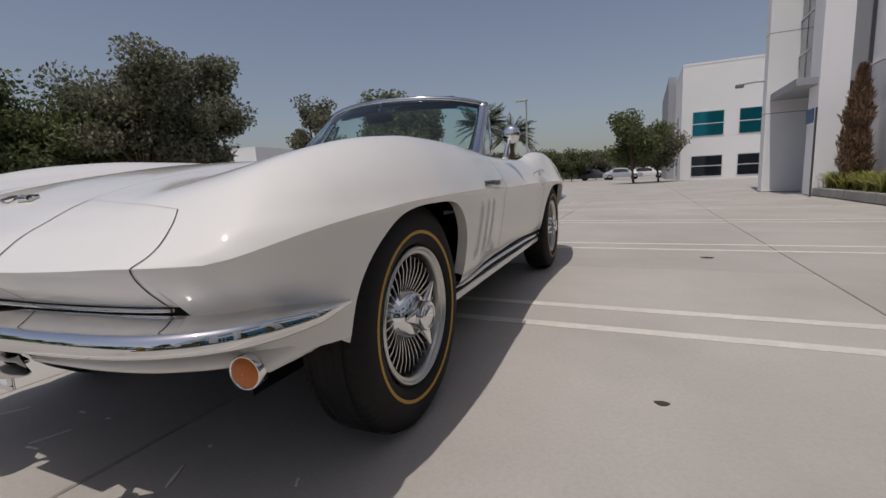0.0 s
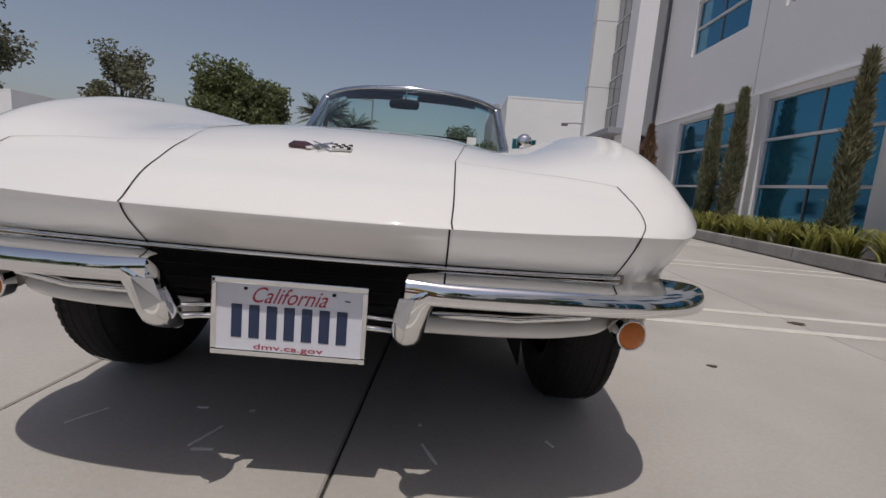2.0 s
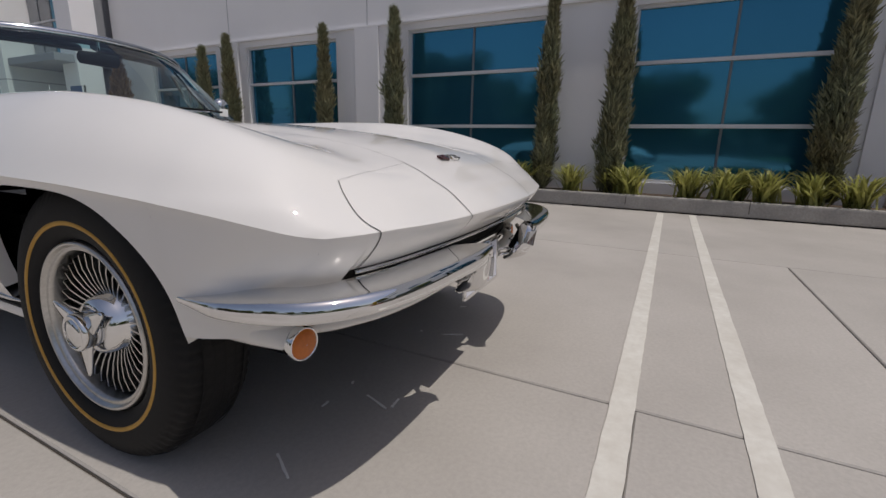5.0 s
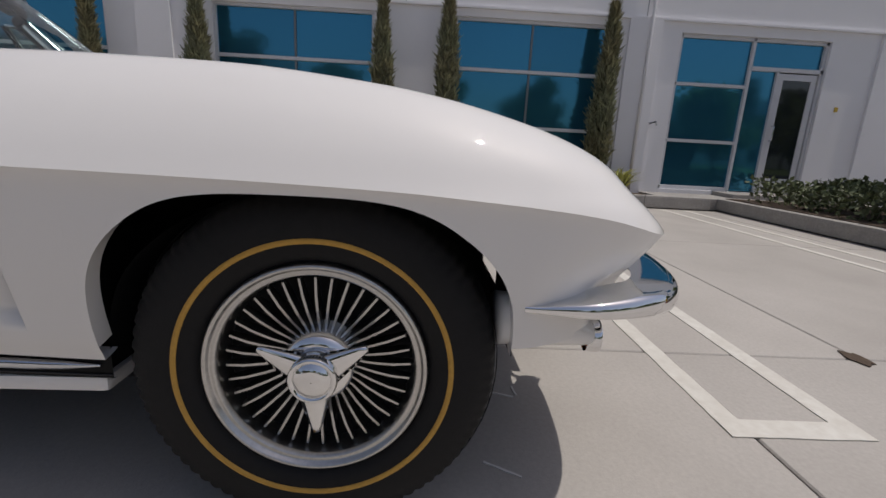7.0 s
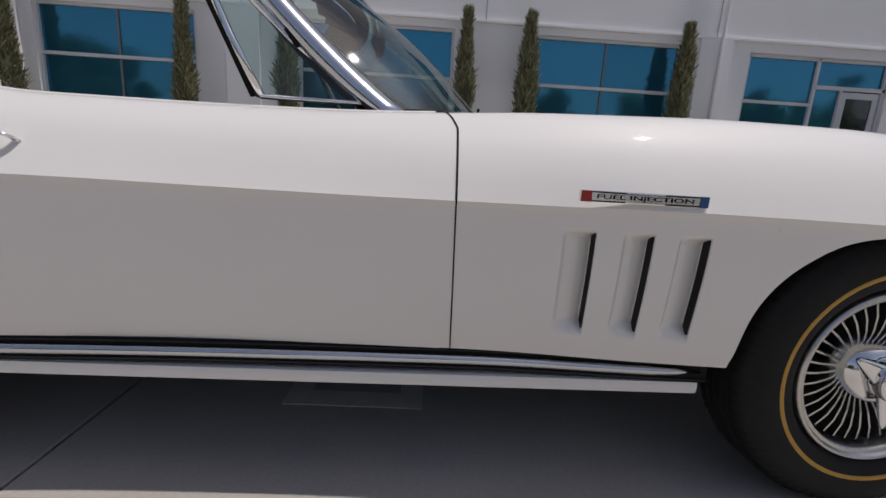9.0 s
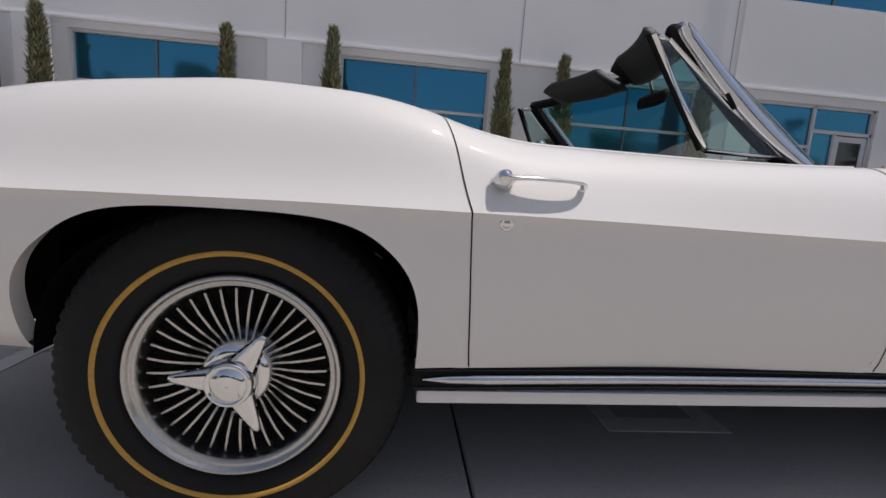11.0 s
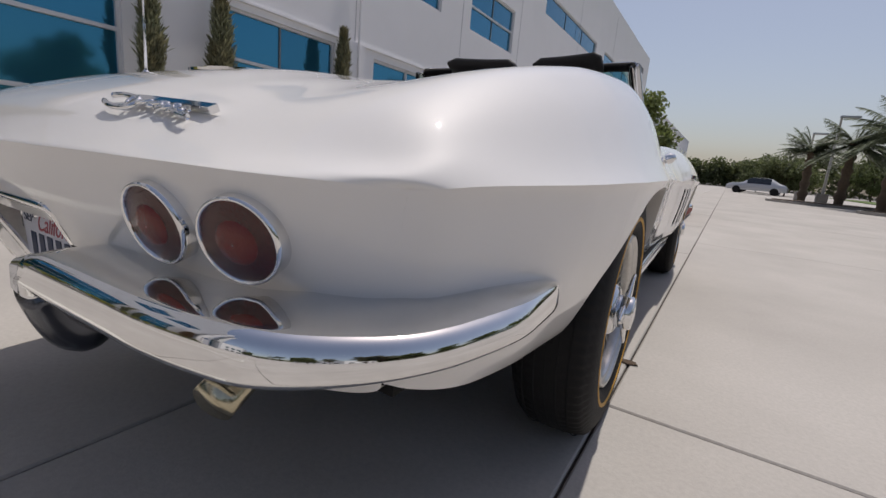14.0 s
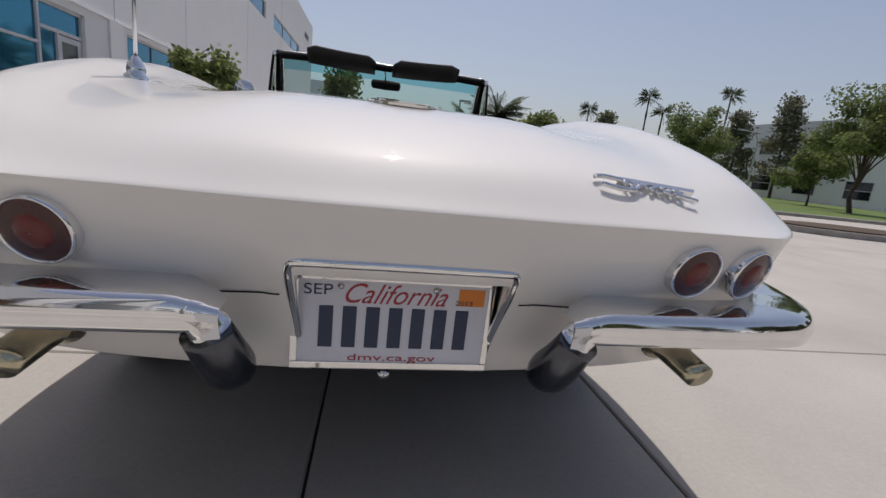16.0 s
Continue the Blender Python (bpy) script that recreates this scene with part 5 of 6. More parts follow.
for x, y, r in ((2.485, 1.22, 0.03), (0.075, -2.02, 0.04), (-0.845, 1.93, 0.02), (1.9, 3.1, 0.03)):
    tagged(flat("dirt_tuft", [(x + r * (1.6 + 0.5 * math.sin(5 * a)) * math.cos(a), y + r * math.sin(a)) for a in np.linspace(0, 6.28, 14, endpoint=False)], 0.006, SOIL), "small clump of dirt in a paving joint", "dirt", "dirt tufts")

# ---- kerb, planting bed and island ----
old_things = set(bpy.data.objects)
kerb = tagged(part("kerb", box_bm((5.72, -5.35, -0.05), (5.88, 13.4, 0.145), 0.025), KERB), "grey concrete kerb of the planting bed", kind="structure")
for y in np.arange(-4.2, 12.0, 1.55):
    part("kerb_joint", box_bm((5.7185, y - 0.004, 0.0), (5.86, y + 0.004, 0.1465)), JOINT, kerb)
tagged(part("planting_bed", box_bm((5.87, -4.55, -0.05), (6.78, 13.4, 0.10)), SOIL), "brown mulch bed along the facade", kind="structure")
tagged(part("door_walk", box_bm((5.80, -8.6, -0.05), (6.80, -4.55, 0.13), 0.01), KERB), "concrete walk before the side door", kind="structure")
tagged(part("door_step", box_bm((6.15, -8.3, 0.0), (6.80, -6.0, 0.20), 0.012), KERB), "low concrete step at the side door", kind="structure")
isl = tagged(part("island_kerb", box_bm((-0.45, -8.2, -0.05), (5.85, -5.5, 0.14), 0.03), KERB), "raised planting island kerb", kind="structure")
tagged(part("island_soil", box_bm((-0.30, -8.05, 0.0), (5.80, -5.65, 0.15)), SOIL), "mulch of the planting island", kind="structure")
tagged(part("island_red_kerb", box_bm((-0.47, -8.21, 0.0), (0.30, -5.48, 0.143), 0.03), RED_KERB), "faded red painted kerb end", kind="structure")
tagged(part("island_soil_end", box_bm((-0.32, -8.06, 0.05), (0.2, -5.64, 0.1455)), SOIL), "mulch of the island end", kind="structure")
# ---- facade ----
WALL_X, WALL_T, ROOF = 6.75, 0.35, 10.4
lower = [(-19.6, -16.8), (-12.4, -9.45), (-3.66, -0.87), (0.54, 3.34), (5.15, 7.95), (9.05, 11.75)]
DOOR = (-7.70, -4.93)
upper = [(-12.65, -9.4), DOOR, (-3.66, -0.87), (0.54, 3.34), (5.15, 7.95), (9.15, 11.7)]
high = [(-24.0, -15.6), (-34.8, -25.9)]
openings = [(a, b, 0.27, 2.90) for a, b in lower] + [(*DOOR, 0.20, 2.86)] + [(a, b, 4.66, 6.10) for a, b in upper] + [(a, b, 6.9, 7.75) for a, b in high]
ys = sorted({-41.0, 13.5, *[o[0] for o in openings], *[o[1] for o in openings]})
bm = bmesh.new()
for y0, y1 in zip(ys, ys[1:]):
    cut = sorted((o[2], o[3]) for o in openings if o[0] < 0.5 * (y0 + y1) < o[1])
    z = -0.05
    for z0, z1 in cut:
        box_bm((WALL_X, y0, z), (WALL_X + WALL_T, y1, z0), 0, bm)
        z = z1
    box_bm((WALL_X, y0, z), (WALL_X + WALL_T, y1, ROOF), 0, bm)
facade = tagged(part("wall_east", bm, STUCCO), "pale stucco office facade in shade", kind="structure")
tagged(part("building_core", box_bm((WALL_X + 0.9, -41.0, -0.05), (26, 13.5, ROOF - 0.2)), DARK_GLASS), "dark inside of the office building", kind="structure")
tagged(part("roof_east", box_bm((WALL_X, -41.0, ROOF), (26, 13.5, ROOF + 0.15)), STUCCO), "flat roof of the office building", kind="structure")
tagged(part("wall_south_end", box_bm((WALL_X, -41.3, -0.05), (26, -41.0, ROOF + 0.15)), STUCCO), "end wall of the office building", kind="structure")
# raised piers and a band above the ground-floor windows
for y in (-8.9, -4.25, 4.32, 8.5, -13.2):
    tagged(part("facade_pier", box_bm((WALL_X - 0.05, y - 0.30, -0.05), (WALL_X + 0.01, y + 0.30, 3.02), 0.006), STUCCO), "shallow stucco pier between windows", kind="structure")
tagged(part("facade_band", box_bm((WALL_X - 0.05, -41.0, 3.02), (WALL_X + 0.012, 13.5, 3.06), 0.004), STUCCO), "thin projecting band over the ground-floor windows", kind="structure")
for y in (-4.25, -8.9, 4.32, 8.5, -13.2, -20.5, -28.0, 0.0):
    part("wall_joint", box_bm((WALL_X - 0.004, y - 0.008, 3.06), (WALL_X + 0.01, y + 0.008, ROOF)), STUCCO_GREY_AND_SHADE, facade)


def window(name, y0, y1, z0, z1, cols, bars, mat, x=WALL_X, label="blue mirror-glass window in a white metal frame", facing=1):
    """A window in the facade: a frame, mullions and one pane a field."""
    win = tagged(new(name), label, kind="structure")
    d0, d1 = x + 0.05, x + 0.15
    f = 0.05
    for a, b in (((d0, y0, z0), (d1, y1, z0 + f)), ((d0, y0, z1 - f), (d1, y1, z1)), ((d0, y0, z0 + f), (d1, y0 + f, z1 - f)), ((d0, y1 - f, z0 + f), (d1, y1, z1 - f))):
        part("window_frame", box_bm(a, b, 0.006), ALU, win)
    yy = [y0 + f] + [y0 + (y1 - y0) * c for c in cols] + [y1 - f]
    zz = [z0 + f] + list(bars) + [z1 - f]
    for c in yy[1:-1]:
        part("window_mullion", box_bm((d0 + 0.03, c - 0.018, z0 + f), (d1 - 0.002, c + 0.018, z1 - f), 0.004), GREY_BOX, win)
    for z in zz[1:-1]:
        part("window_bar", box_bm((d0 - 0.004, y0 + f, z - 0.028), (d1 - 0.004, y1 - f, z + 0.028), 0.006), ALU, win)
    for a, b in zip(yy, yy[1:]):
        for c, e in zip(zz, zz[1:]):
            tilt = rnd.uniform(-0.0015, 0.0015)
            bmp = box_bm((d0 + 0.055, a, c), (d0 + 0.061, b, e))
            for v in bmp.verts:
                v.co.x += tilt * (v.co.y - 0.5 * (a + b)) + rnd.uniform(-0.0008, 0.0008)
            part("pane", bmp, mat, win)
    return win


n = 0
for a, b in lower:
    n += 1
    window(f"window_{n}", a, b, 0.27, 2.90, (0.5,), (1.14, 2.08), BLUE_GLASS)
for a, b in upper:
    n += 1
    window(f"window_{n}", a, b, 4.66, 6.10, (0.5,), (5.38,), BLUE_GLASS)
for a, b in high:
    n += 1
    window(f"window_{n}", a, b, 6.9, 7.75, (0.33, 0.66), (), BLUE_GLASS)
# door unit: a glazed bay, a fanlight, a sidelight and a framed glass door
d0, d1 = WALL_X + 0.05, WALL_X + 0.15
dz0, dz1 = 0.20, 2.86
unit = tagged(new("door_1"), "glazed side door with blue sidelights in a white frame", kind="structure")
ym, yd = -6.32, -6.86
for a, b in (((d0, DOOR[0], dz1 - 0.06), (d1, DOOR[1], dz1)), ((d0, DOOR[0], dz0), (d1, DOOR[0] + 0.06, dz1)), ((d0, DOOR[1] - 0.06, dz0), (d1, DOOR[1], dz1)), ((d0, ym - 0.03, dz0), (d1, ym + 0.03, dz1)),
             ((d0, DOOR[0], 2.33), (d1, ym, 2.40)), ((d0, ym, 2.02), (d1, DOOR[1], 2.075)), ((d0, ym, 1.05), (d1, DOOR[1], 1.105)), ((d0, ym, dz0), (d1, DOOR[1], dz0 + 0.07)), ((d0, yd - 0.02, dz0), (d1, yd + 0.02, 2.33))):
    part("door_frame", box_bm(a, b, 0.006), ALU, unit)
for a, b in (((ym + 0.03, dz0 + 0.07), (DOOR[1] - 0.06, 1.05)), ((ym + 0.03, 1.105), (DOOR[1] - 0.06, 2.02)), ((ym + 0.03, 2.075), (DOOR[1] - 0.06, 2.80)), ((DOOR[0] + 0.06, 2.40), (ym - 0.03, 2.80)), ((yd + 0.02, dz0 + 0.02), (ym - 0.03, 2.33))):
    part("pane", box_bm((d0 + 0.05, a[0], a[1]), (d0 + 0.056, b[0], b[1])), BLUE_GLASS, unit)
leaf = part("door_leaf", box_bm((d0 + 0.03, -7.62, dz0 + 0.02), (d0 + 0.035, yd - 0.03, 0.48), 0.001), ALU, unit, "white framed glass door")
for a, b in (((-7.62, 0.22), (yd - 0.03, 0.48)), ((-7.62, 2.20), (yd - 0.03, 2.31)), ((-7.62, 0.48), (-7.52, 2.20)), ((yd - 0.13, 0.48), (yd - 0.03, 2.20))):
    part("door_rail", box_bm((d0 + 0.015, a[0], a[1]), (d0 + 0.06, b[0], b[1]), 0.006), ALU, leaf)
part("door_glass", box_bm((d0 + 0.035, -7.52, 0.48), (d0 + 0.041, yd - 0.13, 2.20)), DARK_GLASS, leaf)
tube("door_handle", smooth_path([(d0 + 0.01, -6.95, 1.15), (d0 - 0.05, -6.95, 1.16), (d0 - 0.055, -6.95, 1.27), (d0 - 0.05, -6.95, 1.40), (d0 + 0.01, -6.95, 1.41)], 18), 0.012, STAINLESS, leaf, sides=10)
pipe = tagged(tube("downpipe", [(6.68, -4.33, 0.12), (6.68, -4.33, 3.0), (6.68, -4.33, 10.2)], 0.03, STUCCO, sides=12), "white downpipe fixed to the wall", "downpipe")
for y, z in ((-4.15, 1.75), (-8.05, 1.75)):
    tagged(part("wall_notice", box_bm((WALL_X - 0.012, y - 0.035, z - 0.04), (WALL_X - 0.0005, y + 0.035, z + 0.04), 0.004), YELLOW), "small yellow notice on the wall", "sign", "wall notices")
tap = tagged(tube("wall_tap", [(6.74, -4.55, 1.33), (6.55, -4.6, 1.36), (6.52, -4.6, 1.30)], 0.014, GREY_BOX, sides=8), "small pipe stub on the wall", "tap")
# far writing on the wall as bars
for i in range(4):
    tagged(part("address_bar", box_bm((WALL_X - 0.03, -38.9 + 0.5 * i, 8.9), (WALL_X - 0.001, -38.55 + 0.5 * i, 9.3)), GREY_BOX), "plain bar standing for a wall number", "sign", "wall number bars")

# entrance tower
tagged(part("tower_column", box_bm((5.72, 13.45, -0.05), (6.34, 14.25, 11.6), 0.02), STUCCO), "pale grey entrance column", kind="structure")
# the recess's shade is put into its colour, darker than the column
tagged(part("tower_recess", box_bm((6.34, 13.95, -0.05), (9.0, 14.25, 11.6), 0.02), STUCCO_GREY_AND_SHADE), "recess beside the entrance column, its shade painted in as darker grey", kind="structure")
fin = tagged(part("tower_fin", box_bm((5.15, 16.25, -0.05), (9.0, 16.75, 11.6), 0.02), STUCCO_WHITE), "tall white entrance wall", kind="structure")
for z in (2.35, 4.7, 7.05, 9.4):
    part("fin_joint", box_bm((5.148, 16.247, z - 0.012), (9.0, 16.752, z + 0.012)), STUCCO_GREY_AND_SHADE, fin)
tagged(part("tower_canopy", box_bm((5.25, 13.55, 2.72), (7.2, 16.25, 2.92), 0.02), STUCCO_GREY_AND_SHADE), "grey entrance canopy", kind="structure")
ent = tagged(new("window_20"), "tall grey and blue curtain wall of the entrance", kind="structure")
for iy, (a, b) in enumerate(((14.28, 14.9), (14.96, 15.58), (15.64, 16.23))):
    for z0, z1 in ((2.95, 3.9), (3.96, 4.9), (4.96, 5.9), (5.96, 6.9), (6.96, 7.9), (7.96, 8.9), (8.96, 9.9), (9.96, 10.9), (10.96, 11.5)):
        part("pane", box_bm((5.94, a, z0), (5.95, b, z1)), BLUE_GLASS if iy == 0 else SILVER_GLASS, ent)
    for z0, z1 in ((0.0, 0.95), (1.0, 1.9), (1.95, 2.7)):
        part("pane", box_bm((6.6, a - (0.1 if iy else 0), z0), (6.61, b, z1)), BLUE_GLASS, ent)
for y in (14.93, 15.61):
    part("window_mullion", box_bm((5.93, y - 0.02, 2.92), (5.99, y + 0.02, 11.5)), GREY_BOX, ent)
    part("window_mullion", box_bm((6.57, y - 0.03, 0), (6.65, y + 0.03, 2.72)), ALU, ent)
for z in (3.93, 4.93, 5.93, 6.93, 7.93, 8.93, 9.93, 10.93):
    part("window_bar", box_bm((5.91, 14.26, z - 0.025), (5.99, 16.24, z + 0.025)), ALU, ent)
for z in (0.97, 1.92):
    part("window_bar", box_bm((6.56, 14.26, z - 0.025), (6.65, 16.24, z + 0.025)), ALU, ent)
tagged(part("tower_back", box_bm((6.02, 14.26, 2.93), (9.0, 16.24, 11.5)), DARK_GLASS), "dark inside above the entrance", kind="structure")
tagged(part("tower_lobby", box_bm((6.68, 14.26, -0.05), (9.0, 16.24, 2.71)), DARK_GLASS), "dark inside of the entrance", kind="structure")
sg = tagged(tube("sign_post", [(5.55, 12.9, -0.07), (5.55, 12.9, 2.1)], 0.025, GREY_BOX, sides=10), "dark post with a small square sign", "sign")
part("sign_board", box_bm((5.52, 13.58, 1.75), (5.54, 13.02, 2.1), 0.004), BLUE, sg)
wl = tagged(tube("wall_lamp", [(5.15, 16.6, 3.38), (4.9, 16.6, 3.40), (4.55, 16.6, 3.36)], 0.03, POLE, sides=8), "wall lamp on a long slim arm", "wall lamp")
part("lamp_head", box_bm((4.35, 16.5, 3.26), (4.58, 16.7, 3.36), 0.02), GREY_BOX, wl)

# the facade's true measure
MEASURE = Matrix(((0.90, 0, 0, -0.075), (0, 0.893, 0, 0.25), (0, 0, 0.93, 0.06), (0, 0, 0, 1)))
for ob in set(bpy.data.objects) - old_things:
    if ob.type == "MESH":
        ob.data.transform(MEASURE)


def far_building(name, x0, x1, y0, y1, h, faces, label, wall=STUCCO_WHITE, glass=TEAL_GLASS, rows=((0.4, 2.6), (4.2, 6.2)), pitch=5.0, width=3.2, first=None, step=3.0):
    """A distant block with its windows set in on the sides that are seen."""
    b = empty(name, (0, 0, 0), label, "building")
    part("wall", box_bm((x0, y0, -0.05), (x1, y1, h), 0.02), wall, b)
    part("parapet", box_bm((x0 - 0.02, y0 - 0.02, h - 0.12), (x1 + 0.02, y1 + 0.02, h + 0.03), 0.01), wall, b)
    for side in faces:
        lo, hi = (x0, x1) if side in "sn" else (y0, y1)
        k = int((hi - lo - 1.0) // pitch)
        for i in range(k):
            c = first + step * i if first and side in "sn" else lo + (hi - lo) * (i + 0.5) / k
            for z0, z1 in rows:
                def slab(a, e, d0, d1):
                    if side == "s":
                        return (a[0], y0 - d1, a[1]), (e[0], y0 - d0, e[1])
                    if side == "n":
                        return (a[0], y1 + d0, a[1]), (e[0], y1 + d1, e[1])
                    if side == "w":
                        return (x0 - d1, a[0], a[1]), (x0 - d0, e[0], e[1])
                    return (x1 + d0, a[0], a[1]), (x1 + d1, e[0], e[1])
                w = part("window", box_bm(*slab((c - width / 2, z0), (c + width / 2, z1), -0.02, 0.03)), ALU, b)
                part("pane", box_bm(*slab((c - width / 2 + 0.06, z0 + 0.06), (c + width / 2 - 0.06, z1 - 0.06), 0.03, 0.045)), DARK_GLASS if z0 < 1 else glass, w)
                part("bar", box_bm(*slab((c - width / 2, 0.5 * (z0 + z1) - 0.03), (c + width / 2, 0.5 * (z0 + z1) + 0.03), 0.03, 0.06)), ALU, w)
    return b


far_building("office_building", 3.9, 22.0, 38.0, 70.0, 8.5, "sw", "white two-storey office block with teal windows", rows=((0.22, 1.82), (3.2, 5.05)), pitch=5.4, width=2.1, first=5.66, step=2.98)
tagged(part("side_wall", box_bm((3.3, 46.0, -0.05), (3.9, 62.0, 9.2), 0.02), STUCCO_GREY_AND_SHADE), "grey return wall of the far office block", kind="structure")
far_building("warehouse", -78.0, -46.0, -58.0, -30.0, 8.6, "en", "pale two-storey office block beyond the lawn", STUCCO, DARK_GLASS, ((0.8, 2.6), (5.0, 6.8)), 5.2, 2.6)
far_building("annex_building", 8.0, 26.0, -110.0, -62.0, 9.0, "wn", "white office block further along the drive", STUCCO, BLUE_GLASS, ((0.4, 2.8), (5.0, 6.6)), 7.0, 3.6)
far_building("long_shed", -70.0, -42.0, 40.0, 90.0, 6.0, "es", "pale low building behind the trees", STUCCO_WHITE, DARK_GLASS, ((0.4, 2.4),), 8.0, 3.6)

# ---- planting ----


def leaves(name, spots, sizes, mat, parent, seed, long=1.6, droop=0.0, upright=0.0):
    """Many small leaves, each a folded blade of two faces, at the given spots."""
    g = np.random.default_rng(seed)
    n = len(spots)
    d = g.normal(size=(n, 3))
    d[:, 2] = d[:, 2] * (1 - upright) + upright * 2.2 - droop
    d /= np.linalg.norm(d, axis=1, keepdims=True)
    r = np.cross(d, g.normal(size=(n, 3)))
    r /= np.linalg.norm(r, axis=1, keepdims=True)
    up = np.cross(r, d)
    L, W = (sizes * long)[:, None], (sizes * 0.5)[:, None]
    V = np.stack([spots, spots + d * L * 0.5 + r * W + up * W * 0.3, spots + d * L, spots + d * L * 0.5 - r * W + up * W * 0.3], 1).reshape(-1, 3)
    i = np.arange(n) * 4
    F = np.concatenate([np.stack([i, i + 1, i + 2], 1), np.stack([i, i + 2, i + 3], 1)])
    return raw(name, V, F, mat, parent, smooth=False)


def broad_tree(height, spread, seed, mat, label, density=1.0, leaf=0.16, lift=0.28, group="", round_=False, category="tree"):
    g = np.random.default_rng(seed)
    t = empty("tree", (0, 0, 0), label, category, group)
    th = height * lift
    bend = g.normal(0, 0.03 * height, (4, 2))
    path = [(0, 0, -0.1), (bend[0, 0] * 0.3, bend[0, 1] * 0.3, th * 0.5), (bend[1, 0] * 0.5, bend[1, 1] * 0.5, th), (bend[1, 0], bend[1, 1], height * 0.75)]
    trunk = tube("trunk", smooth_path(path, 12), np.linspace(0.035, 0.012, 12) * height * 0.55, BARK, t, sides=9)
    top = np.array(path[2])
    clumps = []
    for i in range(int(13 + 5 * density)):
        a = 2 * math.pi * i / 9 + g.uniform(-0.4, 0.4)
        rr = spread * g.uniform(0.25, 0.95) * (0.7 if round_ else 1)
        zz = height * (lift + (1 - lift) * g.uniform(0.12, 0.9))
        rr *= math.sqrt(max(0.12, 1 - (2 * (zz / height - lift) / (1 - lift) - 0.9) ** 2 * (0.9 if round_ else 0.7)))
        end = np.array((rr * math.cos(a), rr * math.sin(a), zz))
        mid = 0.5 * (top + end) + (0, 0, 0.06 * height)
        tube("limb", smooth_path([top * (0.7 + 0.3 * g.random()), mid, end], 7), np.linspace(0.012, 0.003, 7) * height * 0.6, BARK, trunk, sides=6)
        clumps.append((end, spread * g.uniform(0.26, 0.46)))
        clumps.append((0.6 * end + 0.4 * mid, spread * g.uniform(0.2, 0.38)))
    pts = []
    for c, r in clumps:
        k = int(270 * density)
        p = g.normal(size=(k, 3))
        p /= np.linalg.norm(p, axis=1, keepdims=True)
        pts.append(c + p * (r * g.random((k, 1)) ** 0.45) * (1, 1, 0.75))
    pts = np.concatenate(pts)
    leaves("crown", pts, g.uniform(0.5, 1.0, len(pts)) * leaf, mat, t, seed, 1.7, 0.35)
    return t


def palm(height, frond, seed, label, n=58, fan=False, group=""):
    g = np.random.default_rng(seed)
    t = empty("palm_tree", (0, 0, 0), label, "palm tree", group)
    lean = g.normal(0, 0.02, 2) * height
    r = 0.13 if fan else 0.2
    trunk = tube("trunk", smooth_path([(0, 0, -0.1), (lean[0] * 0.4, lean[1] * 0.4, height * 0.5), (lean[0], lean[1], height)], 16), r * (1 + 0.25 * np.cos(np.arange(16) * 2.1)) * np.linspace(1.15, 0.9, 16), PALM_BARK, t, sides=10)
    top = np.array((lean[0], lean[1], height))
    V, F = [], []
    for i in range(n):
        a, e = g.uniform(0, 2 * math.pi), g.uniform(-0.5, 1.35)
        L = frond * g.uniform(0.8, 1.1)
        u = np.linspace(0, 1, 24)
        h = np.array((math.cos(a), math.sin(a), 0))
        rach = top + np.outer(u * L * math.cos(e * 0.75), h) + np.outer(u * L * math.sin(e) - 0.30 * L * u ** 2.2, (0, 0, 1))
        sd = np.cross(h, (0, 0, 1))
        for j in range(2 if not fan else 7, 24):
            for sg_ in (-1, 1):
                ll = frond * (0.26 if not fan else 0.40) * math.sin(math.pi * min(0.98, 0.12 + 0.86 * u[j])) + 0.03
                tip = rach[j] + sg_ * sd * ll * 0.75 + h * ll * 0.55 - np.array((0, 0, ll * g.uniform(0.1, 0.45)))
                w = h * 0.05 * frond / 2
                k = len(V)
                V += [rach[j] - w, rach[j] + w, tip]
                F.append((k, k + 1, k + 2))
        k = len(V)
        for j in range(24):
            V += [rach[j] - sd * 0.02, rach[j] + sd * 0.02]
        F += [(k + 2 * j, k + 2 * j + 1, k + 2 * j + 3, k + 2 * j + 2) for j in range(23)]
    raw("crown", V, F, PALM_LEAF, t, smooth=False)
    return t


def conifer(height, spread, seed, label):
    g = np.random.default_rng(seed)
    t = empty("conifer", (0, 0, 0), label, "tree")
    tube("trunk", [(0, 0, -0.1), (0, 0, height * 0.5), (0, 0, height)], [0.16, 0.1, 0.03], BARK, t, sides=8)
    pts = []
    for i in range(60):
        z = height * g.uniform(0.22, 1.0)
        rr = spread * (1.08 - z / height) * g.uniform(0.3, 1.0) + 0.2
        a = g.uniform(0, 6.28)
        c = np.array((rr * math.cos(a), rr * math.sin(a), z))
        pts.append(c + g.normal(size=(60, 3)) * (0.42, 0.42, 0.24))
    pts = np.concatenate(pts)
    leaves("crown", pts, g.uniform(0.14, 0.26, len(pts)), LEAF_OLIVE, t, seed, 1.8, 0.2)
    return t


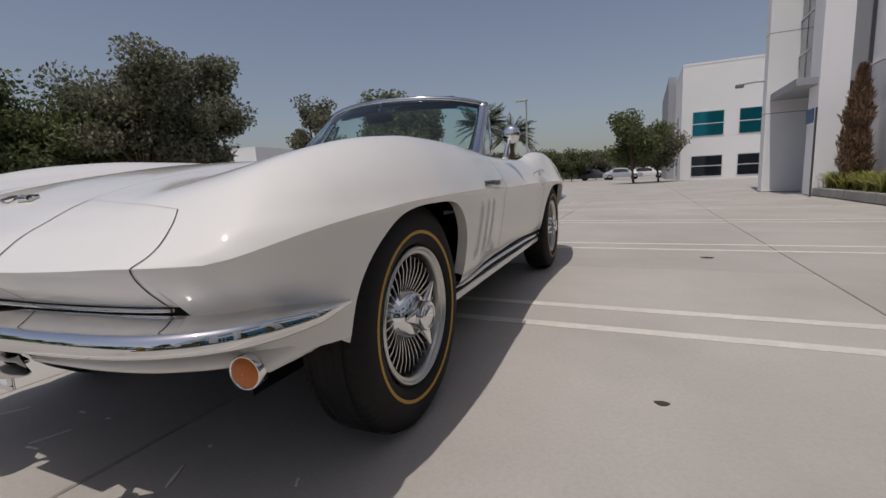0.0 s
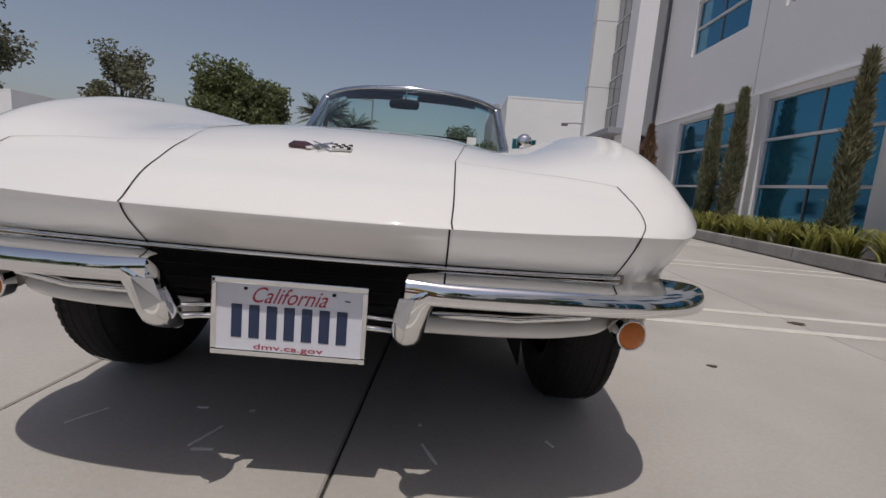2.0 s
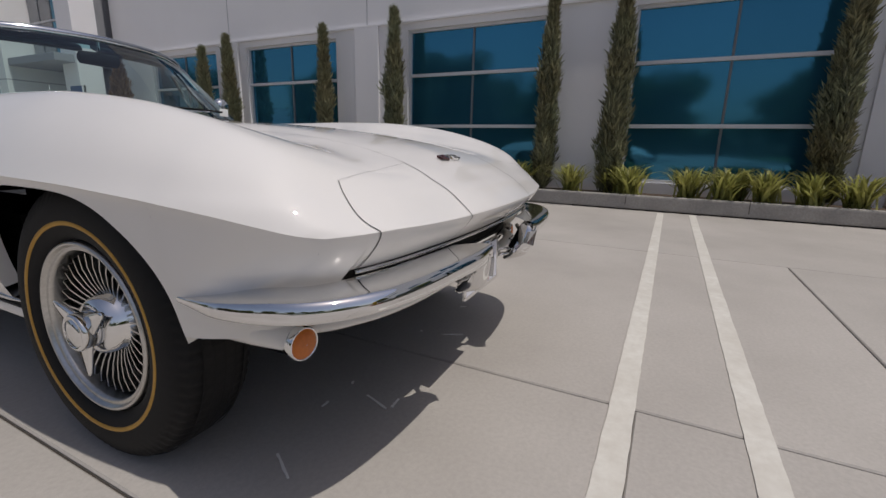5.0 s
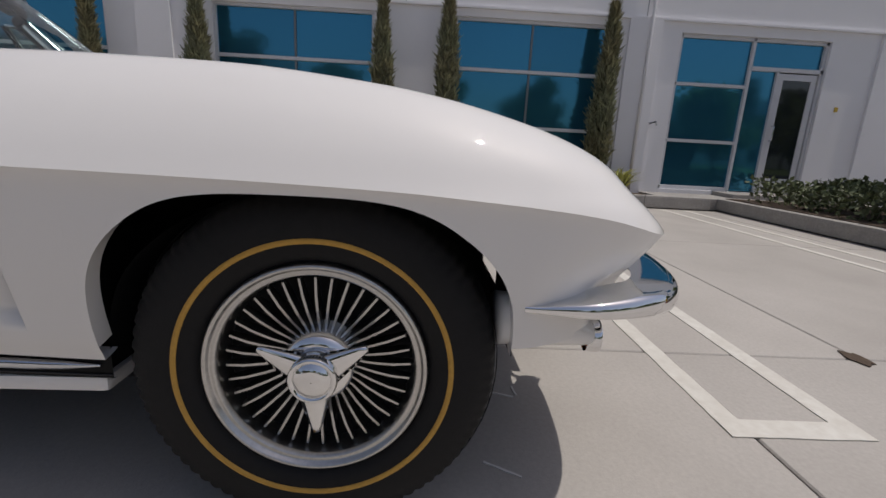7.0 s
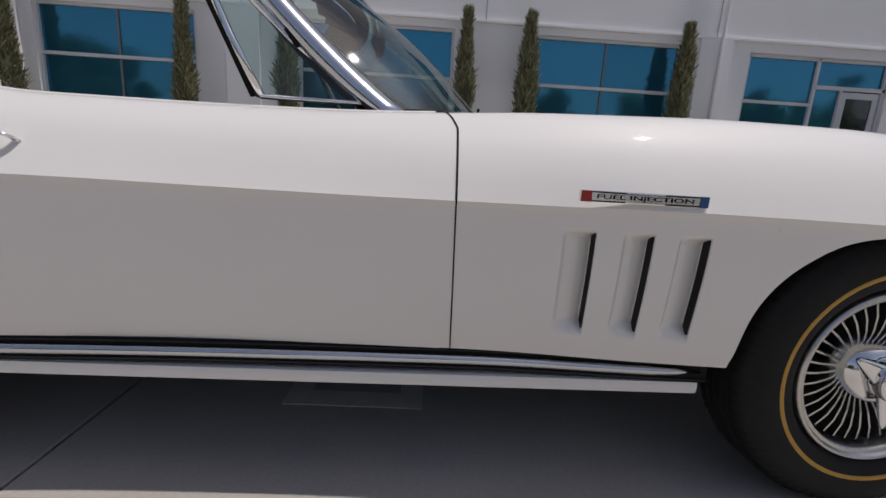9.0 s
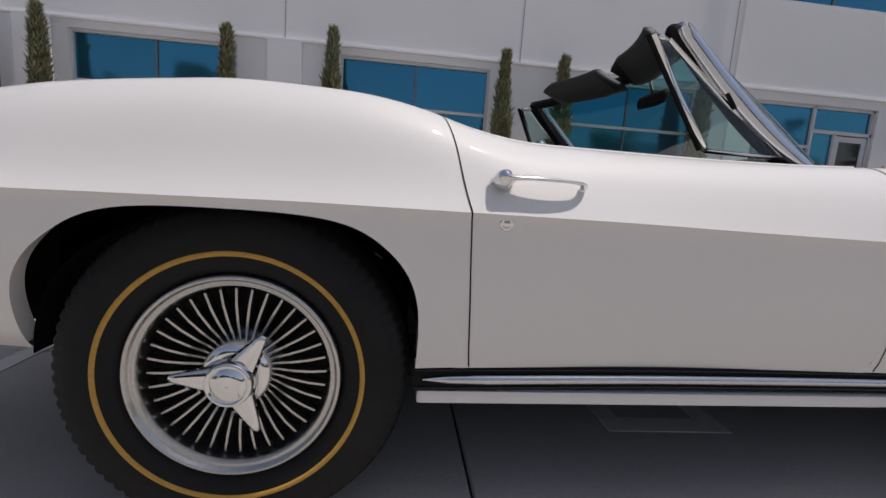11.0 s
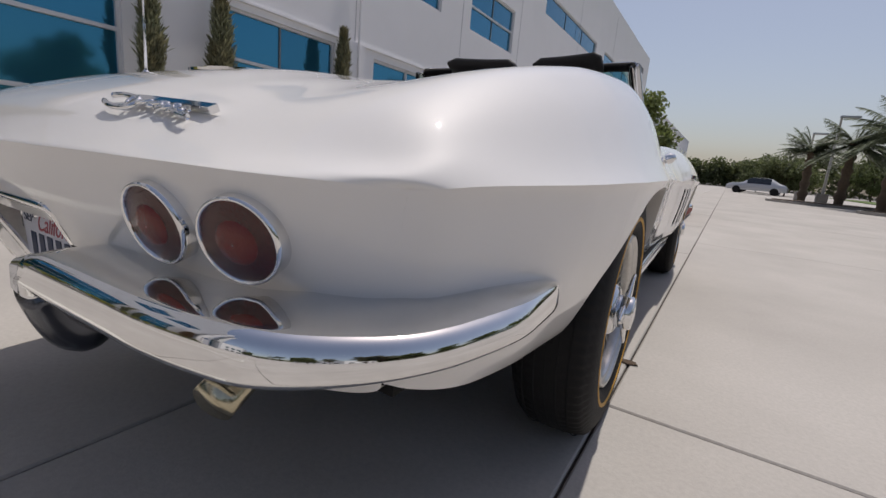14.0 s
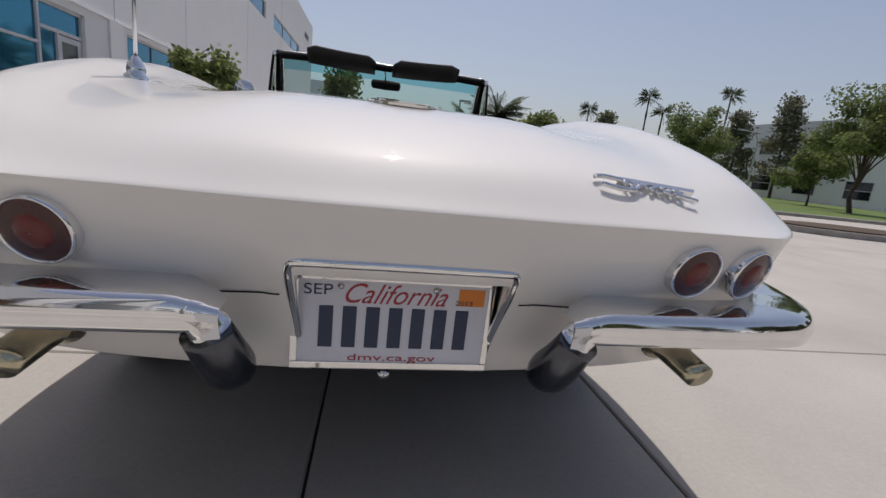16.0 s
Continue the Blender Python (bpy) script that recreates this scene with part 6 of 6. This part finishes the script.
def column_juniper(height, radius, seed, mat, label):
    """A slim upright shrub of overlapping feathery sprays."""
    g = np.random.default_rng(seed)
    t = empty("column_juniper", (0, 0, 0), label, "shrub", "junipers along the facade")
    tube("trunk", [(0, 0, -0.05), (0, 0, height * 0.5), (0, 0, height * 0.9)], [0.035, 0.022, 0.008], BARK, t, sides=7)
    n = 11000
    z = g.uniform(0.02, 1, n)
    lump = 1 + 0.22 * np.sin(z * 23 + seed) * np.sin(z * 9)
    prof = np.minimum(1, (1.02 - z) * 2.2) ** 0.8 * np.minimum(1, 0.55 + z * 4) * lump
    a = g.uniform(0, 2 * math.pi, n)
    side = 1 + 0.25 * np.sin(3 * a + 7 * z + seed)
    r = 0.82 * radius * prof * side * g.random(n) ** 0.42
    pts = np.stack([r * np.cos(a), r * np.sin(a), z * height], -1)
    leaves("foliage", pts, g.uniform(0.013, 0.026, n), mat, t, seed, 6.5, 0.0, 0.9)
    return t


def lily_clump(seed):
    g = np.random.default_rng(seed)
    V, F = [], []
    for i in range(130):
        a, reach, h = g.uniform(0, 6.283), g.uniform(0.08, 0.52), g.uniform(0.36, 0.66)
        base = np.array((g.normal(0, 0.05), g.normal(0, 0.05), 0.0))
        d = np.array((math.cos(a), math.sin(a), 0))
        sd = np.array((-d[1], d[0], 0)) * g.uniform(0.009, 0.017)
        k = len(V)
        for u, wd in ((0, 1), (0.35, 1), (0.7, 0.8), (1.0, 0.06)):
            c = base + d * reach * u ** 1.5 + np.array((0, 0, h * (u - 0.32 * u ** 3)))
            V += [c - sd * wd, c + sd * wd]
        F += [(k + 2 * j, k + 2 * j + 1, k + 2 * j + 3, k + 2 * j + 2) for j in range(3)]
    t = empty("lily_clump", (0, 0, 0), "clump of yellow-green strap-leaved lilies in the bed", "plant", "lilies along the kerb")
    raw("foliage", V, F, GRASS_BLADE, t, smooth=False)
    return t


g = np.random.default_rng(11)
# strap-leaved clumps along the kerb
kinds = [lily_clump(50 + i) for i in range(4)]
for i, t in enumerate(kinds):
    t.location = (5.38, -3.2 + i * 0.45, 0.15)
y, i = -1.45, 0
while y < 11.9:
    m = Matrix.Translation((5.42 + g.uniform(-0.06, 0.06), y, 0.15)) @ Matrix.Rotation(g.uniform(0, 6.28), 4, "Z")
    c = copy_thing(kinds[i % 4], m)
    y += g.uniform(0.55, 0.82)
    i += 1
for t in range(9):
    copy_thing(kinds[t % 4], Matrix.Translation((5.72 + g.uniform(-0.06, 0.03), -2.0 + t * 1.5, 0.15)) @ Matrix.Rotation(g.uniform(0, 6.28), 4, "Z"))
# junipers beside the windows
for k, (y, h, r) in enumerate(((-2.90, 2.80, 0.19), (-0.42, 2.80, 0.20), (0.56, 2.80, 0.16), (3.30, 2.86, 0.18), (4.88, 2.74, 0.15), (7.53, 2.78, 0.17), (8.35, 2.6, 0.17))):
    j = column_juniper(h, r, 20 + k, JUNIPER, "slim upright juniper with olive sprays against the facade")
    j.location = (5.66, y, 0.1)
j = column_juniper(2.6, 0.29, 40, BRONZE_LEAF, "bronze-leaved upright shrub by the entrance")
j.location = (5.55, 11.4, 0.1)
# island hedge and shrubs
hp = np.stack([g.uniform(0.2, 4.97, 9000), g.uniform(-6.8, -4.9, 9000), 0.12 + 0.42 * g.random(9000) ** 0.5], -1)
hp[:, 2] += 0.07 * np.sin(hp[:, 0] * 3.1) * np.cos(hp[:, 1] * 4)
hedge = tagged(leaves("low_hedge", hp, g.uniform(0.03, 0.06, 9000), HEDGE, None, 3, 1.6), "low clipped hedge on the planting island", "hedge", kind="stuff")
for k, (x, y) in enumerate(((-0.18, -4.98), (-0.18, -5.51), (-0.18, -6.05), (-0.18, -6.63))):
    b = tagged(lathe("bollard", [(0.0, 0.085), (0.9, 0.085), (0.96, 0.075), (1.0, 0.05), (1.015, 0.001)], YELLOW, axis="z", steps=24), "yellow steel safety bollard on the island end", "bollard", "yellow bollards")
    b.location = (x, y, 0.12)
cab = tagged(part("utility_cabinet", box_bm((2.0, -6.54, 0.1), (2.9, -5.64, 1.3), 0.03), GREY_BOX), "dark grey utility cabinet on the island", "cabinet")
part("cabinet_door", box_bm((1.985, -6.50, 0.2), (2.002, -5.68, 1.22), 0.005), GREY_BOX, cab)
tr = broad_tree(2.7, 0.9, 71, LEAF_BRIGHT, "young leafy tree on the planting island", 0.55, 0.10, 0.3)
tr.location = (1.0, -8.3, 0)
tr = broad_tree(2.3, 0.8, 72, LEAF_BRIGHT, "young leafy tree on the planting island", 0.5, 0.10, 0.3)
tr.location = (3.4, -6.2, 0.1)


def stand(thing, eye, az, dist):
    a = radians(az + TURN[eye])
    thing.location = (eye[0] - dist * math.sin(a), eye[1] + dist * math.cos(a), -0.01)
    return thing


E0, E3, E16 = (1.403, -1.142), (-0.50, -1.524), (-0.035, 4.054)
TURN = {E0: 2.1, E3: 1.9, E16: -0.6}
stand(broad_tree(8.4, 3.4, 1, LEAF_OLIVE, "large grey-green eucalyptus with an open crown", 1.7, 0.17, 0.18), E0, 55.5, 27)
stand(broad_tree(8.2, 2.6, 2, LEAF_OLIVE, "tall olive-green tree with an uneven crown", 1.4, 0.16, 0.18), E0, 49.5, 28)
stand(broad_tree(5.8, 2.9, 3, LEAF, "dark green broad-crowned tree", 1.3, 0.17, 0.2), E0, 63, 28)
stand(broad_tree(5.5, 2.6, 4, LEAF, "dark green broad-crowned tree", 1.2, 0.17, 0.2), E0, 70, 26)
stand(broad_tree(5.2, 2.6, 14, LEAF, "dark green broad-crowned tree", 1.2, 0.17, 0.2), E0, 59, 34)
stand(broad_tree(6.3, 1.7, 5, LEAF_OLIVE, "slender grey-green tree with a thin crown", 0.7, 0.15, 0.25), E0, 37.5, 29)
stand(broad_tree(5.6, 2.3, 6, LEAF, "dense round-headed green tree", 1.8, 0.15, 0.15, round_=True), E0, 29.0, 24)
stand(broad_tree(4.6, 2.2, 7, LEAF, "dense round-headed green tree", 1.4, 0.15, 0.15, round_=True), E3, 20.5, 23)
stand(palm(4.6, 2.3, 1, "date palm with a full arching crown"), E3, 13.8, 33)
stand(palm(4.4, 2.2, 2, "date palm with a full arching crown"), E3, 10.4, 37)
stand(palm(6.6, 1.7, 3, "tall palm behind the trees", 28, True), E0, 50.0, 38)
stand(broad_tree(4.9, 2.2, 8, LEAF, "olive-green parking lot tree", 1.5, 0.14, 0.25), E0, -1.0, 34)
stand(broad_tree(4.2, 2.0, 9, LEAF_OLIVE, "olive-green parking lot tree", 1.1, 0.14, 0.25), E0, -3.6, 37)
stand(broad_tree(4.0, 2.4, 10, LEAF, "green tree far across the lot", 1.0, 0.2, 0.2), E0, 6.0, 62)
stand(broad_tree(4.2, 2.6, 15, LEAF, "green tree far across the lot", 1.0, 0.2, 0.2), E0, 9.0, 60)
stand(broad_tree(3.6, 2.4, 16, LEAF_OLIVE, "green tree far across the lot", 1.0, 0.2, 0.2), E0, 3.2, 66)
# towards the drive in front of the car
stand(palm(3.4, 2.1, 4, "date palm on a mulched island"), E16, 166.4, 27)
stand(palm(3.1, 2.0, 5, "date palm on a mulched island"), E16, 169.6, 30)
stand(palm(2.9, 1.9, 6, "date palm on a mulched island"), E16, 172.6, 34)
stand(broad_tree(3.5, 2.0, 11, LEAF_BRIGHT, "round green tree on a mulched island", 1.7, 0.13, 0.22, round_=True), E16, 161.5, 25)
stand(broad_tree(3.3, 1.7, 17, LEAF_BRIGHT, "round green tree on a mulched island", 1.4, 0.13, 0.22, round_=True), E16, 158.2, 26)
stand(broad_tree(3.6, 2.4, 18, LEAF, "green tree along the drive", 1.2, 0.18, 0.2), E16, 174.6, 52)
stand(broad_tree(3.4, 2.4, 19, LEAF, "green tree along the drive", 1.2, 0.18, 0.2), E16, 177.2, 64)
stand(broad_tree(3.2, 2.2, 27, LEAF_OLIVE, "green tree along the drive", 1.2, 0.18, 0.2), E16, 153.5, 46)
stand(palm(12.6, 2.0, 7, "tall slim fan palm against the sky", 46, True), E16, 149.2, 76)
stand(palm(10.8, 2.0, 8, "tall slim fan palm against the sky", 46, True), E16, 147.6, 78)
stand(palm(13.6, 2.0, 9, "tall slim fan palm against the sky", 46, True), E16, 141.4, 78)
stand(palm(10.6, 1.9, 10, "tall slim fan palm against the sky", 46, True), E16, 155.6, 78)
stand(palm(6.5, 1.9, 12, "slim fan palm among the far trees", 44, True), E16, 150.9, 72)
stand(palm(9.0, 1.9, 13, "slim fan palm among the far trees", 44, True), E16, 134.0, 76)
stand(conifer(10.6, 2.4, 1, "tall dark pine with gaps between its boughs"), E16, 135.9, 60)
stand(conifer(9.2, 2.2, 2, "tall dark pine with gaps between its boughs"), E16, 139.8, 63)
stand(conifer(8.8, 2.4, 3, "tall dark pine with gaps between its boughs"), E16, 153.4, 66)
stand(broad_tree(8.2, 3.0, 12, LEAF_BRIGHT, "airy light-green tree on the lawn", 1.1, 0.18, 0.25), E16, 143.8, 50)
stand(broad_tree(6.8, 2.6, 13, LEAF_BRIGHT, "airy light-green street tree", 1.1, 0.15, 0.3), E16, 129.4, 33)
stand(broad_tree(4.2, 2.2, 20, LEAF_BRIGHT, "airy light-green street tree", 1.0, 0.15, 0.3), E16, 132.8, 40)
stand(broad_tree(5.0, 3.2, 21, LEAF, "green tree far beyond the lot", 1.2, 0.2, 0.2), E16, 157.5, 70)
stand(broad_tree(5.0, 3.2, 22, LEAF, "green tree far beyond the lot", 1.2, 0.2, 0.2), E16, 163, 72)
stand(broad_tree(5.2, 3.4, 23, LEAF, "green tree far beyond the lot", 1.2, 0.2, 0.2), E16, 168.5, 74)
# behind the camera, for what the paint and chrome mirror
for k, (x, y, h) in enumerate(((-24, 0, 6.5), (-26, 8, 7.5), (-25, 15, 6), (-27, -9, 7), (-30, 22, 8))):
    t = broad_tree(h, 3.2, 80 + k, LEAF, "broad green tree across the lot", 1.0, 0.2, 0.2)
    t.location = (x, y, 0)
# far tree belt
def belt(name, x0, y0, x1, y1, h, seed, n=9000):
    g = np.random.default_rng(seed)
    u = g.random(n)
    top = h * (0.62 + 0.38 * np.abs(np.sin(u * 19 + seed) * np.sin(u * 7.3 + 1)))
    p = np.stack([x0 + (x1 - x0) * u + g.normal(0, 1.0, n), y0 + (y1 - y0) * u + g.normal(0, 1.0, n), top * g.random(n) ** 0.7], -1)
    return tagged(leaves(name, p, g.uniform(0.35, 0.7, n), LEAF, None, seed, 1.5, 0.2), "belt of far dark green trees", "trees", kind="stuff")


belt("far_trees", -60, 92, 6, 96, 6.5, 5)
belt("far_trees", -75, 20, -60, 92, 6.5, 6)
belt("far_trees", -80, -70, -5, -96, 6.5, 7, 12000)
belt("far_trees", -5, -130, 9, -130, 7.0, 8, 4000)
belt("far_trees", -84, -66, -76, 22, 7.0, 9)
# lawn and islands towards the road
tagged(part("lawn", box_bm((-75, -68, -0.05), (-11.5, -9.5, 0.06), 0.02), LAWN), "green lawn beyond the drive", kind="structure")
tagged(part("lawn_kerb", box_bm((-75, -9.55, -0.05), (-11.3, -9.3, 0.12), 0.03), KERB), "low concrete kerb of the lawn", kind="structure")
for k, (az, d, rx, ry) in enumerate(((160.5, 25, 3.0, 1.2), (168.5, 30, 3.2, 1.6), (128.6, 13.2, 1.9, 0.9))):
    a = radians(az)
    cx, cy = E16[0] - d * math.sin(a), E16[1] + d * math.cos(a)
    ring = [(cx + rx * math.cos(t), cy + ry * math.sin(t)) for t in np.linspace(0, 6.28, 28, endpoint=False)]
    isl = tagged(flat("tree_island", ring, 0.12, KERB, None, "", 0.15), "oval kerbed tree island with mulch", kind="structure")
    flat("island_mulch", [(cx + (x - cx) * 0.92, cy + (y - cy) * 0.88) for x, y in ring], 0.15, SOIL, isl, "", 0.06)


def lamp_post(name, h, label):
    p = tagged(tube(name, [(0, 0, 0), (0, 0, h * 0.5), (0, 0, h)], [0.075, 0.06, 0.05], POLE, sides=12), label, "lamp post", "lamp posts")
    part("lamp_head", box_bm((-0.75, -0.16, h - 0.06), (0.06, 0.16, h + 0.06), 0.03), POLE, p)
    part("pole_base", box_bm((-0.25, -0.25, 0), (0.25, 0.25, 0.6), 0.04), KERB, p)
    return p


stand(lamp_post("lamp_post", 6.0, "slim parking lot lamp post with a box head"), E3, 8.1, 32)
stand(lamp_post("lamp_post", 4.6, "slim parking lot lamp post with a box head"), E16, 171.0, 32)
stand(lamp_post("lamp_post", 4.3, "slim parking lot lamp post with a box head"), E16, 173.0, 38)
sl = tagged(tube("street_lamp", smooth_path([(0, 0, 0), (0, 0, 4.5), (0.1, 0, 5.4), (0.7, 0, 6.0), (1.7, 0, 6.1)], 24), np.linspace(0.1, 0.04, 24), POLE, sides=10), "grey street lamp with a curved arm", "street lamp")
part("lamp_head", box_bm((1.6, -0.12, 6.02), (2.3, 0.12, 6.16), 0.03), POLE, sl)
stand(sl, E16, 138.0, 52)


def parked_car(at, turn, paint, label):
    c = empty("parked_car", (0, 0, 0), label, "car", "parked cars")
    st = np.linspace(0, 1, 24)
    roof = curve((0, 0.62), (0.05, 0.80), (0.26, 0.95), (0.42, 1.42), (0.68, 1.45), (0.88, 1.02), (0.97, 0.9), (1, 0.66))
    wid = curve((0, 0.66), (0.08, 0.84), (0.5, 0.90), (0.92, 0.84), (1, 0.68))
    P = []
    for u in st:
        y, w, h = -2.25 + 4.5 * u, float(wid(u)), float(roof(u))
        P.append([(-w, y, 0.3), (-w * 1.02, y, 0.62), (-w * 0.98, y, min(h, 0.9)), (-w * 0.74, y, h * 0.985), (0, y, h), (w * 0.74, y, h * 0.985), (w * 0.98, y, min(h, 0.9)), (w * 1.02, y, 0.62), (w, y, 0.3)])
    sheet("body", P, paint, c)
    P = np.array(P)
    for a, b in ((2, 3), (5, 6)):
        sheet("side_glass", np.stack([P[8:18, a] * (1.01, 1, 1.0), P[8:18, b] * (1.01, 1, 0.985)], 1), DARK_GLASS, c)
    for y in (-1.4, 1.4):
        for x in (-0.8, 0.8):
            w = lathe("wheel", [(-0.1, 0.22), (-0.1, 0.31), (0, 0.325), (0.1, 0.31), (0.1, 0.22), (0.08, 0.001)], RUBBER, c, steps=24)
            w.location = (x, y, 0.32)
    c.matrix_basis = Matrix.Translation(at) @ Matrix.Rotation(radians(turn), 4, "Z")
    return c


SILVER = material("silver_car_paint", (0.45, 0.46, 0.48), 0.3, 0.4, coat=0.6)
CARBODY = material("white_car_paint", (0.7, 0.7, 0.7), 0.35, coat=0.6)
parked_car((-3.2, -45, 0), 80, SILVER, "silver parked car far along the drive")
parked_car((-3.6, -51, 0), 85, CARBODY, "white parked car far along the drive")
parked_car((-3.9, -57, 0), 85, SILVER, "silver parked car far along the drive")
parked_car((-1.0, 58, 0), 90, SILVER, "silver parked car by the far trees")
parked_car((1.6, 60, 0), 90, CARBODY, "white parked car by the far trees")
parked_car((-4.5, 62, 0), 90, material("dark_car_paint", (0.03, 0.03, 0.035), 0.3, coat=0.6), "dark parked car by the far trees")
parked_car((-38, -18, 0), 30, SILVER, "silver parked car by the road")
parked_car((-41, -14, 0), 30, CARBODY, "white parked van by the road")

# ---- paving slabs, last ----
bands = ((-75, -40, 18.0, 0.0), (-40, -20, 12.0, 3.0), (-20, -11, 9.0, 1.0), (-11, -5.4, 6.4, -1.5), (-5.4, -0.851, 4.5, 2.31), (-0.843, 0.068, 3.12, -1.20), (0.076, 2.480, 4.6, -2.03), (2.488, 5.07, 4.6, 0.3), (5.07, 60, 20, 0))
for x0, x1, pitch, start in bands:
    y = start - pitch * math.ceil((start + 95) / pitch)
    while y < 95:
        y1 = y + pitch - 0.008
        if not (x0 >= 5.0 and y1 < 14):
            jx = (0, 0) if abs(x0 + 5.4) > 0.1 else (0, 0)
            bm = box_bm((x0, y, -0.09), (x1, y1, 0.0))
            bmesh.ops.bevel(bm, geom=[e for e in bm.edges if all(v.co.z > -0.01 for v in e.verts)], offset=0.005, segments=1, affect="EDGES")
            part("slab", bm, CONCRETE, pavement)
        y += pitch
